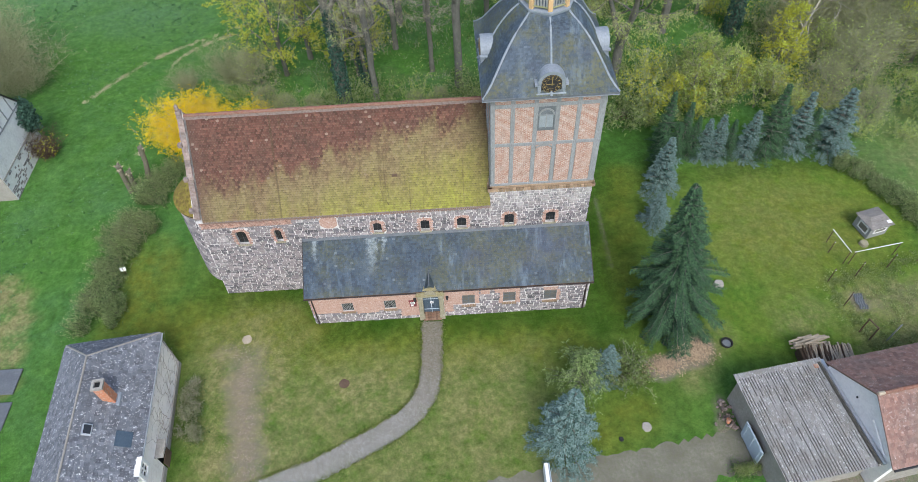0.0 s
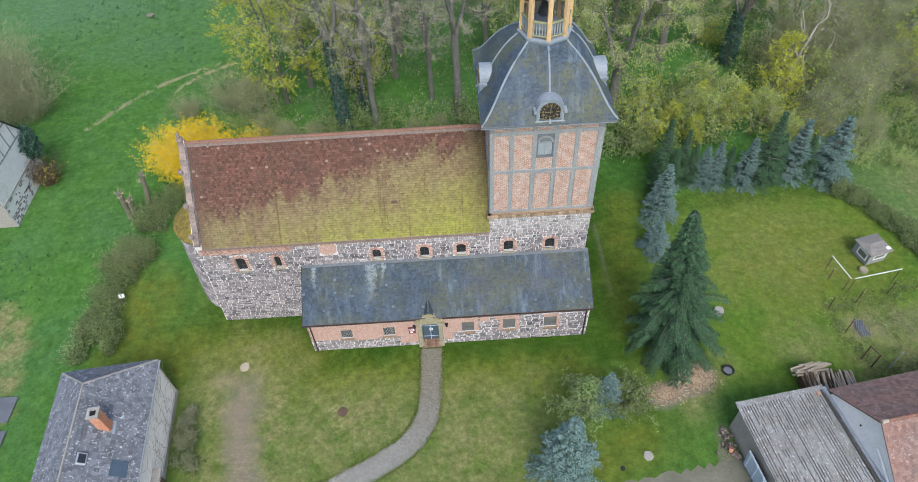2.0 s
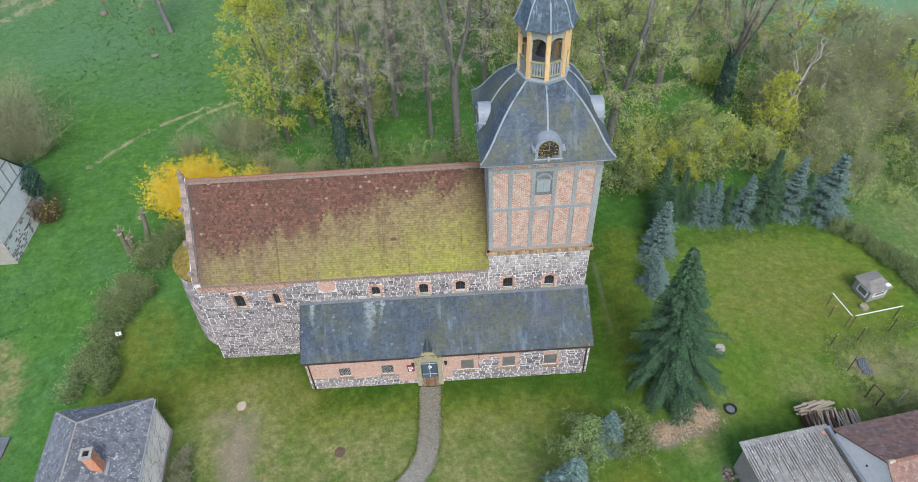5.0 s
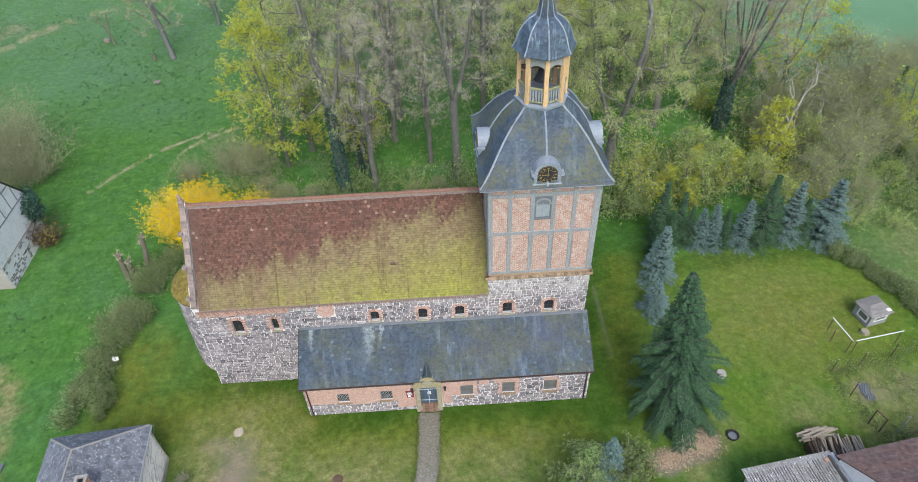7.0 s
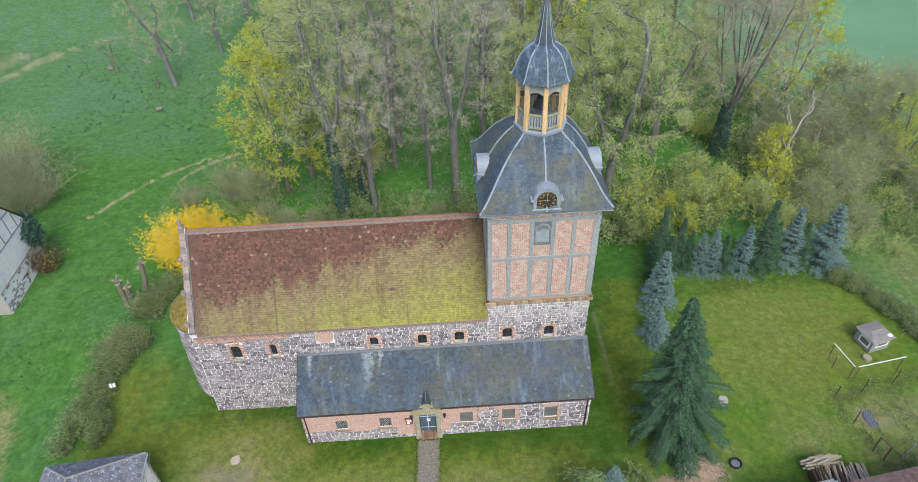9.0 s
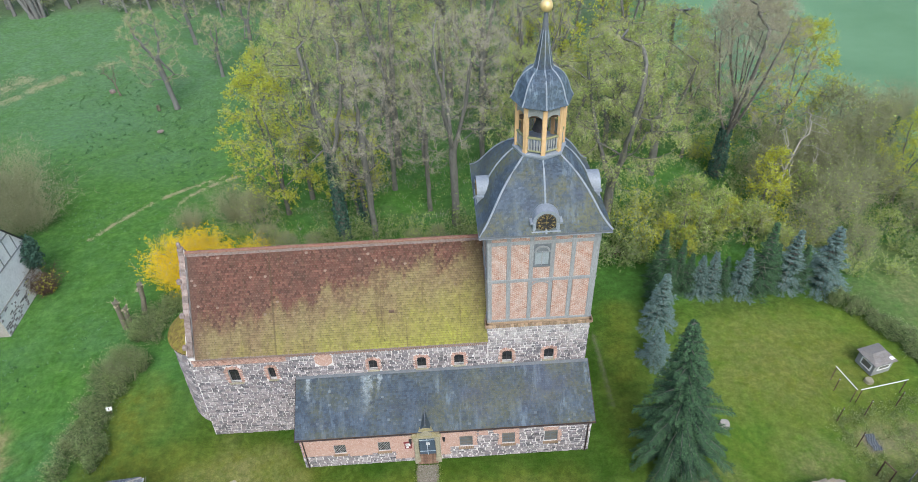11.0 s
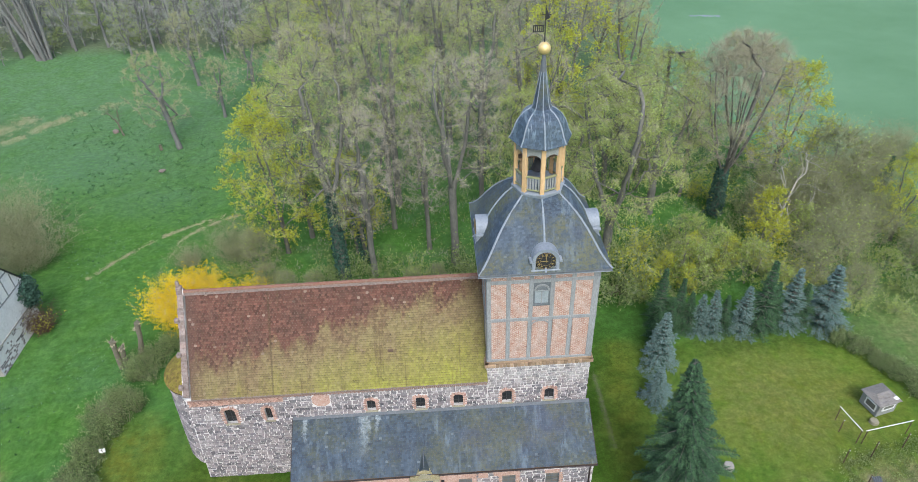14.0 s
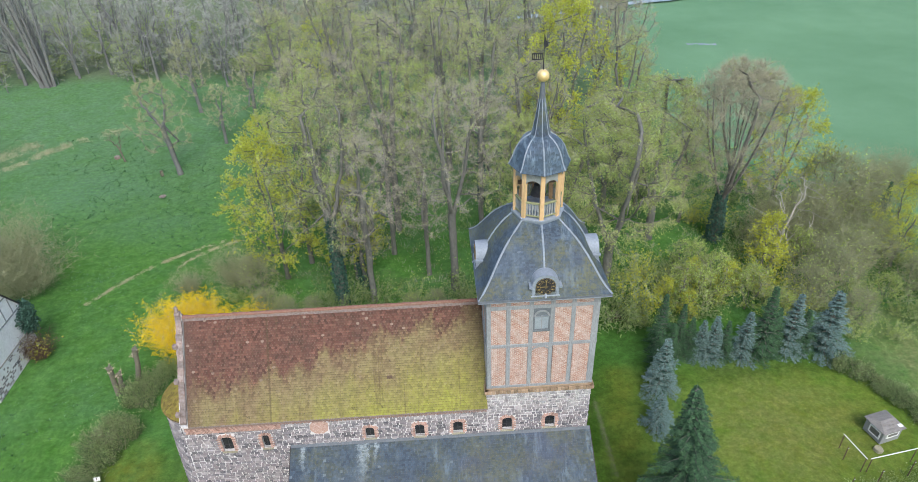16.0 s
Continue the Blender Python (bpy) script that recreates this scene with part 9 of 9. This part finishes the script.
    part("repair_sheet", Geo().box((-0.5, -0.4, 0.0), (0.45, 0.55, 0.06), 0.01, pan), "door", roof, "smooth blue-grey repair sheet")
    d = part("door_opening", Geo().box((-7.7, 0.35, 0.0), (-6.75, 0.42, 1.9)).move(m), "dark", wall)
    part("door_hood", Geo().box((-7.85, -0.45, 1.86), (-6.6, 0.12, 1.94), 0.02).move(m), "concrete", d)
    part("door_lid", Geo().box((-7.75, -0.12, 0.0), (-6.7, -0.05, 0.9), 0.02).move(m), "brown_wood", d)
    w = part("wall_window", Geo().ring([(-9.75, 3.0), (-8.6, 3.0), (-8.6, 4.2), (-9.75, 4.2)], [(-9.52, 3.22), (-8.83, 3.22), (-8.83, 3.98), (-9.52, 3.98)], lambda u, v: m @ Vector((u, -0.20, v)), lambda u, v: m @ Vector((u, 0.3, v))), "white", wall, "white window frame at the eaves")
    part("glazing_bar", Geo().box((-9.215, -0.17, 3.22), (-9.135, -0.08, 3.98)).box((-9.52, -0.165, 3.57), (-8.83, -0.085, 3.64)).move(m), "white", w)
    part("pane", Geo().box((-9.52, -0.09, 3.22), (-8.83, -0.06, 3.98)).move(m), "glass", w)
    part("gutter", Geo().tube([(-8.55, -0.1, EZ - 0.08), (0.0, -0.1, EZ - 0.08)], [0.06, 0.06], 7).move(m), "galvanized", roof)
    part("downpipe", Geo().tube([(-0.3, -0.1, EZ - 0.1), (-0.3, 0.02, 3.5), (-0.3, 0.02, 0.1)], [0.045] * 3, 7).move(m), "concrete", roof)


cottage()


def wall_vine():
    """Bare vine stems that climb the cottage's long wall."""
    m = pose(-9.4, -2.5, 0, 0, 0, 95.5)
    vr = random.Random(86)
    t = thing("wall_vine", "leafless brown vine spread over the white cottage wall", "vine")
    g = Geo()
    for s in range(9):
        x, z = -0.8 - s * 0.72 + vr.uniform(-0.2, 0.2), 0.5
        pts = [(x, 0.085, z)]
        while z < 3.6 and len(pts) < 16:
            x, z = x + vr.gauss(0, 0.16), z + vr.uniform(0.12, 0.32)
            pts.append((x, 0.085, min(z, 3.85)))
            if vr.random() < 0.6:
                dx = vr.choice((-1, 1)) * vr.uniform(0.3, 0.9)
                g.tube([pts[-1], (x + dx * 0.5, 0.085, z + 0.12), (x + dx, 0.085, z + vr.uniform(0.1, 0.4))], [0.012, 0.010, 0.006], 3, cap=False)
        g.tube(pts, [0.022 - 0.001 * k for k in range(len(pts))], 4, cap=False)
    part("stem", g.move(m), "vine", t)


wall_vine()

# ---- shed with a corrugated roof and the house behind it ----
def shed():
    t = thing("shed", "old shed with lichen-covered corrugated roof and pale blue door", "shed")
    m = pose(27.85, -7.8, 0, 0, 0, 8.0)       # x to the house, -y towards the track
    g = Geo()
    wall_cells(g, -6.5, -0.15, 0, 2.75, [(-4.5, 0.0, -2.7, 1.5)], lambda u, v: (0.25, u, v), lambda u, v: (0.5, u, v))
    g.box((0.5, -0.4, 0), (5.7, -0.15, 2.75)).box((0.5, -6.5, 0), (5.7, -6.25, 2.75))
    wall = part("wall", g.move(m), "concrete", t, "crumbling grey wall")
    door = part("door", Geo().box((0.1, -4.65, 0.02), (0.2, -2.55, 2.0), 0.02, m @ pose(-0.05, 0, 0, 0, -6, 0)), "blue_door", t, "leaning pale blue door")
    for y in (-4.4, -3.6, -2.8):
        part("door_batten", Geo().box((0.05, y - 0.05, 0.1), (0.12, y + 0.05, 1.95), 0.01, m @ pose(-0.05, 0, 0, 0, -6, 0)), "blue_door", door)
    wave, srng = 0.177, random.Random(88)
    for sx in range(6):
        for sy in range(3):
            g = Geo()
            x0, x1 = sx * 0.98 - 0.02, (sx + 1) * 0.98 + 0.02
            y0, y1 = -6.9 + sy * 2.35, -6.9 + sy * 2.35 + 2.42
            cols = 34
            z = lambda x, y: 2.86 + 0.06 * (y + 6.9) / 6.9 + 0.055 * math.cos(2 * math.pi * x / wave) + 0.012 * (sy % 2 + sx % 2) + 0.006 * sx
            top = [(x0 + (x1 - x0) * i / cols, y, z(x0 + (x1 - x0) * i / cols, y)) for y in (y0, y1) for i in range(cols + 1)]
            bot = [(x, y, q - 0.012) for x, y, q in top]
            k = cols + 1
            f = [(i, i + 1, k + i + 1, k + i) for i in range(cols)] + [(2 * k + i, 2 * k + k + i, 2 * k + k + i + 1, 2 * k + i + 1) for i in range(cols)] + [(i, 2 * k + i, 2 * k + i + 1, i + 1) for i in range(cols)]
            g.add(top + bot, f)
            part("corrugated_sheet", g.move(m), "fibre", wall)
    # dark strips along the valleys stand in for the shading between the ribs
    g = Geo()
    for i in range(33):
        x = wave * (i + 0.5)
        y0 = -6.85
        while y0 < -0.2:
            y1 = min(y0 + srng.uniform(0.25, 1.3), -0.1)
            if srng.random() < 0.8:
                zz = 2.895 + 0.006 * x
                g.box((x - 0.032, y0, zz - 0.05), (x + 0.032, y1, zz + srng.uniform(-0.012, 0.012)))
            y0 = y1
    tagged(part("valley_moss", g.move(m @ pose(0, 0, 0.0, 0.5, 0, 0)), "moss_and_shade", wall, "dark strips laid as shade in the valleys of the sheets"), kind="stuff")
    part("wall_plate", Geo().box((0.2, -6.6, 2.7), (5.8, -6.4, 2.8)).box((0.2, -0.3, 2.7), (5.8, -0.1, 2.8)).move(m), "brown_wood", t)
    part("moss_edge", Geo().tube([(5.62, -0.1, 2.98), (5.66, -6.8, 2.95)], [0.09, 0.09], 6).move(m), "moss_and_shade", t, "mossy joint against the house")
    part("flashing", Geo().box((5.80, -6.9, 2.88), (6.0, 0.05, 3.04), 0.02).move(m), "galvanized", t)
    part("roof_brick", Geo().box((5.2, -0.45, 2.98), (5.45, -0.2, 3.06), 0.01).move(m), "chimney", t, "loose red brick on the roof")


shed()


def farmhouse():
    t = thing("farmhouse", "farmhouse with rusty red tiled roof and grey-white rendered gable", "house")
    m = pose(33.75, -7.55, 0, 0, 0, 8.5)
    hrng = random.Random(82)
    D, EZ, RZ, LEN = 6.6, 3.5, 6.0, 14.0
    g = Geo()
    g.prism([(0, 0), (-D, 0), (-D, EZ), (-D / 2, RZ - 0.1), (0, EZ)], lambda u, v: (0.12, u, v), lambda u, v: (0.5, u, v))
    wall = part("wall", g.move(m), "grey_render", t, "grey-white rendered gable wall")
    part("long_wall", Geo().box((0.5, -0.35, 0), (LEN, -0.02, EZ - 0.1)).move(m), "concrete", t, "grey-brown stone wall")
    part("long_wall", Geo().box((0.5, -D + 0.02, 0), (LEN, -D + 0.35, EZ - 0.1)).move(m), "concrete", t, "grey-brown stone wall")
    g = Geo()
    for s in (0, 1):
        y0 = 0.15 if s == 0 else -D - 0.15
        g.prism([(y0, EZ - 0.12), (-D / 2, RZ - 0.05), (-D / 2, RZ - 0.2), (y0, EZ - 0.25)], lambda u, v: (-0.02, u, v), lambda u, v: (LEN, u, v))
    roof = part("roof", g.move(m), "brown_wood", t)
    g = Geo()
    g.add(*tile_field(-0.06, LEN, (-D - 0.2, EZ - 0.12), (-D / 2, RZ), 0.24, 0.25, hrng, 0.03, True, 0.05))
    g.add(*tile_field(-0.06, LEN, (0.2, EZ - 0.12), (-D / 2, RZ), 0.24, 0.25, hrng, 0.03, True, 0.05))
    tagged(part("tile_covering", g.move(m), "red_tile", roof, "rusty red roof tiles"), kind="stuff")
    for i in range(34):
        part("ridge_cap", Geo().tube([(-0.06 + i * 0.4, -D / 2, RZ + 0.01), (0.36 + i * 0.4, -D / 2, RZ + 0.0)], [0.13, 0.115], 7).move(m), "cut_wood" if i == 0 else "ridge", roof)
    for s in (0.2, -D - 0.2):
        part("verge", Geo().tube([(-0.06, s, EZ - 0.1), (-0.06, -D / 2, RZ)], [0.05, 0.05], 5).move(m), "red_tile", roof)
    part("gutter", Geo().tube([(0.0, -D - 0.27, EZ - 0.17), (LEN, -D - 0.27, EZ - 0.17)], [0.07, 0.07], 7).move(m), "iron", roof)
    part("downpipe", Geo().tube([(0.02, -4.1, 4.2), (0.02, -5.9, 3.25)], [0.06, 0.06], 7).move(m), "white", t, "white pipe on the gable")
    part("wall_vent", Geo().box((0.06, -2.6, 3.9), (0.12, -2.5, 4.0)).move(m), "iron", wall)


farmhouse()

# ---- wood pile, posts and clutter at the farm ----
wp = thing("wood_pile", "stack of pale sawn boards and logs behind the shed", "wood pile")
wrng = random.Random(83)
for i in range(22):
    x, y = wrng.uniform(33.9, 35.2), wrng.uniform(-5.0, -4.3)
    part("board", Geo().box((-0.9 * wrng.uniform(0.6, 1), -0.07, 0), (0.9, 0.07, 0.06), 0.008, pose(x, y, 0.75 + 0.028 * i, wrng.uniform(-3, 3), wrng.uniform(-6, 6), 8 + wrng.uniform(-14, 14))), "cut_wood", wp)
for i in range(30):
    x = 34.0 + i * 0.105
    part("log", Geo().tube([(x, -6.2 + wrng.uniform(-0.15, 0.15), 0.9 + wrng.uniform(-0.1, 0.35)), (x + wrng.uniform(-0.05, 0.2), -4.9 + wrng.uniform(-0.25, 0.2), 0.95 + wrng.uniform(-0.1, 0.3))], [0.06, 0.055], 6), "cut_wood" if wrng.random() < 0.75 else "brown_wood", wp)
part("stack", Geo().box((33.8, -6.2, 0), (37.2, -4.8, 0.85), 0.05), "brown_wood", wp)

rub = thing("rubble_heap", "heap of grey rubble and soil against the shed wall", "rubble")
for i in range(60):
    x, y, s = 27.75 + wrng.gauss(0, 0.3), -8.9 + wrng.uniform(-1.2, 0.9), wrng.uniform(0.03, 0.11)
    part("stone", Geo().box((-s, -s * 0.8, -0.05), (s, s * 0.8, s), s * 0.3, pose(x, y, 0.02 + wrng.random() * 0.25, wrng.uniform(-20, 20), wrng.uniform(-20, 20), wrng.uniform(0, 360))), "cope", rub)
fpot = thing("flower_pot", "terracotta flower pot lying against the shed wall", "flower pot")
part("pot", Geo().tube([(27.55, -9.7, 0.35), (27.62, -9.55, 0.62)], [0.11, 0.16], 12), "chimney", fpot)


def garden_post(x, y, h, lx=0.0, ly=0.0):
    t = thing("fence_post", "thin weathered wooden fence post beside the lawn", "post", "garden fence posts")
    part("post", Geo().tube([(x, y, 0), (x + lx, y + ly, h)], [0.04, 0.035], 6), "brown_wood", t)
    part("wire_knob", Geo().tube([(x + lx - 0.04, y + ly - 0.05, h * 0.93), (x + lx + 0.04, y + ly - 0.05, h * 0.93)], [0.03, 0.03], 6), "galvanized", t)


for x, y, h in ((38.5, 0.94, 1.6), (40.71, 1.27, 1.8), (43.34, 1.83, 1.8), (38.81, -1.24, 1.7), (39.6, 3.6, 1.45), (45.9, 2.3, 1.7)):
    garden_post(x, y, h)
for pts, lab in ((((39.85, 4.7, 1.5), (40.3, 2.43, 1.5)), "white rail on low posts at the hen yard"), (((40.55, 2.42, 1.5), (44.45, 3.05, 1.5)), "long white rail on low posts at the hen yard")):
    t = thing("white_rail", lab, "rail", "white rails")
    a, b = Vector(pts[0]), Vector(pts[1])
    part("rail", Geo().tube([a, b], [0.035, 0.035], 6), "white", t)
    for p in (a.lerp(b, 0.03), a.lerp(b, 0.97)):
        part("post", Geo().tube([(p.x, p.y, 0), (p.x, p.y, 1.5)], [0.035, 0.035], 6), "brown_wood", t)


herb_rng = random.Random(93)
g = Geo()
fence = smooth_line([(46.5, 2.6), (42.0, 1.6), (38.6, 0.9), (38.7, -1.2), (39.4, -3.4), (41.6, -5.0)], 0.3)
for _ in range(1500):
    if herb_rng.random() < 0.2:
        p = herb_rng.choice(fence) + Vector((herb_rng.gauss(0, 0.3), herb_rng.gauss(0, 0.3), 0))
        h = herb_rng.uniform(0.06, 0.2)
    else:
        p = Vector((herb_rng.uniform(39.2, 50), herb_rng.uniform(-6.2, 1.6), 0))
        h = herb_rng.uniform(0.06, 0.2)
        if noise.noise(p * 0.5) < herb_rng.uniform(-0.3, 0.2):
            continue
    for _ in range(7):
        q = p + Vector((herb_rng.gauss(0, 0.12), herb_rng.gauss(0, 0.12), 0))
        blade(g, q, (unit(herb_rng) * 0.6 + Vector((0, 0, 0.9))).normalized(), h, 0.02)
        small_leaf(g, q + Vector((0, 0, h * herb_rng.random())), herb_rng, herb_rng.uniform(0.06, 0.14))
solid("garden_weed", g, "herb", "tall weeds and herbs along the garden fence", "weeds", kind="stuff")


def hutch():
    t = thing("hen_house", "small hen house with grey shingled roof and white-framed windows", "hen house")
    m = pose(43.6, 5.65, 0, 0, 0, 14)
    body = part("body", Geo().box((-0.85, -0.8, 0.05), (0.85, 0.8, 1.32), 0.02).move(m), "pale_board", t, "grey board walls")
    for i in range(11):
        part("wall_board", Geo().box((-0.86 + i * 0.157, -0.83, 0.08), (-0.86 + i * 0.157 + 0.145, -0.79, 1.3), 0.006).move(m), "pale_board", body)
        part("wall_board", Geo().box((-0.88, -0.8 + i * 0.146, 0.08), (-0.84, -0.8 + i * 0.146 + 0.135, 1.3), 0.006).move(m), "pale_board", body)
    g = Geo()
    g.add([(-1.0, -0.98, 1.30), (1.08, -0.98, 1.30), (1.08, 1.0, 1.30), (-1.0, 1.0, 1.30), (-0.55, 0.0, 1.66), (0.6, 0.0, 1.66)], [(0, 1, 5, 4), (1, 2, 5), (2, 3, 4, 5), (3, 0, 4), (0, 3, 2, 1)])
    roof = part("roof", g.move(m), "hut_roof", t, "lichened grey-brown shingles")
    for r in range(4):
        for c in range(9 - r):
            w = 2.0 - 0.32 * r
            x = -w / 2 + c * w / (9 - r) + 0.04
            y = -0.98 + r * 0.24
            z = 1.31 + 0.36 * (y + 0.98) / 0.98
            part("shingle", Geo().box((x, y, z + 0.005), (x + w / (9 - r) * 0.95, y + 0.27, z + 0.03), 0, m), "hut_roof", roof)
    part("roof_slab", Geo().box((0.55, -0.8, 1.42), (0.9, -0.5, 1.48), 0.02).move(m), "white", roof, "white board lying on the roof")
    south = lambda d: (lambda u, v: m @ Vector((u, -0.8 - d, v)))
    east = lambda d: (lambda u, v: m @ Vector((-0.85 - d, u, v)))
    for side, a, b, z0, z1 in ((south, -0.55, 0.6, 0.62, 1.16), (east, -0.62, 0.38, 0.42, 1.14)):
        w = part("window", Geo().ring([(a, z0), (b, z0), (b, z1), (a, z1)], [(a + 0.1, z0 + 0.1), (b - 0.1, z0 + 0.1), (b - 0.1, z1 - 0.1), (a + 0.1, z1 - 0.1)], side(0.08), side(0.02)), "white", t, "white window frame")
        part("pane", Geo().prism([(a + 0.1, z0 + 0.1), (b - 0.1, z0 + 0.1), (b - 0.1, z1 - 0.1), (a + 0.1, z1 - 0.1)], side(0.055), side(0.035)), "dull_pane", w)


hutch()
disc("field_stone", 42.6, 4.2, 0.34, 0.28, "sandstone", "pale boulder beside the hen house", "boulder", 9)
fr = thing("wooden_frame", "leaning brown wooden frame in the kitchen garden", "frame")
part("leg", Geo().tube([(38.97, -3.47, 0), (38.97, -3.45, 1.65)], [0.05, 0.05], 6), "brown_wood", fr)
part("leg", Geo().tube([(39.3, -4.2, 0), (39.3, -4.2, 1.65)], [0.05, 0.05], 6), "brown_wood", fr)
part("crossbar", Geo().tube([(38.97, -3.4, 1.62), (39.3, -4.25, 1.62)], [0.05, 0.05], 6), "brown_wood", fr)
pl = thing("grey_board", "weathered grey board standing in the kitchen garden", "board")
part("board", Geo().box((-0.09, -0.03, 0), (0.09, 0.03, 2.0), 0.01, pose(40.55, -4.3, 0, 0, 3, 20)), "pale_board", pl)
tarp = thing("blue_tarp", "crumpled grey-blue plastic sheet on a garden bed", "tarpaulin")
g = Geo()
for i in range(8):
    for j in range(10):
        g.v.append((39.75 + i * 0.09 + 0.05 * math.sin(j), -1.7 + j * 0.15, 0.04 + 0.10 * abs(math.sin(i * 1.7 + j * 2.3))))
g.f = [(i * 10 + j, i * 10 + j + 1, (i + 1) * 10 + j + 1, (i + 1) * 10 + j) for i in range(7) for j in range(9)]
part("sheet", g, "grey_paint", tarp)
gp = thing("gate_post", "white gate post with a turquoise strap beside the blue spruce", "gate post")
part("post", Geo().box((15.3, -13.0, 0), (15.55, -11.8, 1.1), 0.02), "white", gp)
part("strap", Geo().box((15.58, -13.0, 0.1), (15.63, -11.8, 1.12), 0.01), "blue_door", gp)

# ---- timber-framed barn on the meadow edge ----
def barn():
    t = thing("timber_barn", "white-plastered timber-framed barn with a stone foot", "barn")
    a, b = Vector((-27.35, 21.8, 0)), Vector((-27.35, 14.6, 0))
    turn = math.degrees(math.atan2(a.y - b.y, a.x - b.x))
    L = (a - b).length
    m = pose(b.x, b.y, 0, 0, 0, turn)      # x along the wall towards the wood, +y behind the wall
    EH, AH, DEEP = 5.0, 10.0, 9.0
    front = lambda y: (lambda u, v: m @ Vector((u, y, v)))
    wall = part("wall", Geo().prism([(0, 0), (L, 0), (L, EH), (L / 2, AH), (0, EH)], front(0.0), front(0.35)), "lime_wash", t, "white plaster over stone and timber")
    part("side_wall", Geo().box((-0.03, 0.02, 0), (0.3, DEEP, EH)).box((L - 0.3, 0.35, 0), (L, DEEP, EH)).move(m), "concrete", t, "grey side wall")
    srng = random.Random(84)
    lay_stones([c for c in stone_cells(0.03, L - 0.03, 0.02, 2.35, [], srng, 0.24, 0.34) if srng.random() < 0.6 - 0.16 * c[1]], wall, lambda u, v: m @ pose(u, 0.0, v), srng, 0.05)
    part("string_course", Geo().box((0, -0.05, 2.38), (L, 0.05, 2.52), 0.02).move(m), "concrete", wall)
    for i in range(1, 6):
        x = L * i / 6
        top = EH + (AH - EH) * (1 - abs(x - L / 2) / (L / 2)) - 0.15
        part("timber_post", Geo().box((x - 0.06, -0.035, 5.0), (x + 0.06, 0.1, top), 0.01).move(m), "timber", wall)
    for z, x0 in ((5.0, 0.0), (6.9, 1.4)):
        part("timber_rail", Geo().box((x0, -0.04, z - 0.07), (L - x0, 0.1, z + 0.07), 0.01).move(m), "timber", wall)
    for s in (0, 1):
        f = lambda u: u if s == 0 else L - u
        k = (AH - EH) / (L / 2)
        part("roof_slope", Geo().prism([(f(-0.25), EH - 0.25 * k), (f(L / 2), AH), (f(L / 2), AH + 0.14), (f(-0.25), EH - 0.25 * k + 0.14)], front(-0.18), front(DEEP)), "iron", t, "dark roof with a thin verge")


barn()
brng = random.Random(85)
g = Geo()
for cx, cy, cz, r, n in ((-27.2, 21.6, 4.3, 0.8, 700), (-27.0, 20.9, 3.7, 0.85, 800), (-27.1, 21.4, 3.2, 0.8, 600), (-27.3, 22.0, 4.7, 0.5, 260)):
    for _ in range(n):
        v = unit(brng) * r * brng.uniform(0.55, 1.15)
        leaf(g, Vector((cx + v.x, cy + v.y, cz + v.z * 1.2)), brng, brng.uniform(0.12, 0.22))
solid("ivy", g, "ivy", "dark ivy on the corner of the barn", "ivy", kind="stuff")
dry = shrub("dry_bush", "brown dry bush with yellowish shoots at the barn wall", 57, 1.5, 2.9, 170, 260, "yellow_leaf", 0.16, twig_mat="brown_wood")
dry.matrix_basis = pose(-26.4, 20.0, 0)
slab = thing("slab_heap", "dark sheet weighted on the grass beside the cottage", "sheet")
part("sheet", Geo().box((-22.6, -4.3, 0.0), (-20.8, -2.3, 0.12), 0.04), "dull_lead", slab)
part("sheet", Geo().box((-22.3, -7.0, 0.0), (-20.6, -4.9, 0.12), 0.04), "dull_lead", slab)

plate = thing("small_sign", "small white plate on a stake beside the hedge", "sign")
part("stake", Geo().tube([(-15.5, 5.6, 0), (-15.5, 5.6, 0.9)], [0.03, 0.03], 6), "brown_wood", plate)
part("plate", Geo().box((-0.22, -0.015, 0), (0.22, 0.015, 0.32), 0.008, pose(-15.5, 5.56, 0.6, -25, 0, 10)), "white", plate)
